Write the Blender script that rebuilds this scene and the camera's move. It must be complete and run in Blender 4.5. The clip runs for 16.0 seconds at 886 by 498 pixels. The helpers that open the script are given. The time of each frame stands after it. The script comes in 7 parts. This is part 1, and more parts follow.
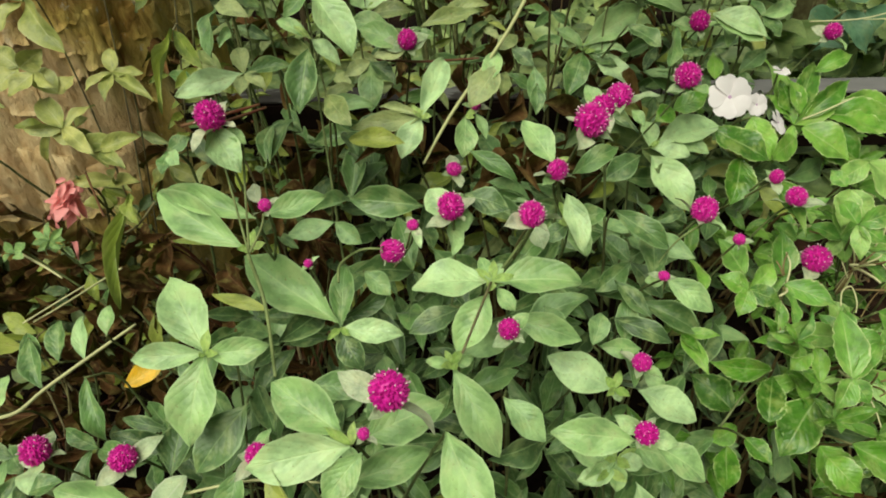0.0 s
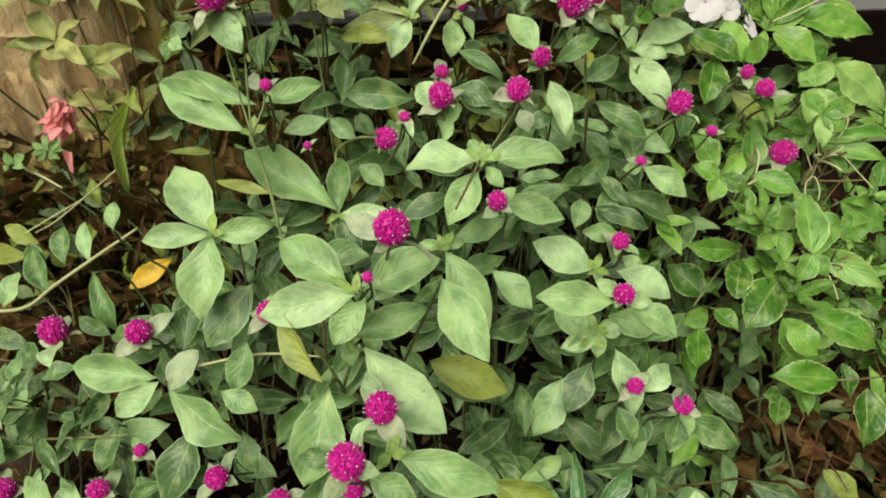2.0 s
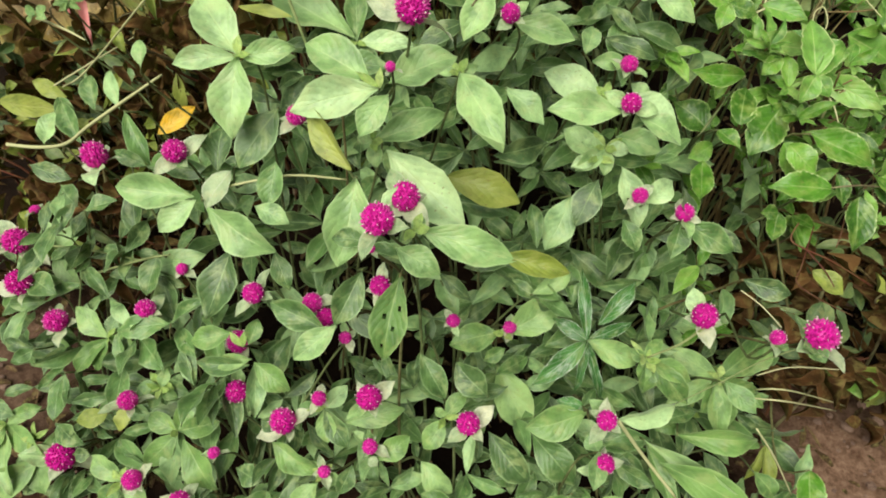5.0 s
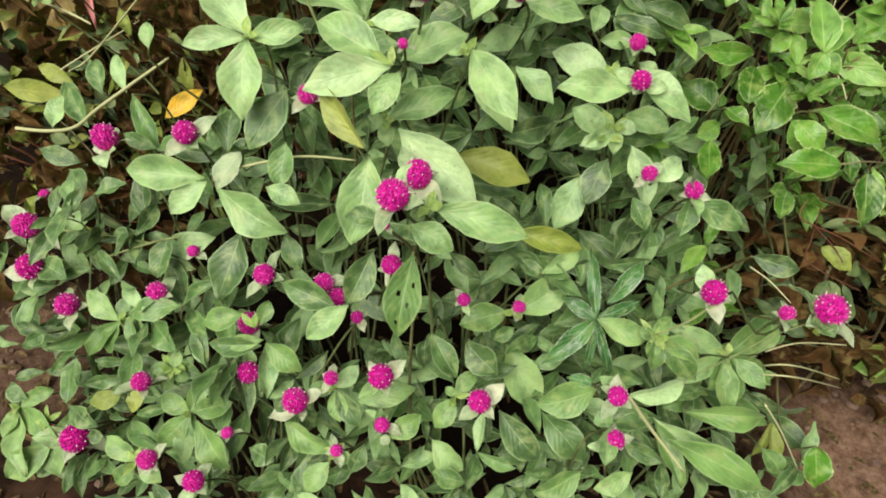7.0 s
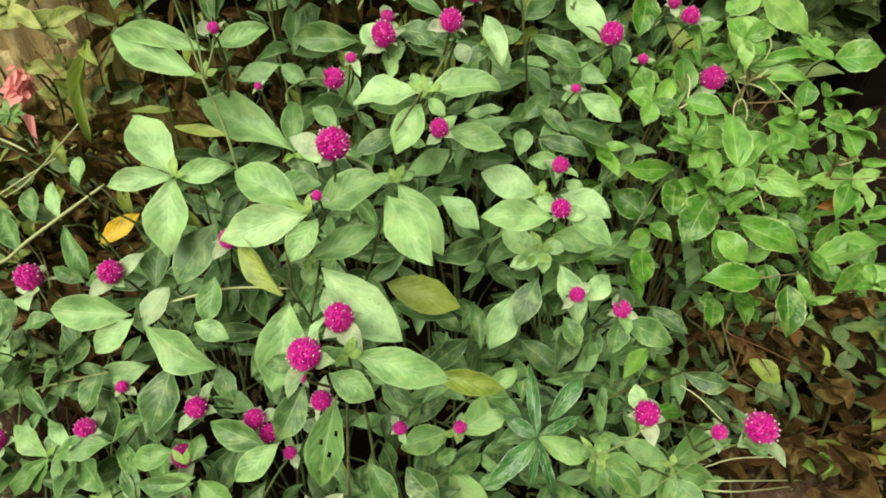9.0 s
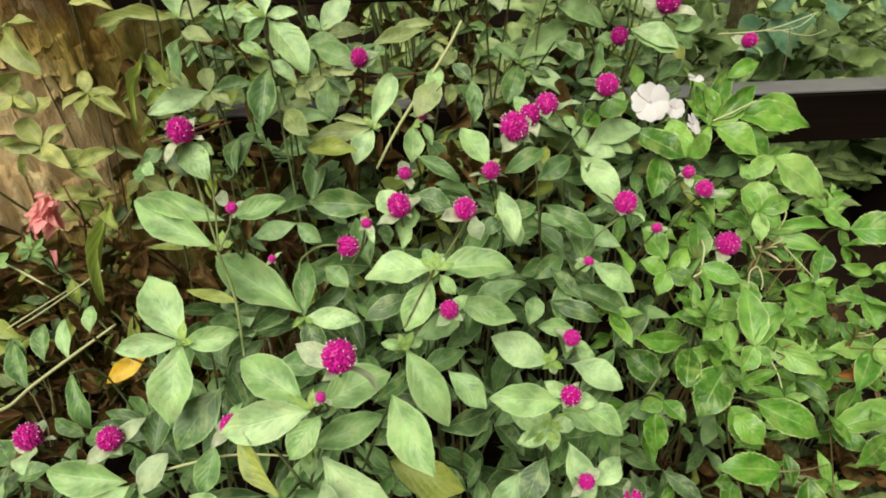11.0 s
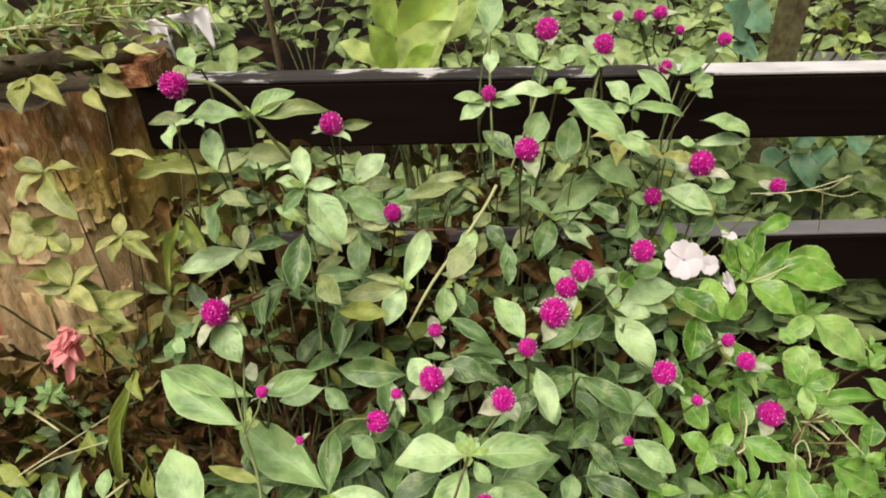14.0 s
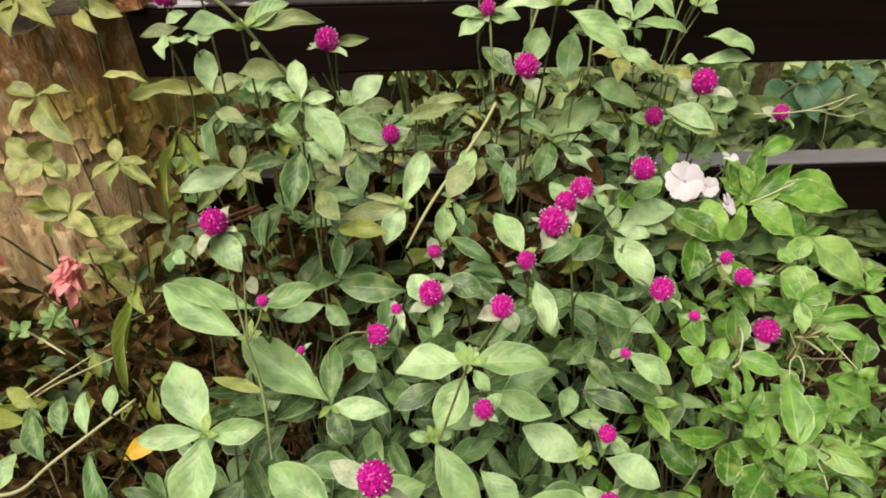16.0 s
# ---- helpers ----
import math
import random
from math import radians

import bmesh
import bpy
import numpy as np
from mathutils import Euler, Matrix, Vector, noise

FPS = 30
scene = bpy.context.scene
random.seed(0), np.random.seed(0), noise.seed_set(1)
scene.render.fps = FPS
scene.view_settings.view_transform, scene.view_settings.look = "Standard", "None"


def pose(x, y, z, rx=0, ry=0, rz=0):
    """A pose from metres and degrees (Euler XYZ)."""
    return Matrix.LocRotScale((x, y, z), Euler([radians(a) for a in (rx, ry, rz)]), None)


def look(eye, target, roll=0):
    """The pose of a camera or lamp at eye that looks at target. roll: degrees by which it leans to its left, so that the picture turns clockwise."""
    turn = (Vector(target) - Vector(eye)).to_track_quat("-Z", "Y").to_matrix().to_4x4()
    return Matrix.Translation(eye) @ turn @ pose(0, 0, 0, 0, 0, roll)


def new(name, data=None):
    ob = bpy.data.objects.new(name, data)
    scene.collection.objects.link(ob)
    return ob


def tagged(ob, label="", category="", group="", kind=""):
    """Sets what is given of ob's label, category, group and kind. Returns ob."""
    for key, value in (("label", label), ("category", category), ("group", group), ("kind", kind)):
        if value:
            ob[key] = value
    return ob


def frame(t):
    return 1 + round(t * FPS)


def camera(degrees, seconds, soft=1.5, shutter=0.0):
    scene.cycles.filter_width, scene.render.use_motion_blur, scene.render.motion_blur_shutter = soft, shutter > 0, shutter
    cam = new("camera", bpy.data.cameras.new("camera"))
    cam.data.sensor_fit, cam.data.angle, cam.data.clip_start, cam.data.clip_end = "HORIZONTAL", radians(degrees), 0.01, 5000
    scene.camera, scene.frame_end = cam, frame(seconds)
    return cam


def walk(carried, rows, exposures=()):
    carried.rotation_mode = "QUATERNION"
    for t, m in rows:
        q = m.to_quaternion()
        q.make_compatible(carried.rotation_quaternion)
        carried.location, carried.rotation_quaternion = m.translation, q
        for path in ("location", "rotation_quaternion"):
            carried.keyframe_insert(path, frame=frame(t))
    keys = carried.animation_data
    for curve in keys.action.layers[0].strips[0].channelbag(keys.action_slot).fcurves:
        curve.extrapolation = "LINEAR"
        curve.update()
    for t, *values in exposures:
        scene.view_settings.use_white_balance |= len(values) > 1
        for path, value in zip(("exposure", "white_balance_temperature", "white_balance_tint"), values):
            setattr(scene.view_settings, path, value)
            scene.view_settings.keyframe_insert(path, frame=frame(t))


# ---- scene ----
cam = camera(69.61, 16.0, soft=1.9)
# the first eye stands EYE metres over the soil and looks TILT degrees up
EYE, TILT = 0.80, -44.0
# seconds, then metres to the right, ahead and up from the first eye, and yaw, pitch, roll
ROWS = [
    (0, 0.0000, 0.0000, 0.0000, 0.000, 0.000, 0.000),
    (0.5, -0.0001, -0.0044, -0.0087, -0.246, -0.401, 0.067),
    (1, 0.0003, -0.0113, -0.0250, -0.809, -1.453, 0.617),
    (1.5, -0.0037, -0.0216, -0.0412, -1.348, -2.277, 0.587),
    (2, -0.0077, -0.0325, -0.0601, -1.563, -3.379, 0.841),
    (2.5, -0.0098, -0.0401, -0.0789, -1.543, -5.004, 1.125),
    (3, -0.0109, -0.0512, -0.0936, -1.446, -5.927, 1.034),
    (3.5, -0.0143, -0.0582, -0.1023, -0.771, -6.471, 0.796),
    (4, -0.0128, -0.0631, -0.1154, -0.960, -7.720, 1.175),
    (4.5, -0.0142, -0.0682, -0.1276, -0.887, -9.120, 1.577),
    (5, -0.0169, -0.0729, -0.1367, -0.888, -10.606, 1.731),
    (5.2, -0.0177, -0.0730, -0.1406, -0.792, -11.200, 1.884),
    (7.3, -0.0286, -0.0770, -0.1435, -1.036, -11.617, 2.221),
    (7.5, -0.0300, -0.0743, -0.1432, -1.100, -11.096, 2.244),
    (8, -0.0232, -0.0706, -0.1247, -1.262, -9.644, 2.125),
    (8.5, -0.0070, -0.0673, -0.1087, -2.462, -7.732, 3.270),
    (9, 0.0128, -0.0716, -0.0954, -3.563, -5.890, 4.011),
    (9.2, 0.0199, -0.0731, -0.0888, -3.839, -5.084, 4.136),
    (11.3, 0.0222, -0.0609, -0.0009, -1.718, 1.650, 1.591),
    (11.5, 0.0196, -0.0597, 0.0056, -1.446, 2.347, 1.532),
    (12, 0.0148, -0.0558, 0.0202, -1.051, 3.744, 1.152),
    (12.5, 0.0127, -0.0555, 0.0446, -0.948, 6.063, 0.945),
    (13, 0.0096, -0.0560, 0.0588, -0.946, 7.608, 0.456),
    (13.5, 0.0051, -0.0566, 0.0672, -1.030, 8.285, 0.086),
    (14, 0.0047, -0.0555, 0.0660, -1.186, 7.932, 0.392),
    (14.5, 0.0047, -0.0538, 0.0581, -1.126, 6.847, 0.652),
    (15, 0.0037, -0.0514, 0.0512, -0.926, 5.342, 0.386),
    (15.5, 0.0056, -0.0501, 0.0432, -1.002, 4.450, 0.477),
    (16, 0.0053, -0.0508, 0.0343, -1.154, 3.716, 0.694),
]
walk(cam, [(t, pose(0, 0, EYE, TILT, 0, 0) @ pose(x, y, z, 90 + pitch, roll, yaw)) for t, x, y, z, yaw, pitch, roll in ROWS],
     [(0, -0.34, 6800, -5), (2, -0.30, 6700, 0), (3, -0.22, 6650, 1), (3.5, -0.21, 6650, 2), (5, -0.06, 6600, 2), (7.3, -0.03, 6600, 5), (8.6, -0.05, 6600, 5), (9, -0.08, 6900, -12), (11.5, -0.16, 6700, 4), (14, -0.12, 6650, 13), (16, -0.12, 6650, 12)])

# ---- world and light: a bright overcast sky ----
SUN_UP, SUN_ROUND = 66.0, -38.0
world = bpy.data.worlds.new("overcast_sky")
scene.world = world
world.use_nodes = True
wn, wl = world.node_tree.nodes, world.node_tree.links
sky = wn.new("ShaderNodeTexSky")
sky.sky_type, sky.sun_disc = "NISHITA", False
sky.sun_elevation, sky.sun_rotation = radians(SUN_UP), radians(SUN_ROUND)
sky.air_density, sky.dust_density, sky.ozone_density = 1.0, 4.0, 1.0
# a veil of cloud takes most of the blue out of the sky
grey = wn.new("ShaderNodeHueSaturation")
grey.inputs["Saturation"].default_value, grey.inputs["Value"].default_value = 0.05, 1.0
wl.new(sky.outputs["Color"], grey.inputs["Color"])
wl.new(grey.outputs["Color"], wn["Background"].inputs["Color"])
wn["Background"].inputs["Strength"].default_value = 0.045
sun_data = bpy.data.lights.new("sun", "SUN")
sun_data.energy, sun_data.angle, sun_data.color = 5.0, radians(52), (1.0, 0.95, 0.86)
sun = new("sun", sun_data)
sun.matrix_world = look(Vector((math.sin(radians(SUN_ROUND)) * math.cos(radians(SUN_UP)),
                                -math.cos(radians(SUN_ROUND)) * math.cos(radians(SUN_UP)), math.sin(radians(SUN_UP)))) * 6, (0, 0.3, 0.4))


# ---- materials ----
class Nodes:
    """A material with short calls for its nodes."""

    def __init__(self, name):
        self.mat = bpy.data.materials.new(name)
        self.mat.use_nodes = True
        self.tree = self.mat.node_tree
        self.bsdf = self.tree.nodes["Principled BSDF"]
        self.out = self.tree.nodes["Material Output"]

    def add(self, kind, operation=None, data_type=None, blend_type=None):
        node = self.tree.nodes.new(kind)
        if operation:
            node.operation = operation
        if data_type:
            node.data_type = data_type
        if blend_type:
            node.blend_type = blend_type
        return node

    def link(self, a, b):
        self.tree.links.new(a, b)

    def noise(self, scale, detail=4.0, rough=0.55, space="Object", stretch=(1, 1, 1)):
        co = self.add("ShaderNodeTexCoord")
        mp = self.add("ShaderNodeMapping")
        mp.inputs["Scale"].default_value = stretch
        tx = self.add("ShaderNodeTexNoise")
        tx.inputs["Scale"].default_value, tx.inputs["Detail"].default_value, tx.inputs["Roughness"].default_value = scale, detail, rough
        self.link(co.outputs[space], mp.inputs["Vector"])
        self.link(mp.outputs["Vector"], tx.inputs["Vector"])
        return tx.outputs["Fac"]

    def ramp(self, fac, *stops):
        rp = self.add("ShaderNodeValToRGB")
        el = rp.color_ramp.elements
        while len(el) < len(stops):
            el.new(0.5)
        for e, (p, c) in zip(el, stops):
            e.position, e.color = p, (*c, 1) if len(c) == 3 else c
        self.link(fac, rp.inputs["Fac"])
        return rp.outputs["Color"]

    def math(self, op, a, b=None, c=None):
        node = self.add("ShaderNodeMath", operation=op)
        for slot, v in zip(node.inputs, (a, b, c)):
            if v is None:
                continue
            if isinstance(v, (int, float)):
                slot.default_value = v
            else:
                self.link(v, slot)
        return node.outputs[0]

    def mix(self, fac, a, b, blend="MIX"):
        node = self.add("ShaderNodeMix", data_type="RGBA", blend_type=blend)
        for slot, v in ((node.inputs[0], fac), (node.inputs[6], a), (node.inputs[7], b)):
            if isinstance(v, (int, float)):
                slot.default_value = v
            elif isinstance(v, tuple):
                slot.default_value = (*v, 1)
            else:
                self.link(v, slot)
        return node.outputs[2]

    def bump(self, height, strength=0.3, distance=0.002):
        bp = self.add("ShaderNodeBump")
        bp.inputs["Strength"].default_value, bp.inputs["Distance"].default_value = strength, distance
        self.link(height, bp.inputs["Height"])
        self.link(bp.outputs["Normal"], self.bsdf.inputs["Normal"])

    def colour(self, socket):
        self.link(socket, self.bsdf.inputs["Base Color"])
        return self

    def set(self, **values):
        for key, value in values.items():
            self.bsdf.inputs[key.replace("_", " ")].default_value = value
        return self


def leaf_material(name, dark, mid, light, rib, rough=0.54, sheer=0.14, spot=(0.20, 0.13, 0.05), spots=0.68, edge=None, patch=None, island=False, down=0.08, white=0.35, veins=0.05, young=0.5, gloss=0.5):
    """A leaf's skin: a pale midrib, side veins, mottling from leaf to leaf and within a leaf, a few specks."""
    m = Nodes(name)
    uv = m.add("ShaderNodeUVMap")
    sep = m.add("ShaderNodeSeparateXYZ")
    m.link(uv.outputs["UV"], sep.inputs[0])
    across = m.math("ABSOLUTE", m.math("SUBTRACT", sep.outputs["X"], 0.5))
    along = sep.outputs["Y"]
    chance = (m.add("ShaderNodeNewGeometry").outputs["Random Per Island"] if island else m.add("ShaderNodeObjectInfo").outputs["Random"])
    base = m.ramp(chance, (0.0, dark), (young, mid), (1.0, light))
    # mottling in the leaf's own scale, shifted from leaf to leaf
    shift = m.add("ShaderNodeCombineXYZ")
    m.link(m.math("MULTIPLY", chance, 37.0), shift.inputs["Z"])
    m.link(sep.outputs["X"], shift.inputs["X"])
    m.link(m.math("MULTIPLY", along, 2.0), shift.inputs["Y"])

    def own(scale, detail, rough):
        tx = m.add("ShaderNodeTexNoise")
        tx.inputs["Scale"].default_value, tx.inputs["Detail"].default_value, tx.inputs["Roughness"].default_value = scale, detail, rough
        m.link(shift.outputs[0], tx.inputs["Vector"])
        return tx.outputs["Fac"]

    blot = own(3.2, 5, 0.62)
    base = m.mix(m.math("MULTIPLY", blot, 0.5), base, m.mix(0.55, base, light))
    cloud = m.ramp(own(1.7, 4, 0.6), (0.34, (0.55, 0.60, 0.56)), (0.50, (0.95, 0.97, 0.93)), (0.66, (1.25, 1.2, 1.15)))
    base = m.mix(0.9, base, cloud, "MULTIPLY")
    fleck = m.ramp(own(26, 3, 0.6), (0.40, (0.80, 0.82, 0.80)), (0.62, (1.15, 1.12, 1.12)))
    base = m.mix(0.15, base, fleck, "MULTIPLY")
    tinge = m.ramp(own(2.1, 3, 0.6), (0.50, (0, 0, 0)), (0.66, (1, 1, 1)))
    base = m.mix(m.math("MULTIPLY", tinge, 0.42), base, m.mix(0.5, light, (0.46, 0.44, 0.14)))
    # side veins run forward from the midrib; the skin swells between them
    vein_at = m.math("FRACT", m.math("ADD", m.math("ADD", m.math("MULTIPLY", along, 7.0), m.math("MULTIPLY", across, -5.5)), m.math("MULTIPLY", own(3.0, 2, 0.5), 0.9)))
    swell = m.math("SINE", m.math("MULTIPLY", vein_at, math.pi))
    vein = m.math("POWER", m.math("SUBTRACT", 1.0, swell), 5.0)
    base = m.mix(m.math("MULTIPLY", vein, veins), base, rib)
    thin = m.math("SUBTRACT", 0.050, m.math("MULTIPLY", along, 0.034))
    mid_rib = m.math("MAXIMUM", m.math("SUBTRACT", 1.0, m.math("DIVIDE", across, thin)), 0.0)
    base = m.mix(m.math("MULTIPLY", mid_rib, 0.5), base, rib)
    # the downy rim catches the light: this highlight is mixed into the colour
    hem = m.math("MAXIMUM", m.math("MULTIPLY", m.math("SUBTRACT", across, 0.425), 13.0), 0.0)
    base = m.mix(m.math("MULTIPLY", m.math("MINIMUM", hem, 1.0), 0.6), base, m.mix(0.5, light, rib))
    if edge:
        rim = m.math("GREATER_THAN", m.math("ADD", across, m.math("MULTIPLY", own(6, 3, 0.5), 0.22)), 0.595)
        base = m.mix(m.math("MULTIPLY", rim, 0.7), base, edge)
    if patch:
        sheet = m.ramp(own(4.0, 4, 0.6), (0.54, (0, 0, 0)), (0.62, (1, 1, 1)))
        base = m.mix(m.math("MULTIPLY", sheet, white), base, patch)
    speck = m.ramp(own(17, 2, 0.5), (spots, (0, 0, 0)), (spots + 0.05, (1, 1, 1)))
    base = m.mix(m.math("MULTIPLY", speck, 0.7), base, spot)
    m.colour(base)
    m.set(Roughness=rough)
    m.bsdf.inputs["Specular IOR Level"].default_value = gloss
    # the fine down on the leaf
    m.bsdf.inputs["Sheen Weight"].default_value, m.bsdf.inputs["Sheen Roughness"].default_value = down, 0.4
    ridge = m.math("ADD", m.math("ADD", m.math("MULTIPLY", blot, 0.5), m.math("MULTIPLY", swell, 0.10)), m.math("MULTIPLY", mid_rib, -0.12))
    m.bump(ridge, 0.8, 0.0020)
    back = m.add("ShaderNodeBsdfTranslucent")
    m.link(m.mix(0.5, base, (0.30, 0.42, 0.05)), back.inputs["Color"])
    both = m.add("ShaderNodeMixShader")
    both.inputs[0].default_value = sheer
    m.link(m.bsdf.outputs[0], both.inputs[1])
    m.link(back.outputs[0], both.inputs[2])
    m.link(both.outputs[0], m.out.inputs["Surface"])
    return m.mat


# crown leaves pale, low and inner ones dark: light and shade put into colour
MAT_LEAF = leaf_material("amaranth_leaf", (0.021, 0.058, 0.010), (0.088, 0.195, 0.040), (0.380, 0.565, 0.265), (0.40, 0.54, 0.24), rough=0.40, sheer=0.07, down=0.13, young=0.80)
MAT_YOUNG_LIT = leaf_material("amaranth_young_lit_leaf", (0.228, 0.395, 0.125), (0.332, 0.515, 0.198), (0.530, 0.710, 0.390), (0.52, 0.66, 0.30), rough=0.40, sheer=0.12, down=0.20)
MAT_MATURE_SHADED = leaf_material("amaranth_mature_shaded_leaf", (0.082, 0.175, 0.038), (0.162, 0.300, 0.074), (0.312, 0.470, 0.185), (0.40, 0.54, 0.20), rough=0.42, sheer=0.09, down=0.18)
MAT_WORN = leaf_material("amaranth_worn_leaf", (0.075, 0.120, 0.028), (0.210, 0.270, 0.085), (0.430, 0.490, 0.230), (0.44, 0.48, 0.22), rough=0.45, sheer=0.09, down=0.12, spot=(0.24, 0.13, 0.06), spots=0.64)
MAT_TIP = leaf_material("amaranth_shoot_tip", (0.25, 0.42, 0.09), (0.37, 0.54, 0.14), (0.50, 0.64, 0.22), (0.52, 0.64, 0.24), rough=0.42, sheer=0.18)
MAT_BALSAM = leaf_material("balsam_leaf", (0.018, 0.090, 0.006), (0.085, 0.250, 0.018), (0.260, 0.480, 0.085), (0.42, 0.54, 0.20), rough=0.30, sheer=0.14, edge=(0.55, 0.64, 0.30), patch=(0.42, 0.55, 0.22), white=0.2, down=0.0)
MAT_BALSAM_TOP = leaf_material("balsam_top_leaf", (0.060, 0.215, 0.022), (0.150, 0.355, 0.052), (0.345, 0.540, 0.150), (0.54, 0.64, 0.26), rough=0.34, sheer=0.18, edge=(0.60, 0.66, 0.32), down=0.0)
MAT_VARIEGATED = leaf_material("variegated_leaf", (0.025, 0.115, 0.020), (0.045, 0.165, 0.032), (0.080, 0.230, 0.055), (0.58, 0.66, 0.50), rough=0.22, edge=(0.68, 0.74, 0.60), patch=(0.52, 0.62, 0.44), white=0.25, veins=0.34, down=0.0)
MAT_SHRUB = leaf_material("shrub_leaf", (0.200, 0.245, 0.060), (0.340, 0.365, 0.100), (0.520, 0.510, 0.180), (0.54, 0.54, 0.28), rough=0.45)
MAT_OLIVE = leaf_material("ageing_leaf", (0.130, 0.185, 0.024), (0.215, 0.275, 0.042), (0.340, 0.390, 0.085), (0.40, 0.42, 0.12), rough=0.45, spots=0.66)
MAT_YELLOW = leaf_material("yellow_leaf", (0.82, 0.46, 0.02), (0.86, 0.50, 0.03), (0.90, 0.55, 0.05), (0.86, 0.60, 0.12), rough=0.45, spots=0.78)
# dead-leaf brown, darkened further to carry the shade of the hollows
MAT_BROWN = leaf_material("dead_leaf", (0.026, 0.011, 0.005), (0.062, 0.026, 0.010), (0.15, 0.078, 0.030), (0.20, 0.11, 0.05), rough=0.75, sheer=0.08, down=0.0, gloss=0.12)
MAT_LITTER = leaf_material("leaf_litter", (0.022, 0.012, 0.007), (0.060, 0.034, 0.018), (0.16, 0.10, 0.055), (0.10, 0.06, 0.03), rough=0.8, sheer=0.03, island=True, down=0.0, gloss=0.1)
MAT_LIME = leaf_material("lime_leaf", (0.34, 0.56, 0.07), (0.48, 0.68, 0.14), (0.64, 0.78, 0.28), (0.78, 0.62, 0.10), rough=0.35, sheer=0.35, spots=0.90, young=0.4)
MAT_TEAL = leaf_material("far_broad_leaf", (0.075, 0.170, 0.090), (0.110, 0.235, 0.135), (0.160, 0.310, 0.185), (0.20, 0.34, 0.22), rough=0.5)
MAT_MASS = leaf_material("far_foliage", (0.028, 0.060, 0.016), (0.165, 0.265, 0.080), (0.450, 0.560, 0.225), (0.22, 0.30, 0.12), rough=0.5, island=True)
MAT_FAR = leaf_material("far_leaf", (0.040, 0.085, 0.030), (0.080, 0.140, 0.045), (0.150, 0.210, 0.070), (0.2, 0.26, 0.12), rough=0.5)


def petal_material(name, low, high, rough=0.5, sheer=0.15):
    m = Nodes(name)
    geo = m.add("ShaderNodeNewGeometry")
    base = m.ramp(geo.outputs["Random Per Island"], (0.0, low), (1.0, high))
    m.colour(m.mix(0.35, base, m.ramp(m.noise(6, 3, 0.5, "Generated"), (0.3, low), (0.7, high))))
    m.set(Roughness=rough)
    back = m.add("ShaderNodeBsdfTranslucent")
    back.inputs["Color"].default_value = (*high, 1)
    both = m.add("ShaderNodeMixShader")
    both.inputs[0].default_value = sheer
    m.link(m.bsdf.outputs[0], both.inputs[1])
    m.link(back.outputs[0], both.inputs[2])
    m.link(both.outputs[0], m.out.inputs["Surface"])
    return m.mat


MAT_BRACT = leaf_material("pale_bract", (0.28, 0.42, 0.20), (0.42, 0.52, 0.31), (0.58, 0.60, 0.44), (0.60, 0.60, 0.48), rough=0.5)
MAT_MAGENTA = petal_material("magenta_bract", (0.33, 0.002, 0.15), (0.80, 0.014, 0.42))
MAT_FLORET = petal_material("pale_floret", (0.85, 0.55, 0.70), (0.90, 0.80, 0.72), 0.6)
MAT_WHITE = petal_material("white_petal", (0.86, 0.84, 0.84), (0.93, 0.90, 0.91), 0.55, 0.2)
MAT_BLUSH = petal_material("blush_petal", (0.90, 0.80, 0.85), (0.95, 0.90, 0.92), 0.5, 0.25)
MAT_EYE = petal_material("mauve_eye", (0.45, 0.25, 0.45), (0.60, 0.40, 0.60))
MAT_CORAL = petal_material("coral_petal", (0.75, 0.10, 0.10), (0.90, 0.26, 0.26), 0.5, 0.3)
MAT_SALMON = petal_material("salmon_petal", (0.92, 0.24, 0.26), (0.97, 0.46, 0.45), 0.5, 0.3)


def stem_material(name, *stops, mottle=0.5):
    m = Nodes(name)
    info = m.add("ShaderNodeObjectInfo")
    base = m.ramp(info.outputs["Random"], *stops)
    m.colour(m.mix(mottle, base, m.ramp(m.noise(60, 3, 0.6), (0.35, (0.06, 0.05, 0.02)), (0.7, (0.34, 0.36, 0.16)))))
    m.set(Roughness=0.55)
    m.bsdf.inputs["Specular IOR Level"].default_value = 0.25
    m.bump(m.noise(220, 2), 0.3, 0.0006)
    return m.mat


MAT_STEM = stem_material("green_stem", (0.0, (0.05, 0.085, 0.025)), (0.7, (0.13, 0.20, 0.07)), (1.0, (0.14, 0.075, 0.035)))
MAT_STALK = stem_material("pale_stalk", (0.0, (0.18, 0.27, 0.09)), (1.0, (0.30, 0.36, 0.15)))
MAT_REDSTEM = stem_material("red_stem", (0.0, (0.085, 0.014, 0.010)), (1.0, (0.16, 0.034, 0.020)), mottle=0.2)
MAT_STRAW = stem_material("straw", (0.0, (0.54, 0.55, 0.27)), (1.0, (0.72, 0.68, 0.40)), mottle=0.12)
MAT_TAN = stem_material("tan_stem", (0.0, (0.14, 0.075, 0.032)), (1.0, (0.30, 0.20, 0.09)), mottle=0.3)
MAT_TWIG = stem_material("dry_twig", (0.0, (0.10, 0.06, 0.035)), (1.0, (0.24, 0.17, 0.11)))


PALE_AT = (-0.018, -0.165, 0.334)


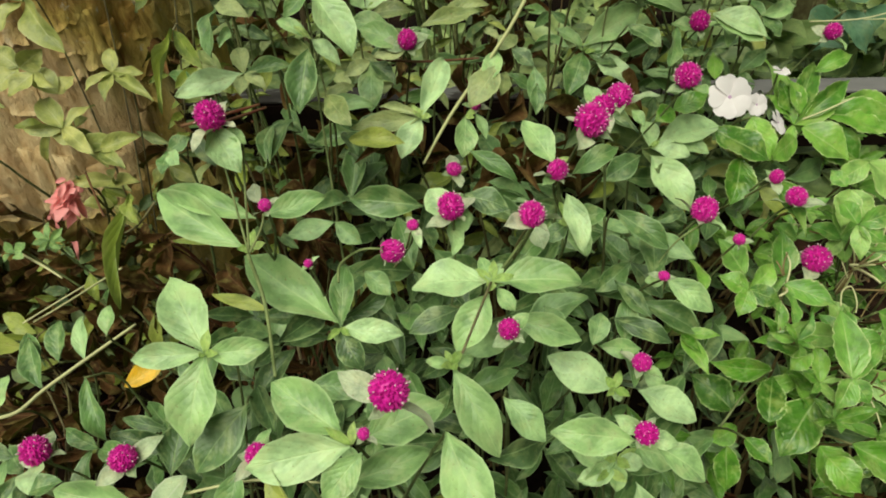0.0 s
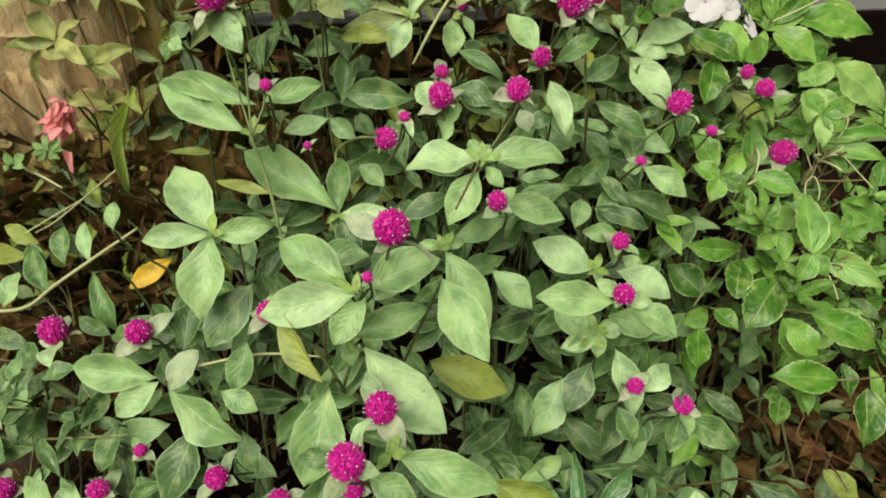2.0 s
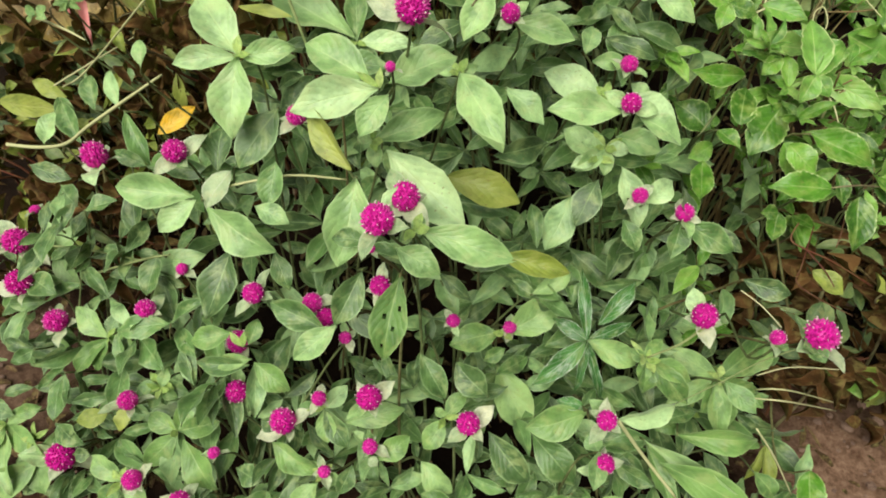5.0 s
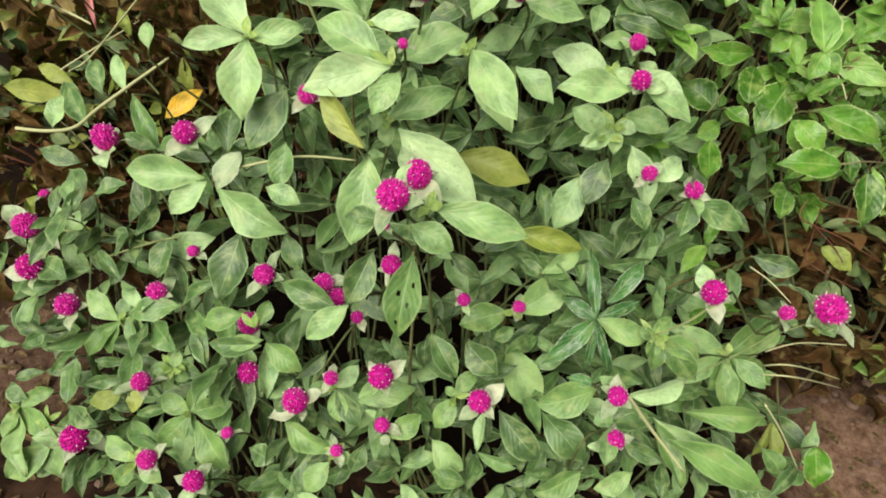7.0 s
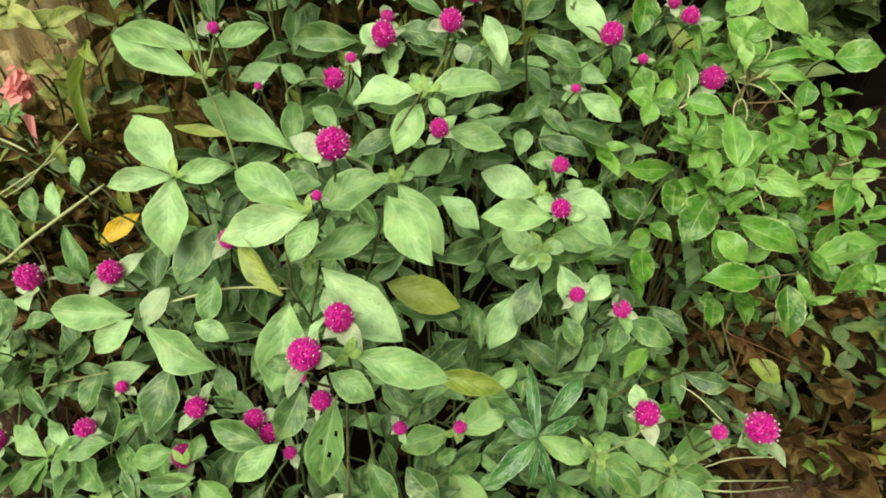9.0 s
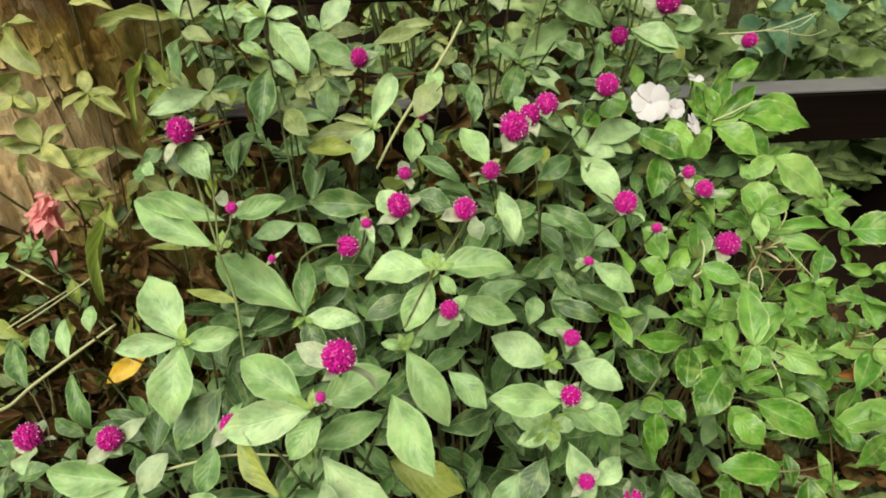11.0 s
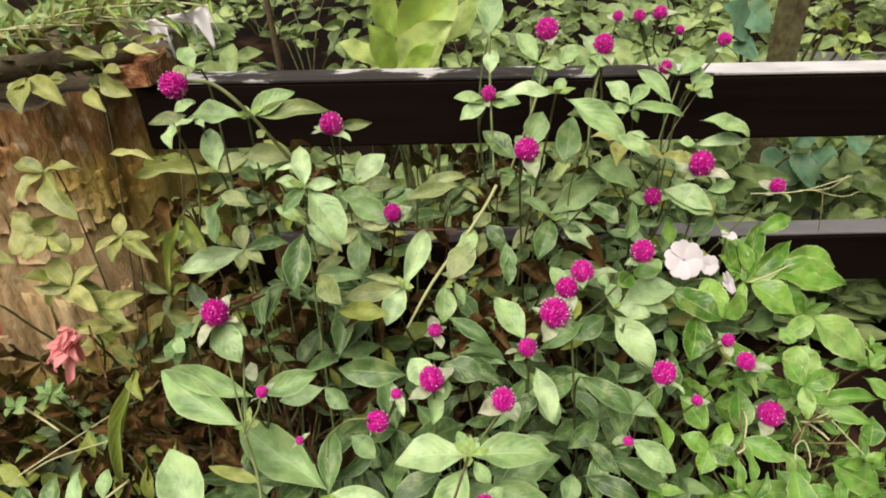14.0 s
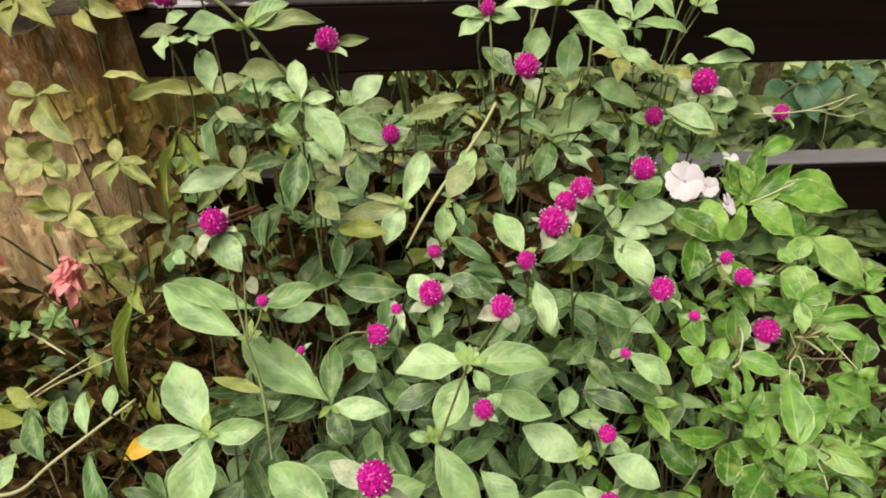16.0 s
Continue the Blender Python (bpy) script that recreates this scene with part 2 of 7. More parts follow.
def bark_material():
    m = Nodes("weathered_bark")
    big = m.noise(11, 6, 0.65, "Object", (1, 1, 0.5))
    fine = m.noise(75, 7, 0.7, "Object", (1, 1, 0.34))
    flake = m.noise(34, 5, 0.65, "Object", (1, 1, 0.6))
    base = m.ramp(big, (0.28, (0.36, 0.16, 0.040)), (0.38, (0.57, 0.34, 0.080)), (0.49, (0.72, 0.53, 0.145)), (0.64, (0.83, 0.72, 0.29)))
    base = m.mix(0.62, base, m.ramp(fine, (0.34, (0.52, 0.40, 0.28)), (0.50, (0.96, 0.93, 0.88)), (0.62, (1.1, 1.08, 1.0))), "MULTIPLY")
    base = m.mix(0.5, base, m.ramp(flake, (0.36, (0.50, 0.42, 0.30)), (0.50, (1, 1, 1))), "MULTIPLY")
    pale = m.ramp(m.noise(60, 4, 0.7), (0.63, (0, 0, 0)), (0.68, (1, 1, 1)))
    base = m.mix(m.math("MULTIPLY", pale, 0.75), base, (0.76, 0.70, 0.52))
    moss = m.ramp(m.noise(8, 4, 0.6), (0.56, (0, 0, 0)), (0.66, (1, 1, 1)))
    base = m.mix(m.math("MULTIPLY", moss, 0.30), base, (0.38, 0.35, 0.10))
    # a paler tan patch low on the side
    at = m.add("ShaderNodeTexCoord")
    gap = m.add("ShaderNodeVectorMath", operation="DISTANCE")
    gap.inputs[1].default_value = PALE_AT
    m.link(at.outputs["Object"], gap.inputs[0])
    bare = m.ramp(m.math("ADD", gap.outputs["Value"], m.math("MULTIPLY", big, 0.16)), (0.20, (1, 1, 1)), (0.25, (0, 0, 0)))
    base = m.mix(m.math("MULTIPLY", bare, 0.85), base, m.ramp(fine, (0.35, (0.66, 0.42, 0.20)), (0.6, (0.84, 0.64, 0.38))))
    tall = m.add("ShaderNodeSeparateXYZ")
    m.link(at.outputs["Object"], tall.inputs[0])
    rim = m.ramp(m.math("ADD", tall.outputs["Z"], m.math("MULTIPLY", m.noise(16, 5, 0.65), 0.22)), (0.56, (0, 0, 0)), (0.63, (1, 1, 1)))
    base = m.mix(m.math("MULTIPLY", rim, 0.85), base, m.ramp(fine, (0.36, (0.20, 0.075, 0.025)), (0.52, (0.46, 0.23, 0.085)), (0.64, (0.76, 0.64, 0.46))))
    m.colour(base)
    m.set(Roughness=0.9)
    m.bump(m.math("ADD", m.math("ADD", fine, flake), m.math("MULTIPLY", big, 0.6)), 1.0, 0.010)
    return m.mat


def cut_wood_material():
    m = Nodes("cut_red_wood")
    grain = m.noise(120, 6, 0.7, "Object", (0.6, 1, 1))
    m.colour(m.ramp(grain, (0.36, (0.10, 0.035, 0.015)), (0.5, (0.32, 0.12, 0.04)), (0.66, (0.62, 0.40, 0.22))))
    m.set(Roughness=0.85)
    m.bump(grain, 0.6, 0.003)
    return m.mat


def painted_rail_material():
    m = Nodes("dark_painted_wood")
    grain = m.noise(30, 5, 0.6, "Object", (0.06, 1, 1))
    wear = m.ramp(m.noise(7, 5, 0.65, "Object", (0.5, 1, 1)), (0.60, (0, 0, 0)), (0.74, (1, 1, 1)))
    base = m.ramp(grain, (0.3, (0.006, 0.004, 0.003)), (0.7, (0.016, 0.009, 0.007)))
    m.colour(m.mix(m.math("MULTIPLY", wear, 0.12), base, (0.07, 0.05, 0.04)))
    m.link(m.ramp(grain, (0.3, (0.55, 0.55, 0.55)), (0.7, (0.75, 0.75, 0.75))), m.bsdf.inputs["Roughness"])
    m.bsdf.inputs["Specular IOR Level"].default_value = 0.06
    m.bump(grain, 0.25, 0.001)
    return m.mat


def glare_top_material(pale=0.52):
    m = Nodes("wet_wood_glare")
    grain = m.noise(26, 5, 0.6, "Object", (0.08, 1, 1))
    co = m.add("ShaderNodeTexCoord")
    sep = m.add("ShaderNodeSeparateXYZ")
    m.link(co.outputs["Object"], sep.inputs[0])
    # sky reflection on the wet paint, painted as pale patches, more towards one end
    glare = m.math("MULTIPLY_ADD", m.math("MINIMUM", m.math("MAXIMUM", m.math("ADD", sep.outputs["X"], 0.90), 0.0), 0.4), 0.5, m.noise(9, 5, 0.6, "Object", (0.8, 2, 1)))
    patch = m.ramp(glare, (0.50, (0.030, 0.026, 0.024)), (0.555, (0.06, 0.055, 0.05)), (0.575, (pale, pale * 0.98, pale * 0.97)), (0.75, (pale * 1.35, pale * 1.3, pale * 1.3)))
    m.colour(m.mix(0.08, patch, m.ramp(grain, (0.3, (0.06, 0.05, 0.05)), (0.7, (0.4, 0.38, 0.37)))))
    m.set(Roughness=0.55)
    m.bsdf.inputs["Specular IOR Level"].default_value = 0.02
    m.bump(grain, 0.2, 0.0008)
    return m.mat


def soil_material():
    m = Nodes("shaded_soil")
    big, fine = m.noise(5, 5, 0.6), m.noise(90, 6, 0.7)
    # near-black base: the shade under the leaves is in the colour
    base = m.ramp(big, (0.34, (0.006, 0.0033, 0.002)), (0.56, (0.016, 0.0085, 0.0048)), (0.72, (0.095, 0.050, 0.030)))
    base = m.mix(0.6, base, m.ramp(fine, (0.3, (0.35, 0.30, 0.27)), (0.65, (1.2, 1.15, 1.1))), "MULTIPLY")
    # lit soil at the two open corners of the bed, painted paler
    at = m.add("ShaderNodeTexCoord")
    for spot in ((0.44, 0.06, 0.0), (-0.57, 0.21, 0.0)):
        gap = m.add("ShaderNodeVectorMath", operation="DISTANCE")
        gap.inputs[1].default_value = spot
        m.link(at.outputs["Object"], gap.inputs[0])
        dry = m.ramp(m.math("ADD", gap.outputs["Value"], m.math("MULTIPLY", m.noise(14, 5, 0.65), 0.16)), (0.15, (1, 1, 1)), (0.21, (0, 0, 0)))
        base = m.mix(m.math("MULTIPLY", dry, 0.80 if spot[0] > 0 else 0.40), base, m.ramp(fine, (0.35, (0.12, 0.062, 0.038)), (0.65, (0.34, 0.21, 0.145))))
    m.colour(base)
    m.set(Roughness=0.9)
    m.bsdf.inputs["Specular IOR Level"].default_value = 0.1
    m.bump(m.math("ADD", fine, big), 0.9, 0.006)
    return m.mat


def stone_material(name, low, high, scale=40, rough=0.85):
    m = Nodes(name)
    info = m.add("ShaderNodeObjectInfo")
    base = m.mix(0.5, m.ramp(info.outputs["Random"], (0, low), (1, high)), m.ramp(m.noise(scale, 5, 0.65), (0.3, low), (0.7, high)))
    m.colour(base)
    m.set(Roughness=rough)
    m.bump(m.noise(scale * 3, 5, 0.7), 0.5, 0.002)
    return m.mat


MAT_BARK, MAT_CUT, MAT_RAIL, MAT_TOP, MAT_SOIL = bark_material(), cut_wood_material(), painted_rail_material(), glare_top_material(), soil_material()
# the lower rail gets a dimmer copy of the painted reflection
MAT_LOWTOP = glare_top_material(pale=0.15)
MAT_PEBBLE = stone_material("pebble", (0.07, 0.036, 0.026), (0.30, 0.19, 0.14), 90)
MAT_CONCRETE = stone_material("concrete", (0.22, 0.21, 0.20), (0.36, 0.35, 0.33), 12)
MAT_GREYWOOD = stone_material("grey_wood", (0.20, 0.19, 0.18), (0.34, 0.33, 0.31), 20)
MAT_LOG = stone_material("dark_log_bark", (0.028, 0.020, 0.011), (0.20, 0.145, 0.075), 130)


# ---- shapes ----
def mesh_of(name, verts, faces, material, uvs=None, smooth=True):
    me = bpy.data.meshes.new(name)
    me.from_pydata(verts, [], faces)
    me.materials.append(material)
    if uvs is not None:
        layer = me.uv_layers.new(name="UVMap")
        for loop in me.loops:
            layer.data[loop.index].uv = uvs[loop.vertex_index]
    if smooth:
        me.polygons.foreach_set("use_smooth", [True] * len(me.polygons))
    me.update()
    return me


def thing(name, place, label, category, group="", kind=""):
    ob = new(name)
    ob.location = place
    ob.empty_display_size = 0.02
    return tagged(ob, label, category, group, kind)


def part(name, me, parent, m=None, label=""):
    """One mesh object under a thing or a part; m: its pose in the world."""
    ob = new(name, me)
    ob.parent = parent
    root, shift = parent, Vector((0, 0, 0))
    while root is not None:
        shift += root.location
        root = root.parent
    if m is not None:
        ob.matrix_basis = Matrix.Translation(-shift) @ m
    else:
        ob.location = -shift
    if label:
        ob["label"] = label
    return ob


def leaf_mesh(name, material, rng, full=0.85, point=1.0, fold=0.12, arch=0.10, wave=0.02, teeth=0, rows=12, twist=0.0, ends=(0.95, 0.80), cols=(-1.0, -0.55, 0.0, 0.55, 1.0)):
    """A leaf of length 1 along y and width 1: folded along its midrib, arched from base to tip, with a wavy rim."""
    verts, uvs, faces = [], [], []
    skew, phase = rng.uniform(-0.05, 0.05), rng.uniform(0, 6.28)
    for r in range(rows + 1):
        v = 0.4 * r / rows + 0.6 * (0.5 - 0.5 * math.cos(math.pi * r / rows))
        half = 0.5 * max(0.0, math.sin(math.pi * v ** full)) ** (ends[0] if v < 0.5 else ends[1]) * (1 - 0.28 * point * max(0, v - 0.75) / 0.25)
        half = max(half, 0.018 * (1 - v) + 0.002)
        bow = skew * math.sin(math.pi * v)
        for c in cols:
            tooth = 1 + (teeth * (0.5 if r % 2 else -0.5) + rng.uniform(-0.05, 0.05) if abs(c) == 1 and 0 < r < rows else 0)
            x = c * half * tooth
            z = arch * (math.sin(math.pi * v) - 0.25 * math.sin(2 * math.pi * v)) + fold * abs(c) * half * 1.6
            z += wave * abs(c) * math.sin(phase + 11 * v + (1.7 if c > 0 else 0)) + twist * c * (v - 0.4) * half
            verts.append((x + bow, v, z))
            uvs.append((0.5 + 0.5 * c, v))
    n = len(cols)
    for r in range(rows):
        for c in range(n - 1):
            a = r * n + c
            faces.append((a, a + 1, a + n + 1, a + n))
    return mesh_of(name, verts, faces, material, uvs)


shape_rng = random.Random(11)


def leaf_set(name, material, count, **kw):
    made = []
    for _ in range(count):
        extra = dict(kw)
        extra["fold"] = shape_rng.uniform(0.02, 0.20)
        extra["arch"] = shape_rng.uniform(0.02, 0.09)
        extra["wave"] = shape_rng.uniform(0.014, 0.05)
        extra["twist"] = shape_rng.uniform(-0.25, 0.25)
        if name == "dead_leaf":
            extra.update(fold=shape_rng.uniform(0.3, 0.8), wave=shape_rng.uniform(0.06, 0.12), arch=shape_rng.uniform(0.05, 0.3), twist=shape_rng.uniform(-1.2, 1.2))
        made.append(leaf_mesh(name, material, shape_rng, **extra))
    return made


LEAVES = {
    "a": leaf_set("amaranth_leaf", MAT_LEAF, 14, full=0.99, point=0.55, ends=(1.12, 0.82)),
    "A": leaf_set("amaranth_leaf", MAT_YOUNG_LIT, 8, full=0.99, point=0.55, ends=(1.10, 0.80)),
    "m": leaf_set("amaranth_leaf", MAT_MATURE_SHADED, 8, full=0.99, point=0.55, ends=(1.10, 0.80)),
    "w": leaf_set("amaranth_leaf", MAT_WORN, 8, full=0.92, point=0.75, ends=(1.0, 0.85)),
    "n": leaf_set("shoot_leaf", MAT_TIP, 4, full=0.9, point=0.75, rows=8),
    "i": leaf_set("balsam_leaf", MAT_BALSAM, 8, full=0.86, point=1.6, ends=(0.85, 0.95), teeth=0.06, rows=26),
    "I": leaf_set("balsam_leaf", MAT_BALSAM_TOP, 6, full=0.86, point=1.3, ends=(0.85, 0.95), teeth=0.04, rows=22),
    "v": leaf_set("variegated_leaf", MAT_VARIEGATED, 5, full=0.85, point=1.6, teeth=0.02, rows=16),
    "s": leaf_set("shrub_leaf", MAT_SHRUB, 5, full=0.85),
    "d": leaf_set("ageing_leaf", MAT_OLIVE, 6, full=0.95, ends=(0.8, 0.7)),
    "p": leaf_set("pale_bract", MAT_BRACT, 4, full=0.85, point=1.2),
    "y": [leaf_mesh("yellow_leaf", MAT_YELLOW, shape_rng, full=0.9, fold=0.1, arch=0.06, wave=0.02) for _ in range(2)],
    "b": leaf_set("dead_leaf", MAT_BROWN, 8, full=0.9),
    "L": leaf_set("lime_leaf", MAT_LIME, 4, full=0.92, point=0.9, ends=(0.8, 0.75), rows=16),
    "t": leaf_set("broad_leaf", MAT_TEAL, 3, full=0.7),
    "f": leaf_set("far_leaf", MAT_FAR, 5, full=0.85),
}


def eaten(me, rng, count=4):
    """A copy of a leaf with a few holes gnawed through it."""
    verts = [tuple(v.co) for v in me.vertices]
    uvs = [(0.0, 0.0)] * len(verts)
    for loop in me.loops:
        uvs[loop.vertex_index] = tuple(me.uv_layers[0].data[loop.index].uv)
    faces = [tuple(p.vertices) for p in me.polygons]
    gone = set(rng.sample([k for k in range(len(faces)) if k % 10 in (1, 2, 3, 6, 7) and len(faces) * 0.3 < k < len(faces) * 0.85], count))
    return mesh_of("eaten_leaf", verts, [f for k, f in enumerate(faces) if k not in gone], me.materials[0], uvs)


LEAVES["h"] = [eaten(leaf_mesh("eaten_leaf", MAT_MATURE_SHADED, shape_rng, full=0.99, point=0.55, ends=(1.10, 0.80), rows=22, fold=0.12, wave=0.02, cols=(-1, -0.8, -0.58, -0.38, -0.18, 0, 0.18, 0.38, 0.58, 0.8, 1)), shape_rng) for _ in range(2)]
leaf_rng = random.Random(5)


def leaf_pose(base, tip, width, lift=None, roll=0.0):
    """A leaf from base to tip, its upper side turned to the sky and to the open side of the bed."""
    base, tip = Vector(base), Vector(tip)
    along = tip - base
    length = max(along.length, 1e-4)
    along /= length
    up = Vector(lift or (0, -0.55, 0.83))
    up = up - along * up.dot(along)
    if up.length < 0.05:
        up = Vector((0.3, -1, 0.1)) - along * Vector((0.3, -1, 0.1)).dot(along)
    up.normalize()
    side = along.cross(up)
    turn = Matrix((side, along, up)).transposed().to_4x4()
    return Matrix.Translation(base) @ turn @ Matrix.Rotation(roll, 4, "Y") @ Matrix.Diagonal((width, length, length, 1))


def add_leaf(plant, base, tip, width, sort="a", lift=None, label=""):
    return part("leaf", leaf_rng.choice(LEAVES[sort]), plant, leaf_pose(base, tip, width, lift, leaf_rng.gauss(0, 0.32) * (0.1 if sort == "y" else 1)), label)


def tube_mesh(name, points, radii, material, sides=6, steps=3):
    """A round rod that glides through the points."""
    pts = [Vector(p) for p in points]
    path, rad = [], []
    for k in range(len(pts) - 1):
        p0, p1, p2, p3 = pts[max(k - 1, 0)], pts[k], pts[k + 1], pts[min(k + 2, len(pts) - 1)]
        for s in range(steps):
            u = s / steps
            path.append(0.5 * ((2 * p1) + (p2 - p0) * u + (2 * p0 - 5 * p1 + 4 * p2 - p3) * u * u + (3 * p1 - p0 - 3 * p2 + p3) * u ** 3))
            rad.append(radii[k] * (1 - u) + radii[k + 1] * u)
    path.append(pts[-1])
    rad.append(radii[-1])
    verts, faces = [], []
    ahead = (path[1] - path[0]).normalized()
    side = ahead.orthogonal().normalized()
    for k, (p, r) in enumerate(zip(path, rad)):
        ahead = (path[min(k + 1, len(path) - 1)] - path[max(k - 1, 0)]).normalized()
        side = (side - ahead * side.dot(ahead)).normalized()
        other = ahead.cross(side)
        for s in range(sides):
            a = 2 * math.pi * s / sides
            verts.append(p + (side * math.cos(a) + other * math.sin(a)) * r)
    for k in range(len(path) - 1):
        for s in range(sides):
            a, b = k * sides + s, k * sides + (s + 1) % sides
            faces.append((a, b, b + sides, a + sides))
    faces.append(tuple(range(sides - 1, -1, -1)))
    faces.append(tuple(range(len(verts) - sides, len(verts))))
    return mesh_of(name, [tuple(v) for v in verts], faces, material)


def box_mesh(name, size, material, bevel=0.003, cuts=0, rough=0.0):
    bm = bmesh.new()
    bmesh.ops.create_cube(bm, size=1)
    bmesh.ops.scale(bm, vec=size, verts=bm.verts)
    if cuts:
        bmesh.ops.subdivide_edges(bm, edges=bm.edges[:], cuts=cuts, use_grid_fill=True)
        for v in bm.verts:
            v.co += noise.noise_vector(v.co * 14) * rough
    if bevel:
        sharp = [e for e in bm.edges if len(e.link_faces) == 2 and e.calc_face_angle(0) > 0.9]
        bmesh.ops.bevel(bm, geom=sharp, offset=bevel, segments=2, affect="EDGES")
    me = bpy.data.meshes.new(name)
    bm.to_mesh(me)
    bm.free()
    me.materials.append(material)
    return me


# ---- flower heads of the globe amaranth ----
def spiky_globe(name, count, rng, tall=1.0):
    """A globe of pointed bracts round a core, 1 across, standing on its foot at the origin."""
    bm = bmesh.new()
    bmesh.ops.create_icosphere(bm, subdivisions=2, radius=0.41)
    for k in range(count):
        z = 1 - 2 * (k + 0.5) / count
        a = k * 2.399963 + rng.uniform(-0.15, 0.15)
        s = math.sqrt(max(0, 1 - z * z))
        out = Vector((s * math.cos(a), s * math.sin(a), z))
        if out.z < -0.88:
            continue
        lean = (out + Vector((0, 0, 0.28))).normalized()
        side = out.cross(Vector((0, 0, 1)))
        side = side.normalized() if side.length > 0.01 else Vector((1, 0, 0))
        rise = side.cross(out).normalized()
        w = 0.075 * rng.uniform(0.85, 1.2) * math.sqrt(170 / count)
        mid = out * 0.37
        tip = mid + lean * rng.uniform(0.085, 0.120)
        vs = [bm.verts.new(p) for p in (mid - side * w, mid - rise * w * 1.1, mid + side * w, mid + rise * w * 1.1, tip)]
        for i in range(4):
            bm.faces.new((vs[i], vs[(i + 1) % 4], vs[4]))
    bmesh.ops.scale(bm, vec=(1, 1, tall), verts=bm.verts)
    bmesh.ops.translate(bm, vec=(0, 0, 0.40 * tall), verts=bm.verts)
    me = bpy.data.meshes.new(name)
    bm.to_mesh(me)
    bm.free()
    me.materials.append(MAT_MAGENTA)
    return me


def floret_specks(name, count, rng, tall=1.0):
    """Tiny five-armed florets that peep out between the bracts."""
    bm = bmesh.new()
    for k in range(count):
        z = 0.97 - 1.05 * (k + 0.5) / count + rng.uniform(-0.08, 0.08)
        a = k * 2.399963 + rng.uniform(-0.4, 0.4)
        s = math.sqrt(max(0, 1 - z * z))
        out = Vector((s * math.cos(a), s * math.sin(a), z)).normalized()
        side = out.orthogonal().normalized()
        other = out.cross(side)
        mid = out * rng.uniform(0.475, 0.505)
        r = rng.uniform(0.016, 0.034)
        top = bm.verts.new(mid + out * 0.022)
        ring = []
        for j in range(10):
            b = j * math.pi / 5
            q = r if j % 2 == 0 else r * 0.55
            ring.append(bm.verts.new(mid + (side * math.cos(b) + other * math.sin(b)) * q))
        foot = bm.verts.new(mid - out * 0.06)
        for j in range(10):
            bm.faces.new((ring[j], ring[(j + 1) % 10], top))
            bm.faces.new((ring[(j + 1) % 10], ring[j], foot))
    bmesh.ops.scale(bm, vec=(1, 1, tall), verts=bm.verts)
    bmesh.ops.translate(bm, vec=(0, 0, 0.40 * tall), verts=bm.verts)
    me = bpy.data.meshes.new(name)
    bm.to_mesh(me)
    bm.free()
    me.materials.append(MAT_FLORET)
    return me


head_rng = random.Random(21)
GLOBES = [spiky_globe("amaranth_globe", 210, head_rng, tall) for tall in (0.95, 1.0, 1.1)]
SPECKS = [floret_specks("amaranth_florets", n, head_rng, tall) for n, tall in ((22, 0.95), (27, 1.0), (24, 1.1))]
BUDS = [spiky_globe("amaranth_bud", 70, head_rng, tall) for tall in (0.8, 0.95)]
BUD_SPECKS = [floret_specks("bud_florets", n, head_rng, tall) for n, tall in ((10, 0.8), (12, 0.95))]


HEADS = []


def head_at(plant, place, wide, sort="F", lean=(0, 0, 1)):
    """A flower head with its florets and the two leafy bracts under it; place: its middle."""
    up = (Vector(lean) + Vector((head_rng.gauss(0, 0.22), head_rng.gauss(-0.08, 0.2), 0))).normalized()
    turn = up.to_track_quat("Z", "Y").to_matrix().to_4x4() @ Matrix.Rotation(head_rng.uniform(0, 6.28), 4, "Z")
    foot = Vector(place) - up * wide * 0.42
    HEADS.append(Vector(place))
    m = Matrix.Translation(foot) @ turn @ Matrix.Scale(wide, 4)
    k = head_rng.randrange(len(BUDS) if sort == "B" else len(GLOBES))
    globe = part("flower_bud" if sort == "B" else "flower_head", (BUDS if sort == "B" else GLOBES)[k], plant, m)
    specks = new("floret_speckle", (BUD_SPECKS if sort == "B" else SPECKS)[k])
    specks.parent = globe
    spin = head_rng.uniform(0, 6.28)
    for k in range(4):
        a = spin + math.pi * 0.5 * k + head_rng.uniform(-0.3, 0.3)
        out = turn.to_3x3() @ Vector((math.cos(a), math.sin(a), head_rng.uniform(-0.05, 0.25)))
        long = wide * (0.6 if lean[0] else head_rng.uniform(1.0, 1.35) if k % 2 == 0 else head_rng.uniform(0.65, 0.85))
        add_leaf(plant, foot, foot + out * long, long * head_rng.uniform(0.45, 0.62), head_rng.choice("ppA" if k % 2 == 0 else "pp"), tuple(up))
    return foot


stem_rng = random.Random(8)


JOINTS = {}


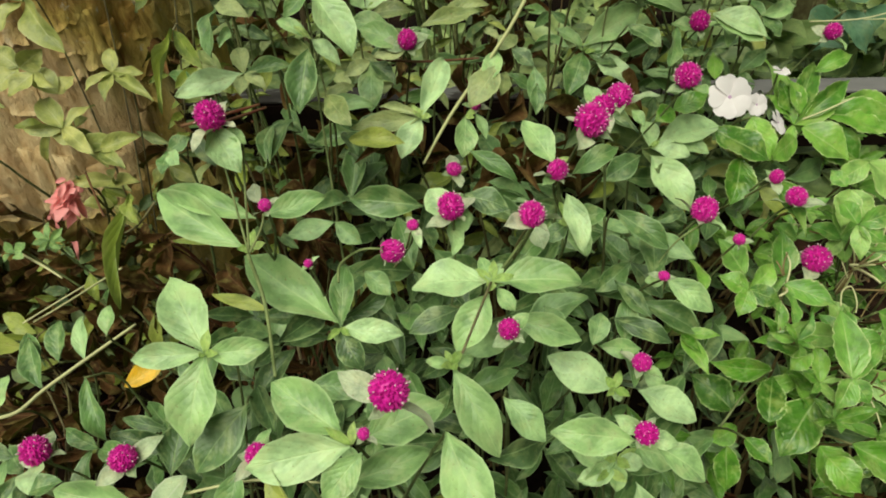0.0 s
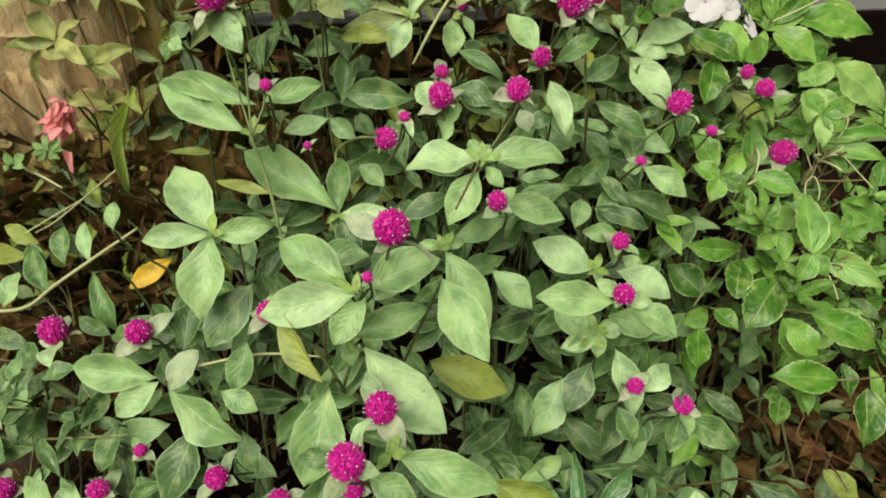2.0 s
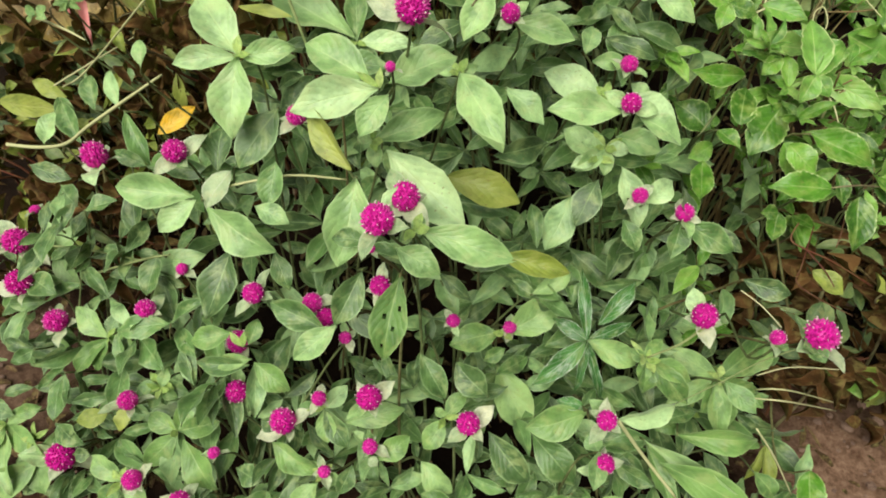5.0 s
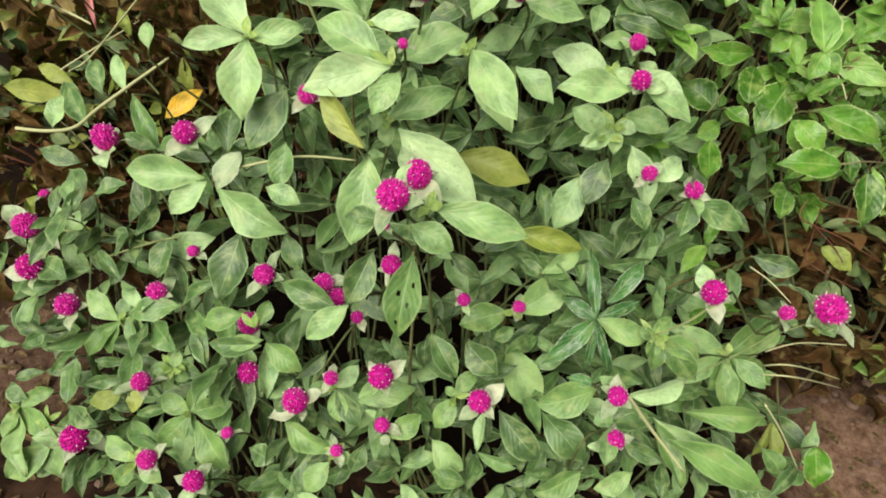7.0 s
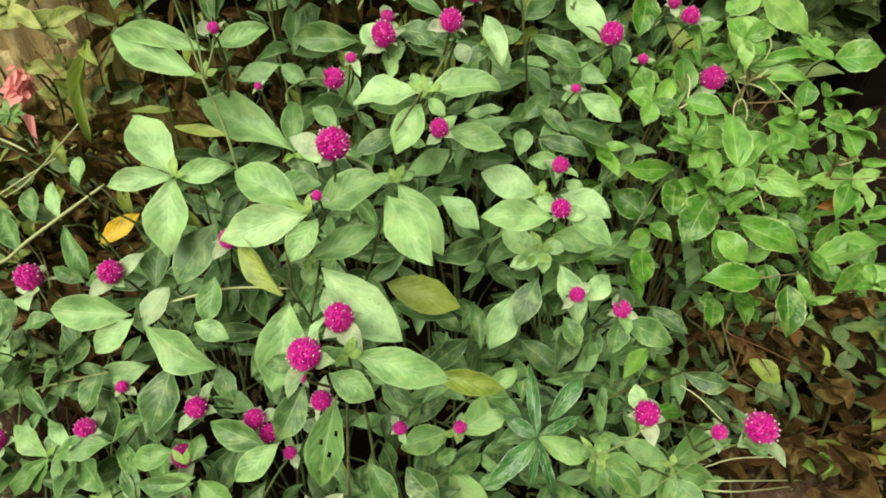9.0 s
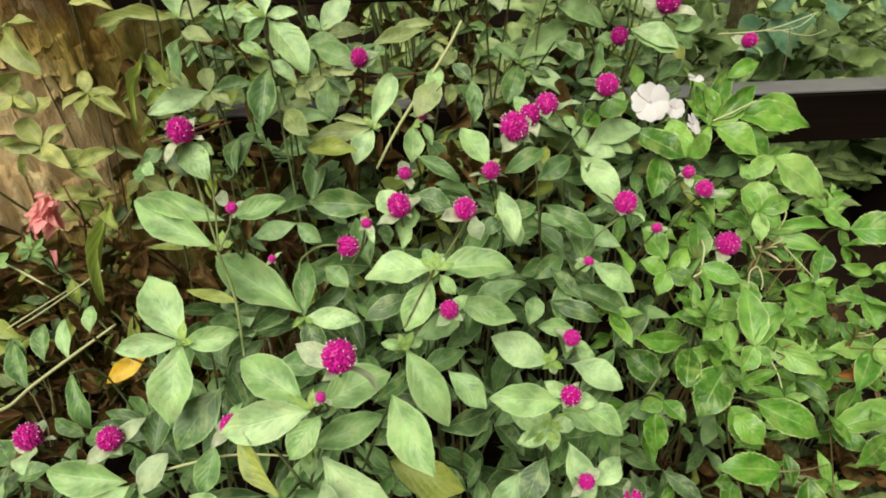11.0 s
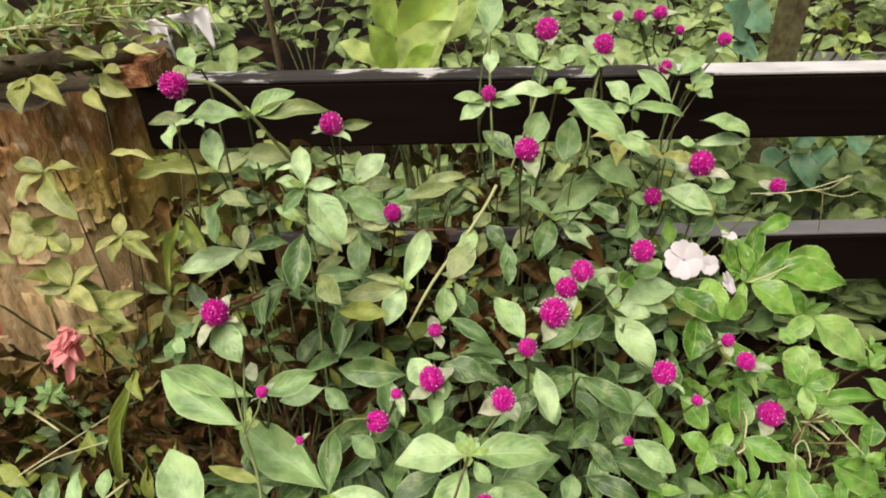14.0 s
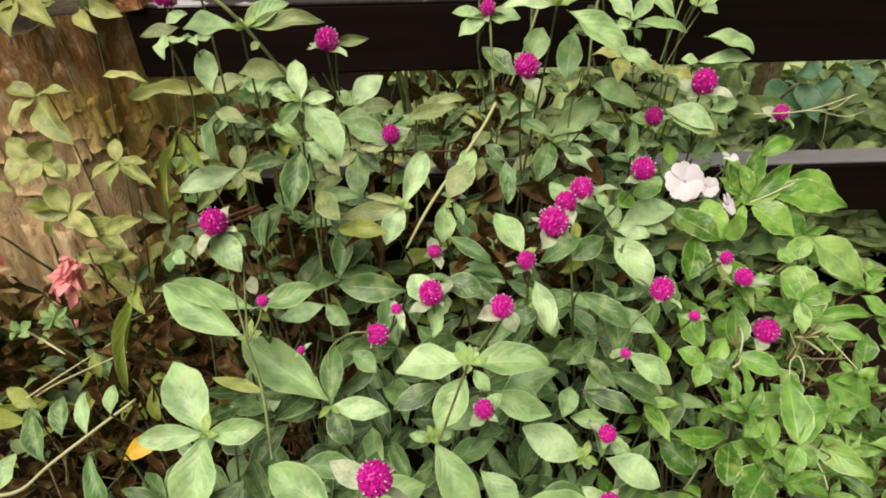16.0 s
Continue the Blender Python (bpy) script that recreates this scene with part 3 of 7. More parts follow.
def stem_to(plant, top, thick=0.0010, material=None, via=None):
    """A stem to a node or a head: from the plant's foot, or branching off one of its stems."""
    foot, top = plant.location.copy(), Vector(top)
    joints = JOINTS.setdefault(plant.name, [])
    if len(joints) >= 16 and via is None and material is None:
        below = [j for j in joints if 0.025 < top.z - j.z < 0.16 and math.hypot(j.x - top.x, j.y - top.y) < 0.7 * (top.z - j.z)]
        if below:
            start = min(below, key=lambda j: (j - top).length + 0.6 * abs(j.x - top.x))
            bend = start.lerp(top, 0.6) + Vector((stem_rng.uniform(-0.006, 0.006), stem_rng.uniform(0.004, 0.016), -0.012))
            joints.append(bend)
            return part("stem", tube_mesh("stem", [start, bend, top], [thick * 1.1, thick, thick * 0.85], MAT_STEM, 6, 4), plant)
    foot += Vector((stem_rng.uniform(-0.03, 0.03), stem_rng.uniform(-0.03, 0.03), 0.0))
    mid = foot.lerp(top, 0.5) + Vector((stem_rng.uniform(-0.02, 0.02), stem_rng.uniform(0.03, 0.09), 0.0))
    near = top + Vector((stem_rng.uniform(-0.012, 0.012), stem_rng.uniform(0.012, 0.035), -0.045))
    points = [foot - Vector((0, 0, 0.01)), mid, near, top] if via is None else [foot - Vector((0, 0, 0.01)), mid, *[Vector(v) for v in via], top]
    radii = [thick * 1.35] * 2 + [thick] * (len(points) - 3) + [thick * 0.85]
    joints += [mid, mid.lerp(points[2], 0.5), points[2].copy()]
    return part("stem", tube_mesh("stem", points, radii, material or MAT_STEM, 6, 4), plant)


CROWN = []


def sprig(plant, node, leaves, thick=0.0011):
    """A leaf node with its stem; leaves: tip, width and sort."""
    if leaves[0][2] in "bdy" or leaves[0][2] == "s":
        if stem_rng.random() < 0.35:
            stem_to(plant, node, thick * 0.8, MAT_TWIG, [Vector(node) + Vector((0.004, 0.02, -0.03))])
    else:
        stem_to(plant, node, thick)
    for tip, width, sort in leaves:
        add_leaf(plant, node, tip, width, sort)
        CROWN.append((Vector(node).lerp(Vector(tip), 0.5), 0.4 * (Vector(tip) - Vector(node)).length))


# ---- the plants' feet ----
PLANTS = {}


def plant_at(key, place, name, label, category, group=""):
    PLANTS[key] = thing(name, place, label, category, group)


AM = "globe amaranth plant with magenta globe flowers and soft green leaves"
for key, (x, y) in {"p1": (-0.30, 0.16), "p2": (-0.14, 0.12), "p3": (0.02, 0.13), "p4": (0.17, 0.14), "p5": (-0.24, 0.33), "p6": (-0.08, 0.31), "p7": (0.06, 0.33),
                    "p8": (0.19, 0.36), "p9": (-0.17, 0.52), "p10": (-0.02, 0.53), "p11": (0.13, 0.54), "p12": (0.28, 0.60), "p13": (-0.43, 0.22), "p14": (0.30, 0.14),
                    "p15": (-0.40, 0.04), "p16": (-0.22, 0.01), "p17": (-0.04, 0.00), "p18": (0.14, 0.01)}.items():
    plant_at(key, (x, y, 0.0), "globe_amaranth", AM, "plant", "amaranths in the bed")
BA = "balsam plant with glossy toothed bright green leaves"
for key, (x, y) in {"b1": (0.33, 0.33), "b2": (0.36, 0.55), "b3": (0.41, 0.18), "b4": (0.50, 0.30), "b5": (0.50, 0.45)}.items():
    plant_at(key, (x, y, 0.0), "balsam_plant", BA, "plant", "balsams in the bed")
plant_at("v1", (0.12, 0.18, 0.0), "variegated_balsam", "balsam plant with dark leaves edged and veined in white", "plant")
plant_at("s1", (-0.38, 0.56, 0.0), "pale_shrub", "slender shrub with pale yellow-green oval leaves before the stump", "shrub")


def flower(plant, place, wide, sort="F", lean=(0, 0, 1)):
    foot = head_at(plant, place, wide, sort, lean)
    if lean[0] == 0:
        stem_to(plant, foot, 0.0011)


def stalk(plant, points, thick, material):
    thick *= 0.8
    return part("stalk", tube_mesh("stalk", points, [thick] * (len(points) - 1) + [thick * 0.75], material, 6, 5), plant)


# ---- soil: one sheet to the horizon ----
def soil_sheet():
    steps = [math.sinh(k / 80 * 5.6) / math.sinh(5.6) * 70 for k in range(-80, 81)]
    verts, faces = [], []
    for y in steps:
        for x in steps:
            near = math.exp(-(x * x + y * y) / 9)
            p = Vector((x, y + 0.4, 0))
            z = near * (0.018 * noise.noise(p * 3.1) + 0.009 * noise.noise(p * 17) + 0.004 * noise.noise(p * 60)) - 0.006
            verts.append((p.x, p.y, z))
    n = len(steps)
    for j in range(n - 1):
        for i in range(n - 1):
            a = j * n + i
            faces.append((a, a + 1, a + n + 1, a + n))
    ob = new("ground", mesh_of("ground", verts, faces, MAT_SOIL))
    return tagged(ob, "red-brown garden soil with crumbs, the plants' shade put into its colour", "ground", kind="structure")


soil_sheet()

# ---- fence: two dark rails on posts ----
RAIL_Y, RAIL_TOP = 0.80, (0.592, 0.342)
fence = thing("garden_fence", (0.2, RAIL_Y, 0.0), "low garden fence of dark painted wooden rails", "fence")
for top in RAIL_TOP:
    rail = part("rail", box_mesh("rail", (2.76, 0.040, 0.088), MAT_RAIL, 0.003, 0), fence, pose(1.02, RAIL_Y, top - 0.032, 0, -0.9, 0.6))
    part("bleached_top", box_mesh("bleached_top", (2.756, 0.036, 0.003), MAT_TOP if top > 0.5 else MAT_LOWTOP, 0.0005), fence, pose(1.02, RAIL_Y, top + 0.0138, 0, -0.9, 0.6), "wet upper face of the rail with painted sky reflection")
for x in (-1.25, 0.93, 2.2):
    part("post", box_mesh("post", (0.07, 0.07, 0.66), MAT_RAIL, 0.004), fence, pose(x, RAIL_Y + 0.056, 0.32, 0, 0, 0))
for x, z in ((0.456, 0.572), (0.90, 0.572)):
    bm = bmesh.new()
    bmesh.ops.create_cone(bm, cap_ends=True, segments=10, radius1=0.004, radius2=0.003, depth=0.004)
    me = bpy.data.meshes.new("screw")
    bm.to_mesh(me)
    bm.free()
    me.materials.append(MAT_GREYWOOD)
    part("screw", me, fence, pose(x, RAIL_Y - 0.022, z, 90, 0, 0))


# ---- stump ----
def stump_mesh():
    verts, faces = [], []
    rings, sides = 60, 150
    for k in range(rings + 1):
        h = k / rings
        z = -0.02 + 0.60 * h
        for s in range(sides):
            a = 2 * math.pi * s / sides
            r = 0.166 + 0.06 * (1 - h) ** 2.0 + 0.014 * math.sin(3 * a + 1.0) + 0.010 * math.sin(5 * a)
            r += 0.020 * noise.noise((4 * math.cos(a), 4 * math.sin(a), h * 2.2)) + 0.010 * noise.noise((13 * math.cos(a), 13 * math.sin(a), h * 3))
            r += 0.008 * noise.noise((30 * math.cos(a), 30 * math.sin(a), h * 7))
            verts.append((r * math.cos(a), r * math.sin(a), z + (0.025 * noise.noise((3 * math.cos(a), 3 * math.sin(a), 7)) if k == rings else 0)))
    for k in range(rings):
        for s in range(sides):
            a, b = k * sides + s, k * sides + (s + 1) % sides
            faces.append((a, b, b + sides, a + sides))
    rim = [verts[rings * sides + s] for s in range(sides)]
    return mesh_of("stump", verts, faces, MAT_BARK), rim


def hollow_top_mesh(rim):
    """The upper face, sunk below the rim; its dark material stands in for shadow."""
    verts, faces, rows = list(rim), [], 8
    n = len(rim)
    for k in range(1, rows + 1):
        f = 1 - k / rows
        for x, y, z in rim:
            dip = 0.030 * (1 - f ** 2) + 0.010 * noise.noise((x * f * 30, y * f * 30, 3))
            verts.append((x * f, y * f, 0.575 + (z - 0.575) * f - dip))
    for k in range(rows):
        for s in range(n):
            a, c = k * n + s, k * n + (s + 1) % n
            faces.append((a, c, c + n, a + n))
    return mesh_of("hollow_top", verts, faces, MAT_LOG)


stump = thing("tree_stump", (-0.535, 0.865, 0.0), "weathered golden-brown tree stump with peeling bark and a broken top", "stump")
STUMP_SIDE, STUMP_RIM = stump_mesh()
part("trunk", STUMP_SIDE, stump, Matrix.Translation((-0.535, 0.865, 0.0)))
part("hollow_top", hollow_top_mesh(STUMP_RIM), stump, Matrix.Translation((-0.535, 0.865, 0.0)), "sunken top of the stump, shadow put into its dark colour")


def bark_plate(a, z, wide, tall, rng):
    """A loose plate of bark that follows the trunk, its lower edge standing off."""
    verts, faces, n = [], [], 6
    for side in (0.0, 0.004):
        for i in range(n + 1):
            for k in range(n + 1):
                u, v = i / n - 0.5, k / n - 0.5
                edge = 1 + 0.25 * noise.noise((u * 5 + a * 9, v * 5 + z * 30, 1.0))
                b, h = a + u * wide * edge / 0.17, z + v * tall * edge
                f = max(0.0, min(1.0, h / 0.58))
                r = 0.1695 + 0.06 * (1 - f) ** 2.0 + 0.014 * math.sin(3 * b + 1.0) + 0.010 * math.sin(5 * b) + 0.020 * noise.noise((4 * math.cos(b), 4 * math.sin(b), f * 2.2))
                r += 0.003 * (0.5 - v) - 0.004 * (abs(u) * 2) ** 3 + 0.004 * noise.noise((u * 7, v * 7, a * 5)) - side
                verts.append((r * math.cos(b), r * math.sin(b), h))
    m = n + 1
    for i in range(n):
        for k in range(n):
            q = i * m + k
            faces += [(q, q + m, q + m + 1, q + 1), (m * m + q, m * m + q + 1, m * m + q + m + 1, m * m + q + m)]
    for i in range(n):
        for q, s in ((i * m, m), (i * m + n, m), (i, 1), (n * m + i, 1)):
            faces.append((q, q + s, m * m + q + s, m * m + q))
    return mesh_of("bark_plate", verts, faces, MAT_BARK)


plate_rng = random.Random(29)
for _ in range(60):
    part("bark_plate", bark_plate(plate_rng.uniform(-2.9, 0.1), plate_rng.uniform(0.10, 0.55), plate_rng.uniform(0.014, 0.042), plate_rng.uniform(0.03, 0.10), plate_rng), stump, Matrix.Translation((-0.535, 0.865, 0.0)))


def log_mesh(name, long, r0, r1, material, seed):
    verts, faces, rings, sides = [], [], 16, 24
    for k in range(rings + 1):
        h = k / rings
        for s in range(sides):
            a = 2 * math.pi * s / sides
            r = (r0 * (1 - h) + r1 * h) * (1 + 0.22 * noise.noise((2 * math.cos(a) + seed, 2 * math.sin(a), h * 3)) + 0.14 * noise.noise((9 * math.cos(a), 9 * math.sin(a) + seed, h * 9)))
            verts.append((long * (h - 0.5), r * math.cos(a), r * math.sin(a)))
    for k in range(rings):
        for s in range(sides):
            a, b = k * sides + s, k * sides + (s + 1) % sides
            faces.append((a, b, b + sides, a + sides))
    faces += [tuple(range(sides - 1, -1, -1)), tuple(range(rings * sides, (rings + 1) * sides))]
    return mesh_of(name, verts, faces, material)


part("broken_block", box_mesh("broken_block", (0.052, 0.05, 0.032), MAT_CUT, 0.002, 8, 0.016), stump, pose(-0.352, 0.790, 0.598, 6, -4, -12), "splintered block of red-brown wood")
old_log = new("fallen_log", log_mesh("fallen_log", 0.40, 0.017, 0.013, MAT_LOG, 3.0))
tagged(old_log, "thin grey-brown log lying on the stump top", "log")
old_log.matrix_world = pose(-0.560, 0.765, 0.598, 0, -5, 8)


# ---- the height of the bed's crowns ----
def crown(x, y):
    """The height of the crowns over the bed."""
    ys, zs = (-0.05, 0.05, 0.14, 0.22, 0.30, 0.38, 0.46, 0.58, 0.72), (0.12, 0.20, 0.29, 0.37, 0.42, 0.46, 0.49, 0.51, 0.52)
    z = float(np.interp(y, ys, zs))
    if x < -0.24:
        z -= (-0.24 - x) * (0.45 if y < 0.32 else 1.5)
    if x > 0.22:
        z -= 0.45 * (x - 0.22)
    return max(z, 0.03)


# ---- white balsam flowers ----
def petal_mesh(name, material, notch=0.08):
    verts, uvs, faces = [], [], []
    rows, cols = 8, 6
    for r in range(rows + 1):
        v = r / rows
        for c in range(cols + 1):
            u = 2 * c / cols - 1
            half = 0.05 + 0.52 * math.sin(math.pi * min(1, 0.03 + v * 0.60)) ** 1.3
            y = v * (1 - notch * (1 - abs(u)) ** 2 * v) * (1 - 0.22 * u * u * v)
            verts.append((u * half, y, 0.09 * math.sin(2.2 * v) + 0.03 * math.cos(3 * u) * v))
            uvs.append((0.5 + 0.5 * u, v))
    for r in range(rows):
        for c in range(cols):
            a = r * (cols + 1) + c
            faces.append((a, a + 1, a + cols + 2, a + cols + 1))
    return mesh_of(name, verts, faces, material, uvs)


PETAL = petal_mesh("balsam_petal", MAT_BLUSH, 0.14)
bm = bmesh.new()
bmesh.ops.create_icosphere(bm, subdivisions=2, radius=1)
bmesh.ops.scale(bm, vec=(1, 1, 0.5), verts=bm.verts)
EYE_MESH = bpy.data.meshes.new("flower_eye")
bm.to_mesh(EYE_MESH)
bm.free()
EYE_MESH.materials.append(MAT_EYE)


def balsam_flower(plant, place, wide, face=(0, -0.75, 0.66), petals=5):
    turn = Vector(face).to_track_quat("Z", "Y").to_matrix().to_4x4()
    eye = part("flower_eye", EYE_MESH, plant, Matrix.Translation(place) @ turn @ Matrix.Scale(wide * 0.045, 4))
    for k in range(petals):
        a = 2 * math.pi * k / 5 + 0.3
        m = Matrix.Translation(Vector(place) - turn.to_3x3() @ Vector((0, 0, 0.001 * (k % 2)))) @ turn @ Matrix.Rotation(a, 4, "Z") @ Matrix.Rotation(0.14, 4, "Y") @ Matrix.Diagonal((wide * 0.44, wide * 0.52, wide * 0.5, 1))
        part("petal", PETAL, plant, m, "white petal with a faint pink flush")
    stem_to(plant, Vector(place) - Vector((0, -0.004, 0.004)), 0.0013)
    return eye

def whorl(plant, node, leaves, thick=0.0011):
    """A leaf node of the crown with its stem; leaves: base (None: the node), tip, width and sort."""
    stem_to(plant, node, thick)
    for base, tip, width, sort in leaves:
        base, tip = Vector(base or node), Vector(tip)
        CROWN.append((base.lerp(tip, 0.5), 0.5 * (tip - base).length))
        part("leaf", leaf_rng.choice(LEAVES[sort]), plant, leaf_pose(base, tip, width, None, leaf_rng.gauss(0, 0.13)))
    # the young pair that unfolds at the node
    if len(leaves) > 2 and leaves[0][3] in "Am":
        spin = leaf_rng.uniform(0, 6.28)
        for k in range(leaf_rng.choice((2, 3, 4))):
            a = spin + k * 1.57 + leaf_rng.uniform(-0.4, 0.4)
            tip = Vector(node) + Vector((math.cos(a), math.sin(a), leaf_rng.uniform(0.2, 0.9))).normalized() * leaf_rng.uniform(0.009, 0.019)
            part("leaf", leaf_rng.choice(LEAVES["n"]), plant, leaf_pose(node, tip, leaf_rng.uniform(0.005, 0.008)))


def over_crown(p):
    """Whether a spot lies over a leaf of the crown, where no lower leaf grows."""
    for mid, reach in CROWN:
        off = p - mid
        rise = off.dot(Vector((0, -0.66, 0.75)))
        if rise > -0.004 and off.length_squared - rise * rise < (reach * 0.6) ** 2:
            return True
    return False


# ---- whorls of the crowns: node, then base, tip, width and sort of each leaf ----
whorl(PLANTS["b1"], (0.378, 0.464, 0.429), [(None, (0.367, 0.436, 0.406), 0.027, "I"), (None, (0.394, 0.437, 0.407), 0.024, "I"), ((0.376, 0.467, 0.430), (0.366, 0.485, 0.436), 0.016, "I")])
whorl(PLANTS["b1"], (0.262, 0.314, 0.294), [(None, (0.230, 0.346, 0.305), 0.031, "i"), ((0.264, 0.301, 0.288), (0.238, 0.291, 0.279), 0.021, "i"), ((0.252, 0.286, 0.280), (0.250, 0.255, 0.255), 0.028, "i"), ((0.265, 0.317, 0.295), (0.271, 0.331, 0.300), 0.011, "i")])
whorl(PLANTS["b1"], (0.307, 0.291, 0.348), [(None, (0.273, 0.254, 0.318), 0.038, "i"), ((0.264, 0.274, 0.340), (0.277, 0.312, 0.352), 0.029, "i"), ((0.302, 0.258, 0.331), (0.326, 0.226, 0.306), 0.033, "i")])
whorl(PLANTS["b1"], (0.297, 0.312, 0.384), [(None, (0.255, 0.322, 0.387), 0.021, "i"), (None, (0.277, 0.300, 0.375), 0.017, "i")])
whorl(PLANTS["b1"], (0.302, 0.392, 0.389), [(None, (0.305, 0.425, 0.413), 0.027, "I"), ((0.269, 0.393, 0.389), (0.248, 0.419, 0.409), 0.027, "I"), ((0.321, 0.422, 0.404), (0.301, 0.434, 0.413), 0.018, "I")])
whorl(PLANTS["b1"], (0.392, 0.374, 0.360), [(None, (0.442, 0.357, 0.337), 0.033, "I"), ((0.360, 0.361, 0.353), (0.347, 0.382, 0.369), 0.021, "I"), ((0.435, 0.388, 0.367), (0.444, 0.411, 0.384), 0.022, "I")])
whorl(PLANTS["b1"], (0.355, 0.415, 0.411), [(None, (0.326, 0.426, 0.419), 0.015, "I"), (None, (0.389, 0.419, 0.414), 0.018, "I"), (None, (0.360, 0.402, 0.394), 0.016, "I"), (None, (0.381, 0.432, 0.424), 0.015, "I"), (None, (0.341, 0.405, 0.398), 0.013, "I")])
whorl(PLANTS["b1"], (0.336, 0.332, 0.376), [(None, (0.269, 0.335, 0.378), 0.021, "I"), (None, (0.320, 0.352, 0.383), 0.016, "I"), (None, (0.356, 0.311, 0.360), 0.024, "I"), (None, (0.320, 0.315, 0.364), 0.018, "I"), (None, (0.368, 0.331, 0.376), 0.019, "I"), (None, (0.343, 0.360, 0.386), 0.016, "I")])
whorl(PLANTS["b1"], (0.253, 0.356, 0.410), [(None, (0.230, 0.368, 0.414), 0.018, "i"), (None, (0.279, 0.348, 0.404), 0.020, "i"), (None, (0.279, 0.379, 0.418), 0.018, "i"), (None, (0.242, 0.338, 0.396), 0.018, "i")])
whorl(PLANTS["b1"], (0.344, 0.394, 0.448), [(None, (0.334, 0.419, 0.456), 0.020, "I"), (None, (0.364, 0.382, 0.438), 0.019, "I"), (None, (0.343, 0.370, 0.429), 0.015, "I"), (None, (0.378, 0.406, 0.452), 0.019, "I")])
whorl(PLANTS["b2"], (0.296, 0.527, 0.467), [(None, (0.312, 0.492, 0.439), 0.032, "i"), ((0.279, 0.488, 0.447), (0.265, 0.452, 0.418), 0.033, "i")])
whorl(PLANTS["b2"], (0.352, 0.547, 0.445), [(None, (0.403, 0.580, 0.456), 0.022, "i"), ((0.361, 0.545, 0.444), (0.404, 0.517, 0.422), 0.038, "i"), (None, (0.397, 0.628, 0.472), 0.024, "i"), (None, (0.344, 0.634, 0.474), 0.020, "i"), ((0.403, 0.555, 0.449), (0.445, 0.539, 0.436), 0.032, "i"), (None, (0.349, 0.590, 0.459), 0.017, "i"), (None, (0.336, 0.518, 0.422), 0.013, "i")])
whorl(PLANTS["b2"], (0.433, 0.612, 0.431), [(None, (0.495, 0.605, 0.421), 0.038, "i")])
whorl(PLANTS["b2"], (0.362, 0.553, 0.448), [(None, (0.414, 0.587, 0.473), 0.021, "i"), (None, (0.350, 0.590, 0.475), 0.023, "i"), ((0.370, 0.547, 0.445), (0.424, 0.524, 0.414), 0.043, "i"), ((0.383, 0.559, 0.451), (0.472, 0.550, 0.438), 0.040, "i")])
whorl(PLANTS["b2"], (0.351, 0.557, 0.451), [(None, (0.342, 0.585, 0.473), 0.026, "i"), ((0.384, 0.601, 0.474), (0.425, 0.616, 0.486), 0.019, "i"), (None, (0.328, 0.573, 0.464), 0.021, "i")])
whorl(PLANTS["b3"], (0.317, 0.285, 0.385), [(None, (0.302, 0.267, 0.370), 0.020, "I"), (None, (0.324, 0.340, 0.403), 0.028, "I"), (None, (0.350, 0.316, 0.395), 0.016, "I"), (None, (0.329, 0.270, 0.373), 0.016, "I")])
whorl(PLANTS["b3"], (0.341, 0.026, 0.114), [(None, (0.341, -0.009, 0.085), 0.031, "i")])
whorl(PLANTS["b3"], (0.290, 0.200, 0.303), [(None, (0.284, 0.179, 0.287), 0.020, "i"), (None, (0.273, 0.200, 0.303), 0.014, "i")])
whorl(PLANTS["b3"], (0.309, 0.185, 0.351), [(None, (0.256, 0.189, 0.352), 0.026, "i"), ((0.330, 0.179, 0.348), (0.325, 0.143, 0.319), 0.027, "i"), ((0.315, 0.196, 0.357), (0.319, 0.175, 0.339), 0.014, "i")])
whorl(PLANTS["b3"], (0.314, 0.248, 0.352), [(None, (0.370, 0.224, 0.333), 0.030, "i"), ((0.294, 0.240, 0.348), (0.318, 0.219, 0.331), 0.025, "i")])
whorl(PLANTS["b5"], (0.415, 0.505, 0.430), [(None, (0.470, 0.476, 0.393), 0.041, "I"), ((0.370, 0.436, 0.395), (0.396, 0.473, 0.423), 0.035, "I"), (None, (0.378, 0.491, 0.412), 0.022, "I")])
whorl(PLANTS["p1"], (-0.308, 0.317, 0.340), [(None, (-0.284, 0.275, 0.307), 0.018, "a")])
whorl(PLANTS["p1"], (-0.354, 0.165, 0.176), [(None, (-0.388, 0.137, 0.154), 0.021, "m"), (None, (-0.365, 0.139, 0.155), 0.019, "m"), (None, (-0.326, 0.158, 0.170), 0.018, "m"), (None, (-0.389, 0.197, 0.187), 0.024, "m"), (None, (-0.345, 0.191, 0.185), 0.017, "a")])
whorl(PLANTS["p1"], (-0.283, 0.211, 0.257), [(None, (-0.296, 0.179, 0.232), 0.023, "a")])
whorl(PLANTS["p2"], (-0.088, 0.236, 0.449), [(None, (-0.047, 0.234, 0.448), 0.019, "a")])
whorl(PLANTS["p2"], (-0.170, 0.276, 0.430), [(None, (-0.207, 0.332, 0.449), 0.034, "A"), (None, (-0.223, 0.273, 0.427), 0.020, "A"), (None, (-0.124, 0.282, 0.432), 0.021, "A"), (None, (-0.178, 0.225, 0.389), 0.034, "A")])
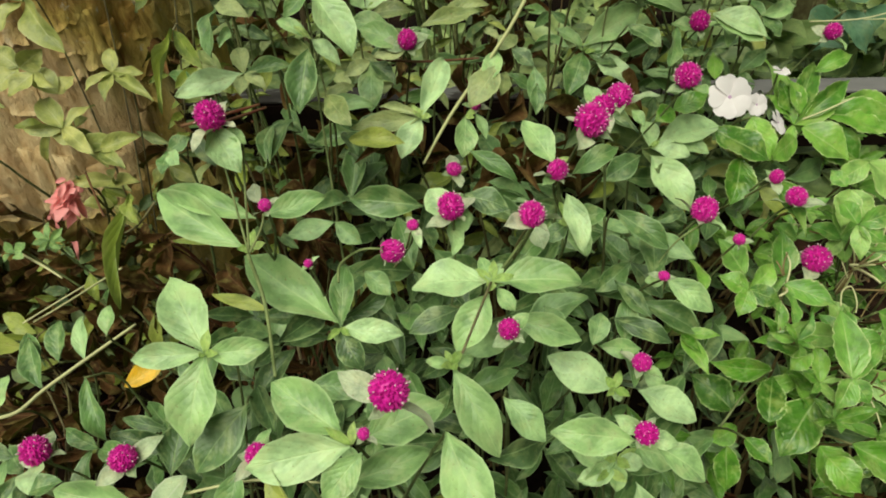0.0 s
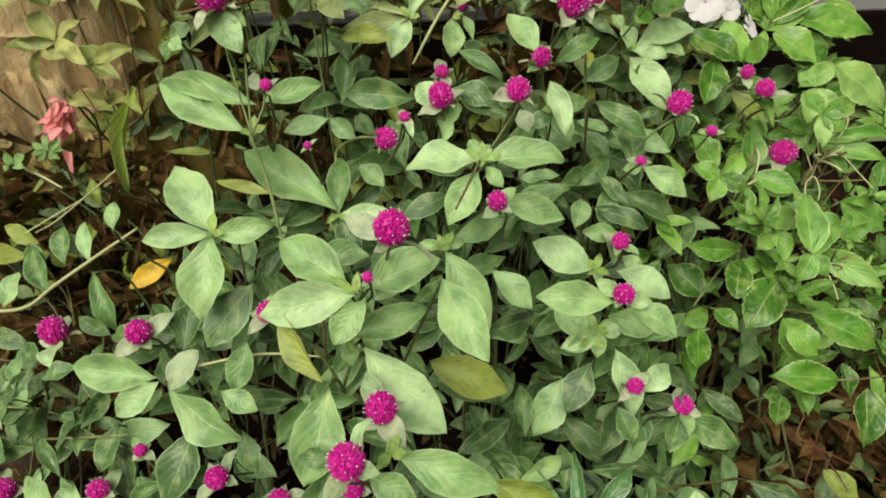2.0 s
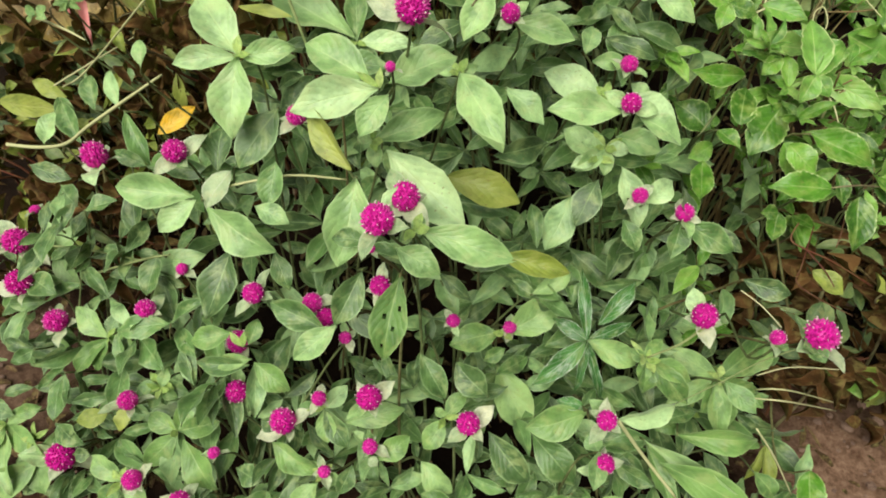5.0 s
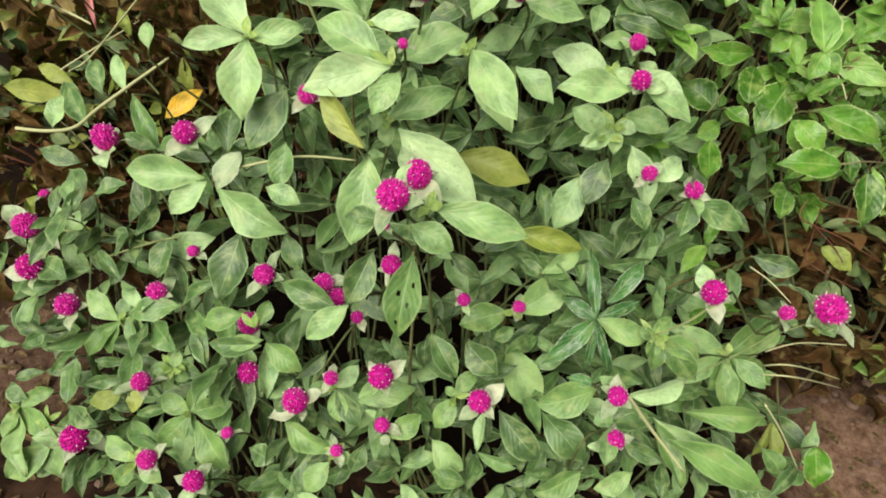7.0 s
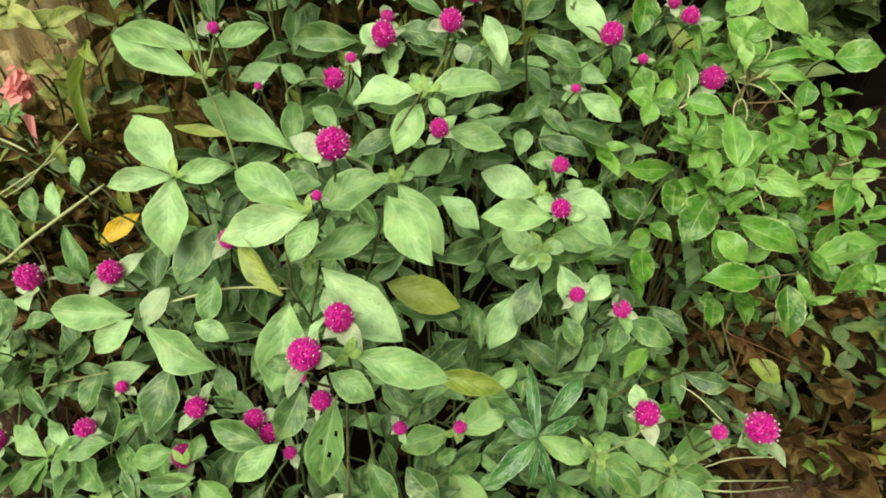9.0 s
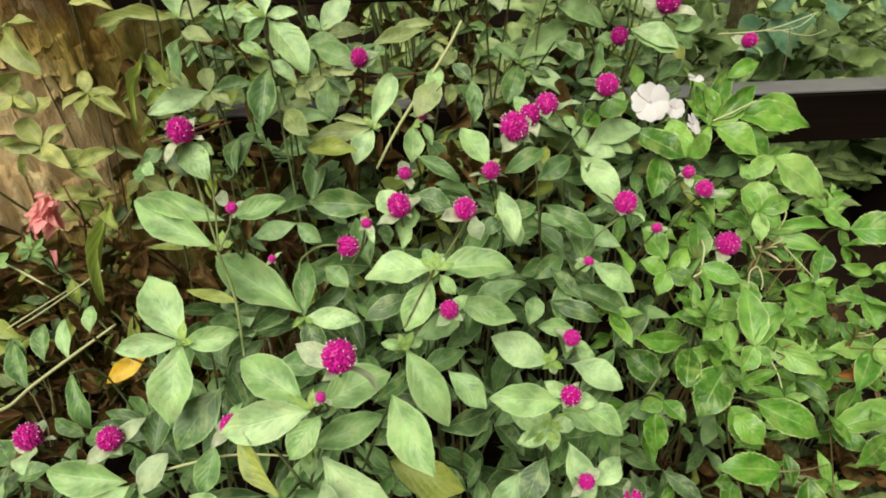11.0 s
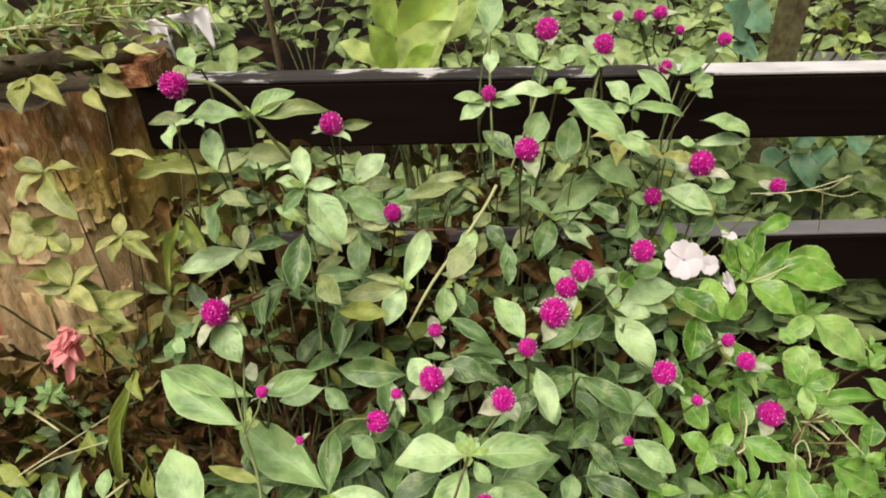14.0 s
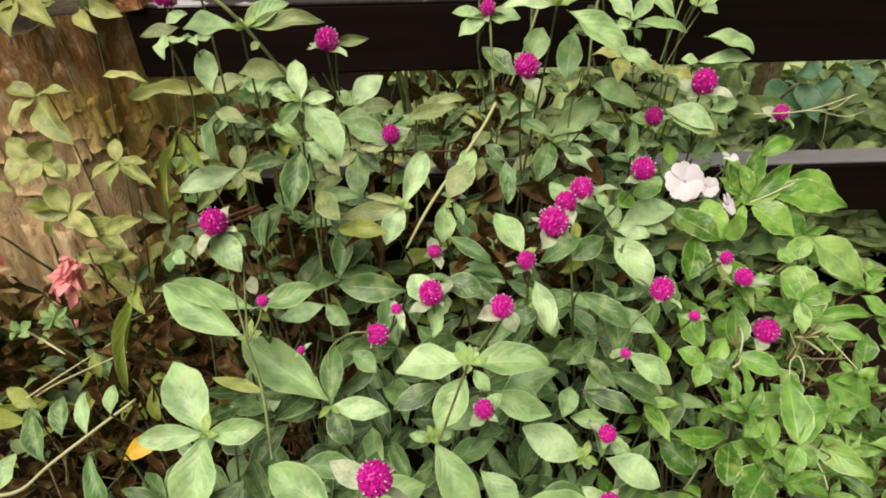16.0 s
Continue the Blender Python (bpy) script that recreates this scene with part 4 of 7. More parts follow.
whorl(PLANTS["p2"], (-0.210, 0.197, 0.348), [((-0.187, 0.219, 0.359), (-0.209, 0.194, 0.339), 0.025, "p"), ((-0.205, 0.192, 0.345), (-0.151, 0.161, 0.321), 0.034, "A"), ((-0.217, 0.201, 0.349), (-0.283, 0.211, 0.353), 0.030, "A"), ((-0.215, 0.198, 0.348), (-0.247, 0.178, 0.332), 0.023, "A"), ((-0.198, 0.219, 0.359), (-0.195, 0.258, 0.372), 0.024, "a")])
whorl(PLANTS["p2"], (-0.145, 0.259, 0.390), [(None, (-0.180, 0.221, 0.359), 0.033, "a"), ((-0.147, 0.219, 0.369), (-0.155, 0.189, 0.346), 0.022, "a"), ((-0.164, 0.186, 0.352), (-0.136, 0.174, 0.343), 0.018, "a")])
whorl(PLANTS["p2"], (-0.202, 0.190, 0.287), [(None, (-0.228, 0.142, 0.248), 0.036, "a"), ((-0.163, 0.188, 0.286), (-0.151, 0.160, 0.263), 0.019, "a")])
whorl(PLANTS["p2"], (-0.060, 0.181, 0.426), [(None, (-0.007, 0.200, 0.432), 0.023, "A"), (None, (-0.058, 0.166, 0.414), 0.012, "A"), ((-0.050, 0.175, 0.423), (0.004, 0.130, 0.387), 0.036, "A"), (None, (-0.072, 0.185, 0.427), 0.008, "A")])
whorl(PLANTS["p2"], (-0.069, 0.139, 0.435), [(None, (-0.084, 0.092, 0.398), 0.032, "A"), ((-0.062, 0.100, 0.415), (-0.086, 0.103, 0.416), 0.014, "a")])
whorl(PLANTS["p2"], (-0.077, 0.136, 0.328), [(None, (-0.101, 0.102, 0.301), 0.025, "a"), ((-0.098, 0.097, 0.309), (-0.133, 0.077, 0.292), 0.022, "A"), ((-0.107, 0.095, 0.307), (-0.151, 0.117, 0.315), 0.023, "a")])
whorl(PLANTS["p3"], (0.007, 0.293, 0.393), [(None, (-0.014, 0.296, 0.394), 0.010, "A"), (None, (0.024, 0.299, 0.395), 0.010, "A"), ((0.008, 0.290, 0.392), (0.043, 0.238, 0.350), 0.031, "A")])
whorl(PLANTS["p3"], (-0.051, 0.179, 0.475), [(None, (-0.110, 0.169, 0.467), 0.027, "A"), ((-0.045, 0.182, 0.476), (0.001, 0.201, 0.482), 0.028, "A"), ((-0.056, 0.184, 0.477), (-0.100, 0.213, 0.487), 0.028, "A"), ((-0.045, 0.176, 0.473), (-0.065, 0.155, 0.456), 0.020, "A")])
whorl(PLANTS["p3"], (0.043, 0.252, 0.410), [(None, (0.072, 0.228, 0.391), 0.022, "a")])
whorl(PLANTS["p3"], (-0.006, 0.199, 0.367), [(None, (0.052, 0.180, 0.352), 0.029, "d")])
whorl(PLANTS["p3"], (0.044, 0.128, 0.227), [(None, (0.095, 0.156, 0.236), 0.033, "m"), ((0.039, 0.129, 0.227), (-0.008, 0.121, 0.221), 0.027, "m"), ((0.043, 0.116, 0.221), (0.023, 0.107, 0.214), 0.014, "m")])
whorl(PLANTS["p3"], (0.037, 0.114, 0.192), [(None, (0.065, 0.063, 0.151), 0.036, "m")])
whorl(PLANTS["p3"], (-0.016, 0.142, 0.312), [(None, (0.010, 0.123, 0.296), 0.014, "a")])
whorl(PLANTS["p3"], (0.068, 0.151, 0.257), [(None, (0.106, 0.170, 0.263), 0.017, "m")])
whorl(PLANTS["p4"], (0.138, 0.291, 0.363), [(None, (0.086, 0.317, 0.371), 0.032, "A"), ((0.163, 0.320, 0.377), (0.129, 0.322, 0.378), 0.017, "A"), ((0.157, 0.290, 0.362), (0.203, 0.271, 0.347), 0.029, "A"), ((0.163, 0.302, 0.368), (0.180, 0.292, 0.360), 0.014, "A"), (None, (0.142, 0.283, 0.356), 0.009, "A")])
whorl(PLANTS["p4"], (0.137, 0.217, 0.411), [((0.129, 0.218, 0.411), (0.072, 0.223, 0.413), 0.026, "A"), ((0.142, 0.216, 0.410), (0.174, 0.197, 0.395), 0.023, "A")])
whorl(PLANTS["p4"], (0.129, 0.232, 0.359), [(None, (0.103, 0.218, 0.347), 0.016, "A"), (None, (0.109, 0.238, 0.361), 0.011, "A"), (None, (0.128, 0.214, 0.344), 0.014, "A"), (None, (0.149, 0.229, 0.356), 0.014, "A")])
whorl(PLANTS["p4"], (0.101, 0.206, 0.328), [(None, (0.077, 0.170, 0.299), 0.029, "a"), ((0.069, 0.166, 0.308), (0.067, 0.205, 0.321), 0.014, "a")])
whorl(PLANTS["p4"], (0.123, 0.226, 0.354), [(None, (0.096, 0.253, 0.363), 0.023, "A"), (None, (0.099, 0.220, 0.349), 0.014, "A"), ((0.139, 0.242, 0.362), (0.178, 0.231, 0.354), 0.024, "A"), ((0.142, 0.219, 0.350), (0.156, 0.176, 0.316), 0.024, "A"), ((0.140, 0.178, 0.330), (0.151, 0.156, 0.312), 0.018, "a"), ((0.122, 0.209, 0.345), (0.101, 0.178, 0.321), 0.025, "a")])
whorl(PLANTS["p4"], (0.185, 0.169, 0.336), [(None, (0.175, 0.145, 0.317), 0.019, "a"), (None, (0.228, 0.148, 0.319), 0.023, "a")])
whorl(PLANTS["p5"], (-0.305, 0.347, 0.281), [(None, (-0.268, 0.377, 0.291), 0.021, "y")])
whorl(PLANTS["p6"], (-0.152, 0.356, 0.569), [(None, (-0.131, 0.331, 0.549), 0.022, "A"), ((-0.142, 0.354, 0.567), (-0.128, 0.346, 0.561), 0.009, "A")])
whorl(PLANTS["p6"], (-0.105, 0.482, 0.568), [(None, (-0.135, 0.499, 0.574), 0.012, "A"), (None, (-0.081, 0.464, 0.554), 0.013, "A"), ((-0.107, 0.473, 0.564), (-0.112, 0.431, 0.530), 0.025, "a")])
whorl(PLANTS["p6"], (-0.090, 0.398, 0.447), [(None, (-0.130, 0.388, 0.440), 0.018, "a"), (None, (-0.067, 0.383, 0.436), 0.017, "a")])
whorl(PLANTS["p6"], (-0.134, 0.322, 0.490), [((-0.133, 0.342, 0.500), (-0.203, 0.364, 0.507), 0.021, "A"), ((-0.140, 0.322, 0.490), (-0.210, 0.366, 0.504), 0.029, "A"), ((-0.129, 0.344, 0.501), (-0.085, 0.360, 0.506), 0.020, "A"), ((-0.133, 0.353, 0.505), (-0.139, 0.369, 0.510), 0.011, "p")])
whorl(PLANTS["p6"], (-0.079, 0.312, 0.414), [((-0.081, 0.316, 0.416), (-0.163, 0.371, 0.435), 0.037, "A"), (None, (-0.030, 0.308, 0.411), 0.020, "A"), (None, (-0.079, 0.363, 0.432), 0.020, "a"), (None, (-0.061, 0.287, 0.394), 0.021, "a")])
whorl(PLANTS["p6"], (-0.065, 0.365, 0.422), [(None, (-0.043, 0.349, 0.410), 0.018, "a")])
whorl(PLANTS["p6"], (-0.100, 0.475, 0.610), [(None, (-0.125, 0.479, 0.614), 0.011, "A"), (None, (-0.073, 0.477, 0.612), 0.012, "A"), (None, (-0.107, 0.506, 0.633), 0.017, "A"), ((-0.098, 0.473, 0.609), (-0.068, 0.445, 0.572), 0.029, "A"), (None, (-0.119, 0.462, 0.593), 0.013, "a")])
whorl(PLANTS["p7"], (0.020, 0.486, 0.494), [(None, (0.017, 0.456, 0.470), 0.022, "A"), ((0.029, 0.489, 0.495), (0.038, 0.470, 0.480), 0.010, "A"), ((0.022, 0.456, 0.479), (0.064, 0.434, 0.461), 0.016, "a")])
whorl(PLANTS["p7"], (0.080, 0.488, 0.524), [(None, (0.079, 0.467, 0.507), 0.013, "a")])
whorl(PLANTS["p7"], (0.084, 0.389, 0.512), [(None, (0.062, 0.429, 0.525), 0.023, "A"), ((0.091, 0.369, 0.502), (0.103, 0.334, 0.474), 0.019, "A"), ((0.096, 0.382, 0.508), (0.135, 0.406, 0.517), 0.017, "a"), ((0.066, 0.346, 0.490), (0.073, 0.332, 0.479), 0.015, "p")])
whorl(PLANTS["p7"], (0.003, 0.390, 0.471), [((0.016, 0.399, 0.475), (0.053, 0.389, 0.468), 0.023, "a"), ((-0.016, 0.390, 0.471), (-0.075, 0.396, 0.473), 0.026, "a")])
whorl(PLANTS["p7"], (0.034, 0.305, 0.474), [(None, (-0.022, 0.301, 0.471), 0.030, "A"), (None, (0.097, 0.304, 0.474), 0.028, "A"), (None, (0.026, 0.323, 0.480), 0.010, "A"), ((0.038, 0.301, 0.472), (0.050, 0.288, 0.462), 0.012, "A"), (None, (0.042, 0.318, 0.479), 0.009, "A"), ((0.032, 0.297, 0.470), (0.009, 0.266, 0.445), 0.026, "A")])
whorl(PLANTS["p7"], (0.014, 0.327, 0.420), [(None, (-0.027, 0.311, 0.408), 0.020, "a")])
whorl(PLANTS["p7"], (0.051, 0.307, 0.434), [(None, (0.103, 0.293, 0.423), 0.023, "A"), ((0.075, 0.314, 0.438), (0.091, 0.298, 0.425), 0.015, "a")])
whorl(PLANTS["p7"], (0.118, 0.308, 0.397), [(None, (0.128, 0.334, 0.406), 0.018, "a")])
whorl(PLANTS["p7"], (0.078, 0.500, 0.534), [(None, (0.080, 0.479, 0.507), 0.016, "a"), (None, (0.059, 0.513, 0.544), 0.014, "a")])
whorl(PLANTS["p7"], (0.096, 0.363, 0.478), [(None, (0.109, 0.342, 0.462), 0.018, "A"), (None, (0.077, 0.350, 0.468), 0.014, "a"), (None, (0.125, 0.371, 0.481), 0.017, "a")])
whorl(PLANTS["p8"], (0.193, 0.493, 0.455), [(None, (0.195, 0.523, 0.465), 0.018, "A"), ((0.201, 0.498, 0.458), (0.262, 0.516, 0.464), 0.034, "A"), ((0.220, 0.499, 0.458), (0.249, 0.490, 0.451), 0.014, "A"), (None, (0.230, 0.487, 0.450), 0.020, "A"), ((0.192, 0.486, 0.452), (0.227, 0.445, 0.419), 0.034, "A"), ((0.190, 0.513, 0.465), (0.181, 0.532, 0.472), 0.011, "A"), ((0.184, 0.486, 0.452), (0.146, 0.466, 0.436), 0.023, "a")])
whorl(PLANTS["p8"], (0.137, 0.391, 0.466), [(None, (0.182, 0.366, 0.446), 0.021, "a")])
whorl(PLANTS["p8"], (0.181, 0.357, 0.423), [(None, (0.218, 0.335, 0.406), 0.022, "A"), (None, (0.164, 0.355, 0.421), 0.012, "A")])
whorl(PLANTS["p8"], (0.170, 0.367, 0.383), [(None, (0.223, 0.344, 0.365), 0.022, "a")])
whorl(PLANTS["p8"], (0.143, 0.346, 0.385), [(None, (0.193, 0.330, 0.372), 0.019, "a")])
whorl(PLANTS["p8"], (0.167, 0.400, 0.398), [(None, (0.143, 0.426, 0.406), 0.020, "a"), (None, (0.194, 0.375, 0.377), 0.022, "a"), (None, (0.134, 0.379, 0.381), 0.020, "a")])
whorl(PLANTS["p9"], (-0.169, 0.493, 0.531), [(None, (-0.177, 0.521, 0.541), 0.016, "w"), (None, (-0.227, 0.477, 0.518), 0.023, "A"), (None, (-0.149, 0.482, 0.523), 0.012, "w"), (None, (-0.128, 0.500, 0.534), 0.015, "a"), (None, (-0.172, 0.478, 0.519), 0.013, "w")])
whorl(PLANTS["p9"], (-0.148, 0.509, 0.657), [(None, (-0.110, 0.529, 0.672), 0.022, "A"), ((-0.143, 0.511, 0.658), (-0.080, 0.516, 0.661), 0.017, "w"), ((-0.153, 0.511, 0.658), (-0.197, 0.512, 0.658), 0.022, "A"), ((-0.200, 0.512, 0.658), (-0.232, 0.508, 0.652), 0.012, "w"), ((-0.212, 0.514, 0.659), (-0.194, 0.523, 0.666), 0.011, "A"), ((-0.132, 0.498, 0.651), (-0.139, 0.494, 0.646), 0.008, "w")])
whorl(PLANTS["p9"], (-0.215, 0.592, 0.559), [(None, (-0.226, 0.632, 0.589), 0.024, "A"), (None, (-0.300, 0.588, 0.554), 0.017, "s"), (None, (-0.184, 0.607, 0.570), 0.020, "w")])
whorl(PLANTS["p9"], (-0.195, 0.540, 0.688), [(None, (-0.209, 0.557, 0.701), 0.016, "A"), (None, (-0.216, 0.534, 0.681), 0.014, "w")])
whorl(PLANTS["p9"], (-0.104, 0.488, 0.506), [(None, (-0.059, 0.486, 0.504), 0.015, "a"), (None, (-0.077, 0.501, 0.516), 0.014, "w")])
whorl(PLANTS["p10"], (-0.070, 0.563, 0.506), [(None, (-0.068, 0.523, 0.474), 0.025, "a"), (None, (-0.094, 0.551, 0.496), 0.015, "w"), (None, (-0.045, 0.545, 0.491), 0.017, "a")])
whorl(PLANTS["p10"], (-0.034, 0.557, 0.521), [(None, (-0.065, 0.552, 0.517), 0.017, "w"), ((-0.050, 0.582, 0.533), (-0.089, 0.584, 0.534), 0.022, "A"), ((-0.021, 0.581, 0.533), (0.039, 0.600, 0.539), 0.018, "w")])
whorl(PLANTS["p10"], (-0.019, 0.478, 0.498), [(None, (0.001, 0.541, 0.520), 0.023, "A"), (None, (-0.080, 0.469, 0.492), 0.019, "w"), (None, (-0.036, 0.448, 0.475), 0.023, "A"), (None, (-0.057, 0.488, 0.502), 0.009, "w"), (None, (-0.012, 0.474, 0.495), 0.005, "A")])
whorl(PLANTS["p10"], (0.047, 0.514, 0.542), [(None, (0.065, 0.530, 0.548), 0.016, "w"), (None, (0.038, 0.489, 0.523), 0.018, "A"), ((0.046, 0.500, 0.535), (0.022, 0.470, 0.512), 0.026, "w")])
whorl(PLANTS["p10"], (-0.075, 0.601, 0.539), [(None, (-0.043, 0.629, 0.560), 0.027, "A"), ((-0.068, 0.598, 0.538), (-0.030, 0.600, 0.539), 0.018, "w"), (None, (-0.092, 0.615, 0.550), 0.014, "A")])
whorl(PLANTS["p10"], (-0.004, 0.612, 0.526), [(None, (0.046, 0.625, 0.535), 0.018, "w")])
whorl(PLANTS["p10"], (-0.035, 0.559, 0.523), [(None, (-0.079, 0.573, 0.534), 0.026, "A"), (None, (-0.015, 0.565, 0.528), 0.016, "p")])
whorl(PLANTS["p11"], (0.138, 0.585, 0.505), [(None, (0.198, 0.644, 0.525), 0.027, "A"), (None, (0.119, 0.610, 0.514), 0.011, "A"), (None, (0.182, 0.584, 0.505), 0.011, "A"), (None, (0.121, 0.548, 0.476), 0.025, "a"), (None, (0.170, 0.573, 0.495), 0.012, "a")])
whorl(PLANTS["p11"], (0.062, 0.594, 0.635), [(None, (0.029, 0.598, 0.638), 0.014, "A"), (None, (0.035, 0.583, 0.621), 0.018, "A"), (None, (0.095, 0.594, 0.635), 0.020, "A")])
whorl(PLANTS["p11"], (0.121, 0.558, 0.659), [(None, (0.071, 0.558, 0.658), 0.018, "A"), (None, (0.130, 0.571, 0.669), 0.011, "A"), ((0.129, 0.554, 0.657), (0.183, 0.528, 0.623), 0.026, "A"), ((0.169, 0.516, 0.638), (0.200, 0.504, 0.623), 0.015, "A")])
whorl(PLANTS["p11"], (0.099, 0.560, 0.601), [(None, (0.118, 0.593, 0.626), 0.024, "A"), ((0.135, 0.544, 0.593), (0.145, 0.585, 0.624), 0.025, "a"), ((0.087, 0.550, 0.596), (0.057, 0.574, 0.614), 0.024, "a")])
whorl(PLANTS["p11"], (0.137, 0.587, 0.509), [(None, (0.196, 0.620, 0.533), 0.029, "A"), (None, (0.110, 0.602, 0.520), 0.014, "A")])
whorl(PLANTS["p11"], (0.146, 0.580, 0.502), [(None, (0.187, 0.563, 0.479), 0.024, "A"), ((0.131, 0.577, 0.500), (0.125, 0.555, 0.470), 0.022, "a")])
whorl(PLANTS["p11"], (0.208, 0.609, 0.626), [(None, (0.186, 0.631, 0.642), 0.021, "A"), (None, (0.231, 0.628, 0.640), 0.015, "A"), (None, (0.191, 0.605, 0.620), 0.013, "A")])
whorl(PLANTS["p11"], (0.066, 0.656, 0.681), [(None, (0.070, 0.696, 0.711), 0.027, "a"), ((0.065, 0.611, 0.658), (0.068, 0.631, 0.674), 0.016, "A")])
whorl(PLANTS["p11"], (0.113, 0.628, 0.662), [(None, (0.094, 0.656, 0.684), 0.018, "A"), ((0.133, 0.628, 0.662), (0.161, 0.642, 0.673), 0.017, "A"), (None, (0.118, 0.615, 0.645), 0.013, "a"), (None, (0.141, 0.625, 0.659), 0.016, "A")])
whorl(PLANTS["p11"], (0.177, 0.633, 0.656), [(None, (0.168, 0.655, 0.672), 0.015, "A"), (None, (0.194, 0.647, 0.666), 0.013, "A"), (None, (0.160, 0.630, 0.651), 0.012, "A")])
whorl(PLANTS["p12"], (0.236, 0.568, 0.544), [((0.249, 0.571, 0.546), (0.295, 0.553, 0.531), 0.027, "A"), ((0.225, 0.578, 0.549), (0.187, 0.588, 0.553), 0.014, "A")])
whorl(PLANTS["p12"], (0.236, 0.572, 0.549), [((0.222, 0.574, 0.550), (0.172, 0.594, 0.565), 0.027, "A"), ((0.248, 0.572, 0.549), (0.299, 0.559, 0.532), 0.027, "A")])
whorl(PLANTS["p12"], (0.280, 0.636, 0.631), [((0.256, 0.622, 0.623), (0.223, 0.652, 0.646), 0.018, "A"), ((0.281, 0.602, 0.613), (0.331, 0.592, 0.600), 0.021, "A"), (None, (0.302, 0.632, 0.625), 0.015, "A"), (None, (0.304, 0.650, 0.641), 0.015, "A"), ((0.265, 0.607, 0.616), (0.213, 0.612, 0.620), 0.015, "A"), ((0.281, 0.643, 0.634), (0.293, 0.661, 0.647), 0.014, "A")])
whorl(PLANTS["p12"], (0.264, 0.643, 0.645), [(None, (0.295, 0.661, 0.659), 0.019, "A"), (None, (0.245, 0.658, 0.656), 0.015, "A")])
whorl(PLANTS["p12"], (0.279, 0.595, 0.589), [(None, (0.334, 0.598, 0.591), 0.015, "A"), (None, (0.262, 0.598, 0.591), 0.012, "A")])
whorl(PLANTS["p12"], (0.288, 0.566, 0.492), [(None, (0.317, 0.585, 0.506), 0.018, "a"), ((0.263, 0.559, 0.489), (0.264, 0.582, 0.506), 0.017, "i")])
whorl(PLANTS["p12"], (0.295, 0.575, 0.545), [(None, (0.327, 0.583, 0.552), 0.015, "A"), (None, (0.315, 0.564, 0.530), 0.016, "a")])
whorl(PLANTS["p13"], (-0.362, 0.358, 0.306), [(None, (-0.373, 0.398, 0.319), 0.021, "a"), ((-0.338, 0.359, 0.306), (-0.352, 0.402, 0.321), 0.016, "a")])
whorl(PLANTS["p13"], (-0.433, 0.266, 0.189), [(None, (-0.404, 0.291, 0.198), 0.023, "A"), (None, (-0.445, 0.300, 0.201), 0.018, "A"), (None, (-0.476, 0.254, 0.180), 0.022, "A"), (None, (-0.467, 0.279, 0.194), 0.018, "A"), (None, (-0.404, 0.233, 0.163), 0.024, "A")])
whorl(PLANTS["p13"], (-0.378, 0.286, 0.330), [(None, (-0.374, 0.319, 0.341), 0.019, "A"), ((-0.391, 0.269, 0.322), (-0.352, 0.258, 0.313), 0.018, "a")])
whorl(PLANTS["p15"], (-0.426, 0.080, 0.127), [((-0.419, 0.061, 0.118), (-0.467, 0.035, 0.097), 0.031, "m"), ((-0.434, 0.080, 0.127), (-0.418, 0.036, 0.092), 0.032, "m"), ((-0.446, 0.100, 0.138), (-0.421, 0.109, 0.140), 0.016, "m"), ((-0.447, 0.101, 0.138), (-0.470, 0.110, 0.141), 0.016, "a"), ((-0.407, 0.094, 0.134), (-0.405, 0.135, 0.148), 0.022, "a")])
whorl(PLANTS["p15"], (-0.339, 0.089, 0.164), [(None, (-0.369, 0.084, 0.160), 0.019, "d"), ((-0.320, 0.096, 0.167), (-0.330, 0.076, 0.151), 0.016, "d")])
whorl(PLANTS["p15"], (-0.416, 0.151, 0.128), [(None, (-0.425, 0.118, 0.102), 0.023, "a"), ((-0.427, 0.189, 0.147), (-0.411, 0.168, 0.130), 0.017, "m")])
whorl(PLANTS["p16"], (-0.192, 0.116, 0.242), [((-0.202, 0.127, 0.248), (-0.239, 0.122, 0.244), 0.022, "m"), ((-0.187, 0.117, 0.243), (-0.180, 0.139, 0.250), 0.015, "m"), ((-0.184, 0.106, 0.237), (-0.219, 0.104, 0.236), 0.015, "m"), ((-0.186, 0.101, 0.235), (-0.233, 0.106, 0.236), 0.018, "a"), ((-0.182, 0.103, 0.236), (-0.151, 0.082, 0.219), 0.023, "m")])
whorl(PLANTS["p16"], (-0.266, 0.068, 0.167), [(None, (-0.226, 0.076, 0.170), 0.024, "m"), (None, (-0.300, 0.043, 0.148), 0.023, "m"), ((-0.260, 0.061, 0.164), (-0.232, 0.022, 0.133), 0.031, "m"), (None, (-0.294, 0.085, 0.173), 0.020, "m"), (None, (-0.256, 0.096, 0.177), 0.018, "m"), (None, (-0.275, 0.027, 0.135), 0.021, "a")])
whorl(PLANTS["p16"], (-0.280, 0.101, 0.191), [(None, (-0.276, 0.119, 0.197), 0.012, "m"), (None, (-0.292, 0.087, 0.180), 0.012, "m"), (None, (-0.265, 0.094, 0.185), 0.012, "m"), (None, (-0.302, 0.104, 0.192), 0.014, "a")])
whorl(PLANTS["p16"], (-0.304, 0.022, 0.173), [(None, (-0.334, 0.044, 0.180), 0.020, "m"), (None, (-0.325, 0.007, 0.160), 0.018, "m"), (None, (-0.283, 0.006, 0.160), 0.018, "m")])
whorl(PLANTS["p16"], (-0.173, 0.051, 0.184), [(None, (-0.130, 0.027, 0.165), 0.023, "m")])
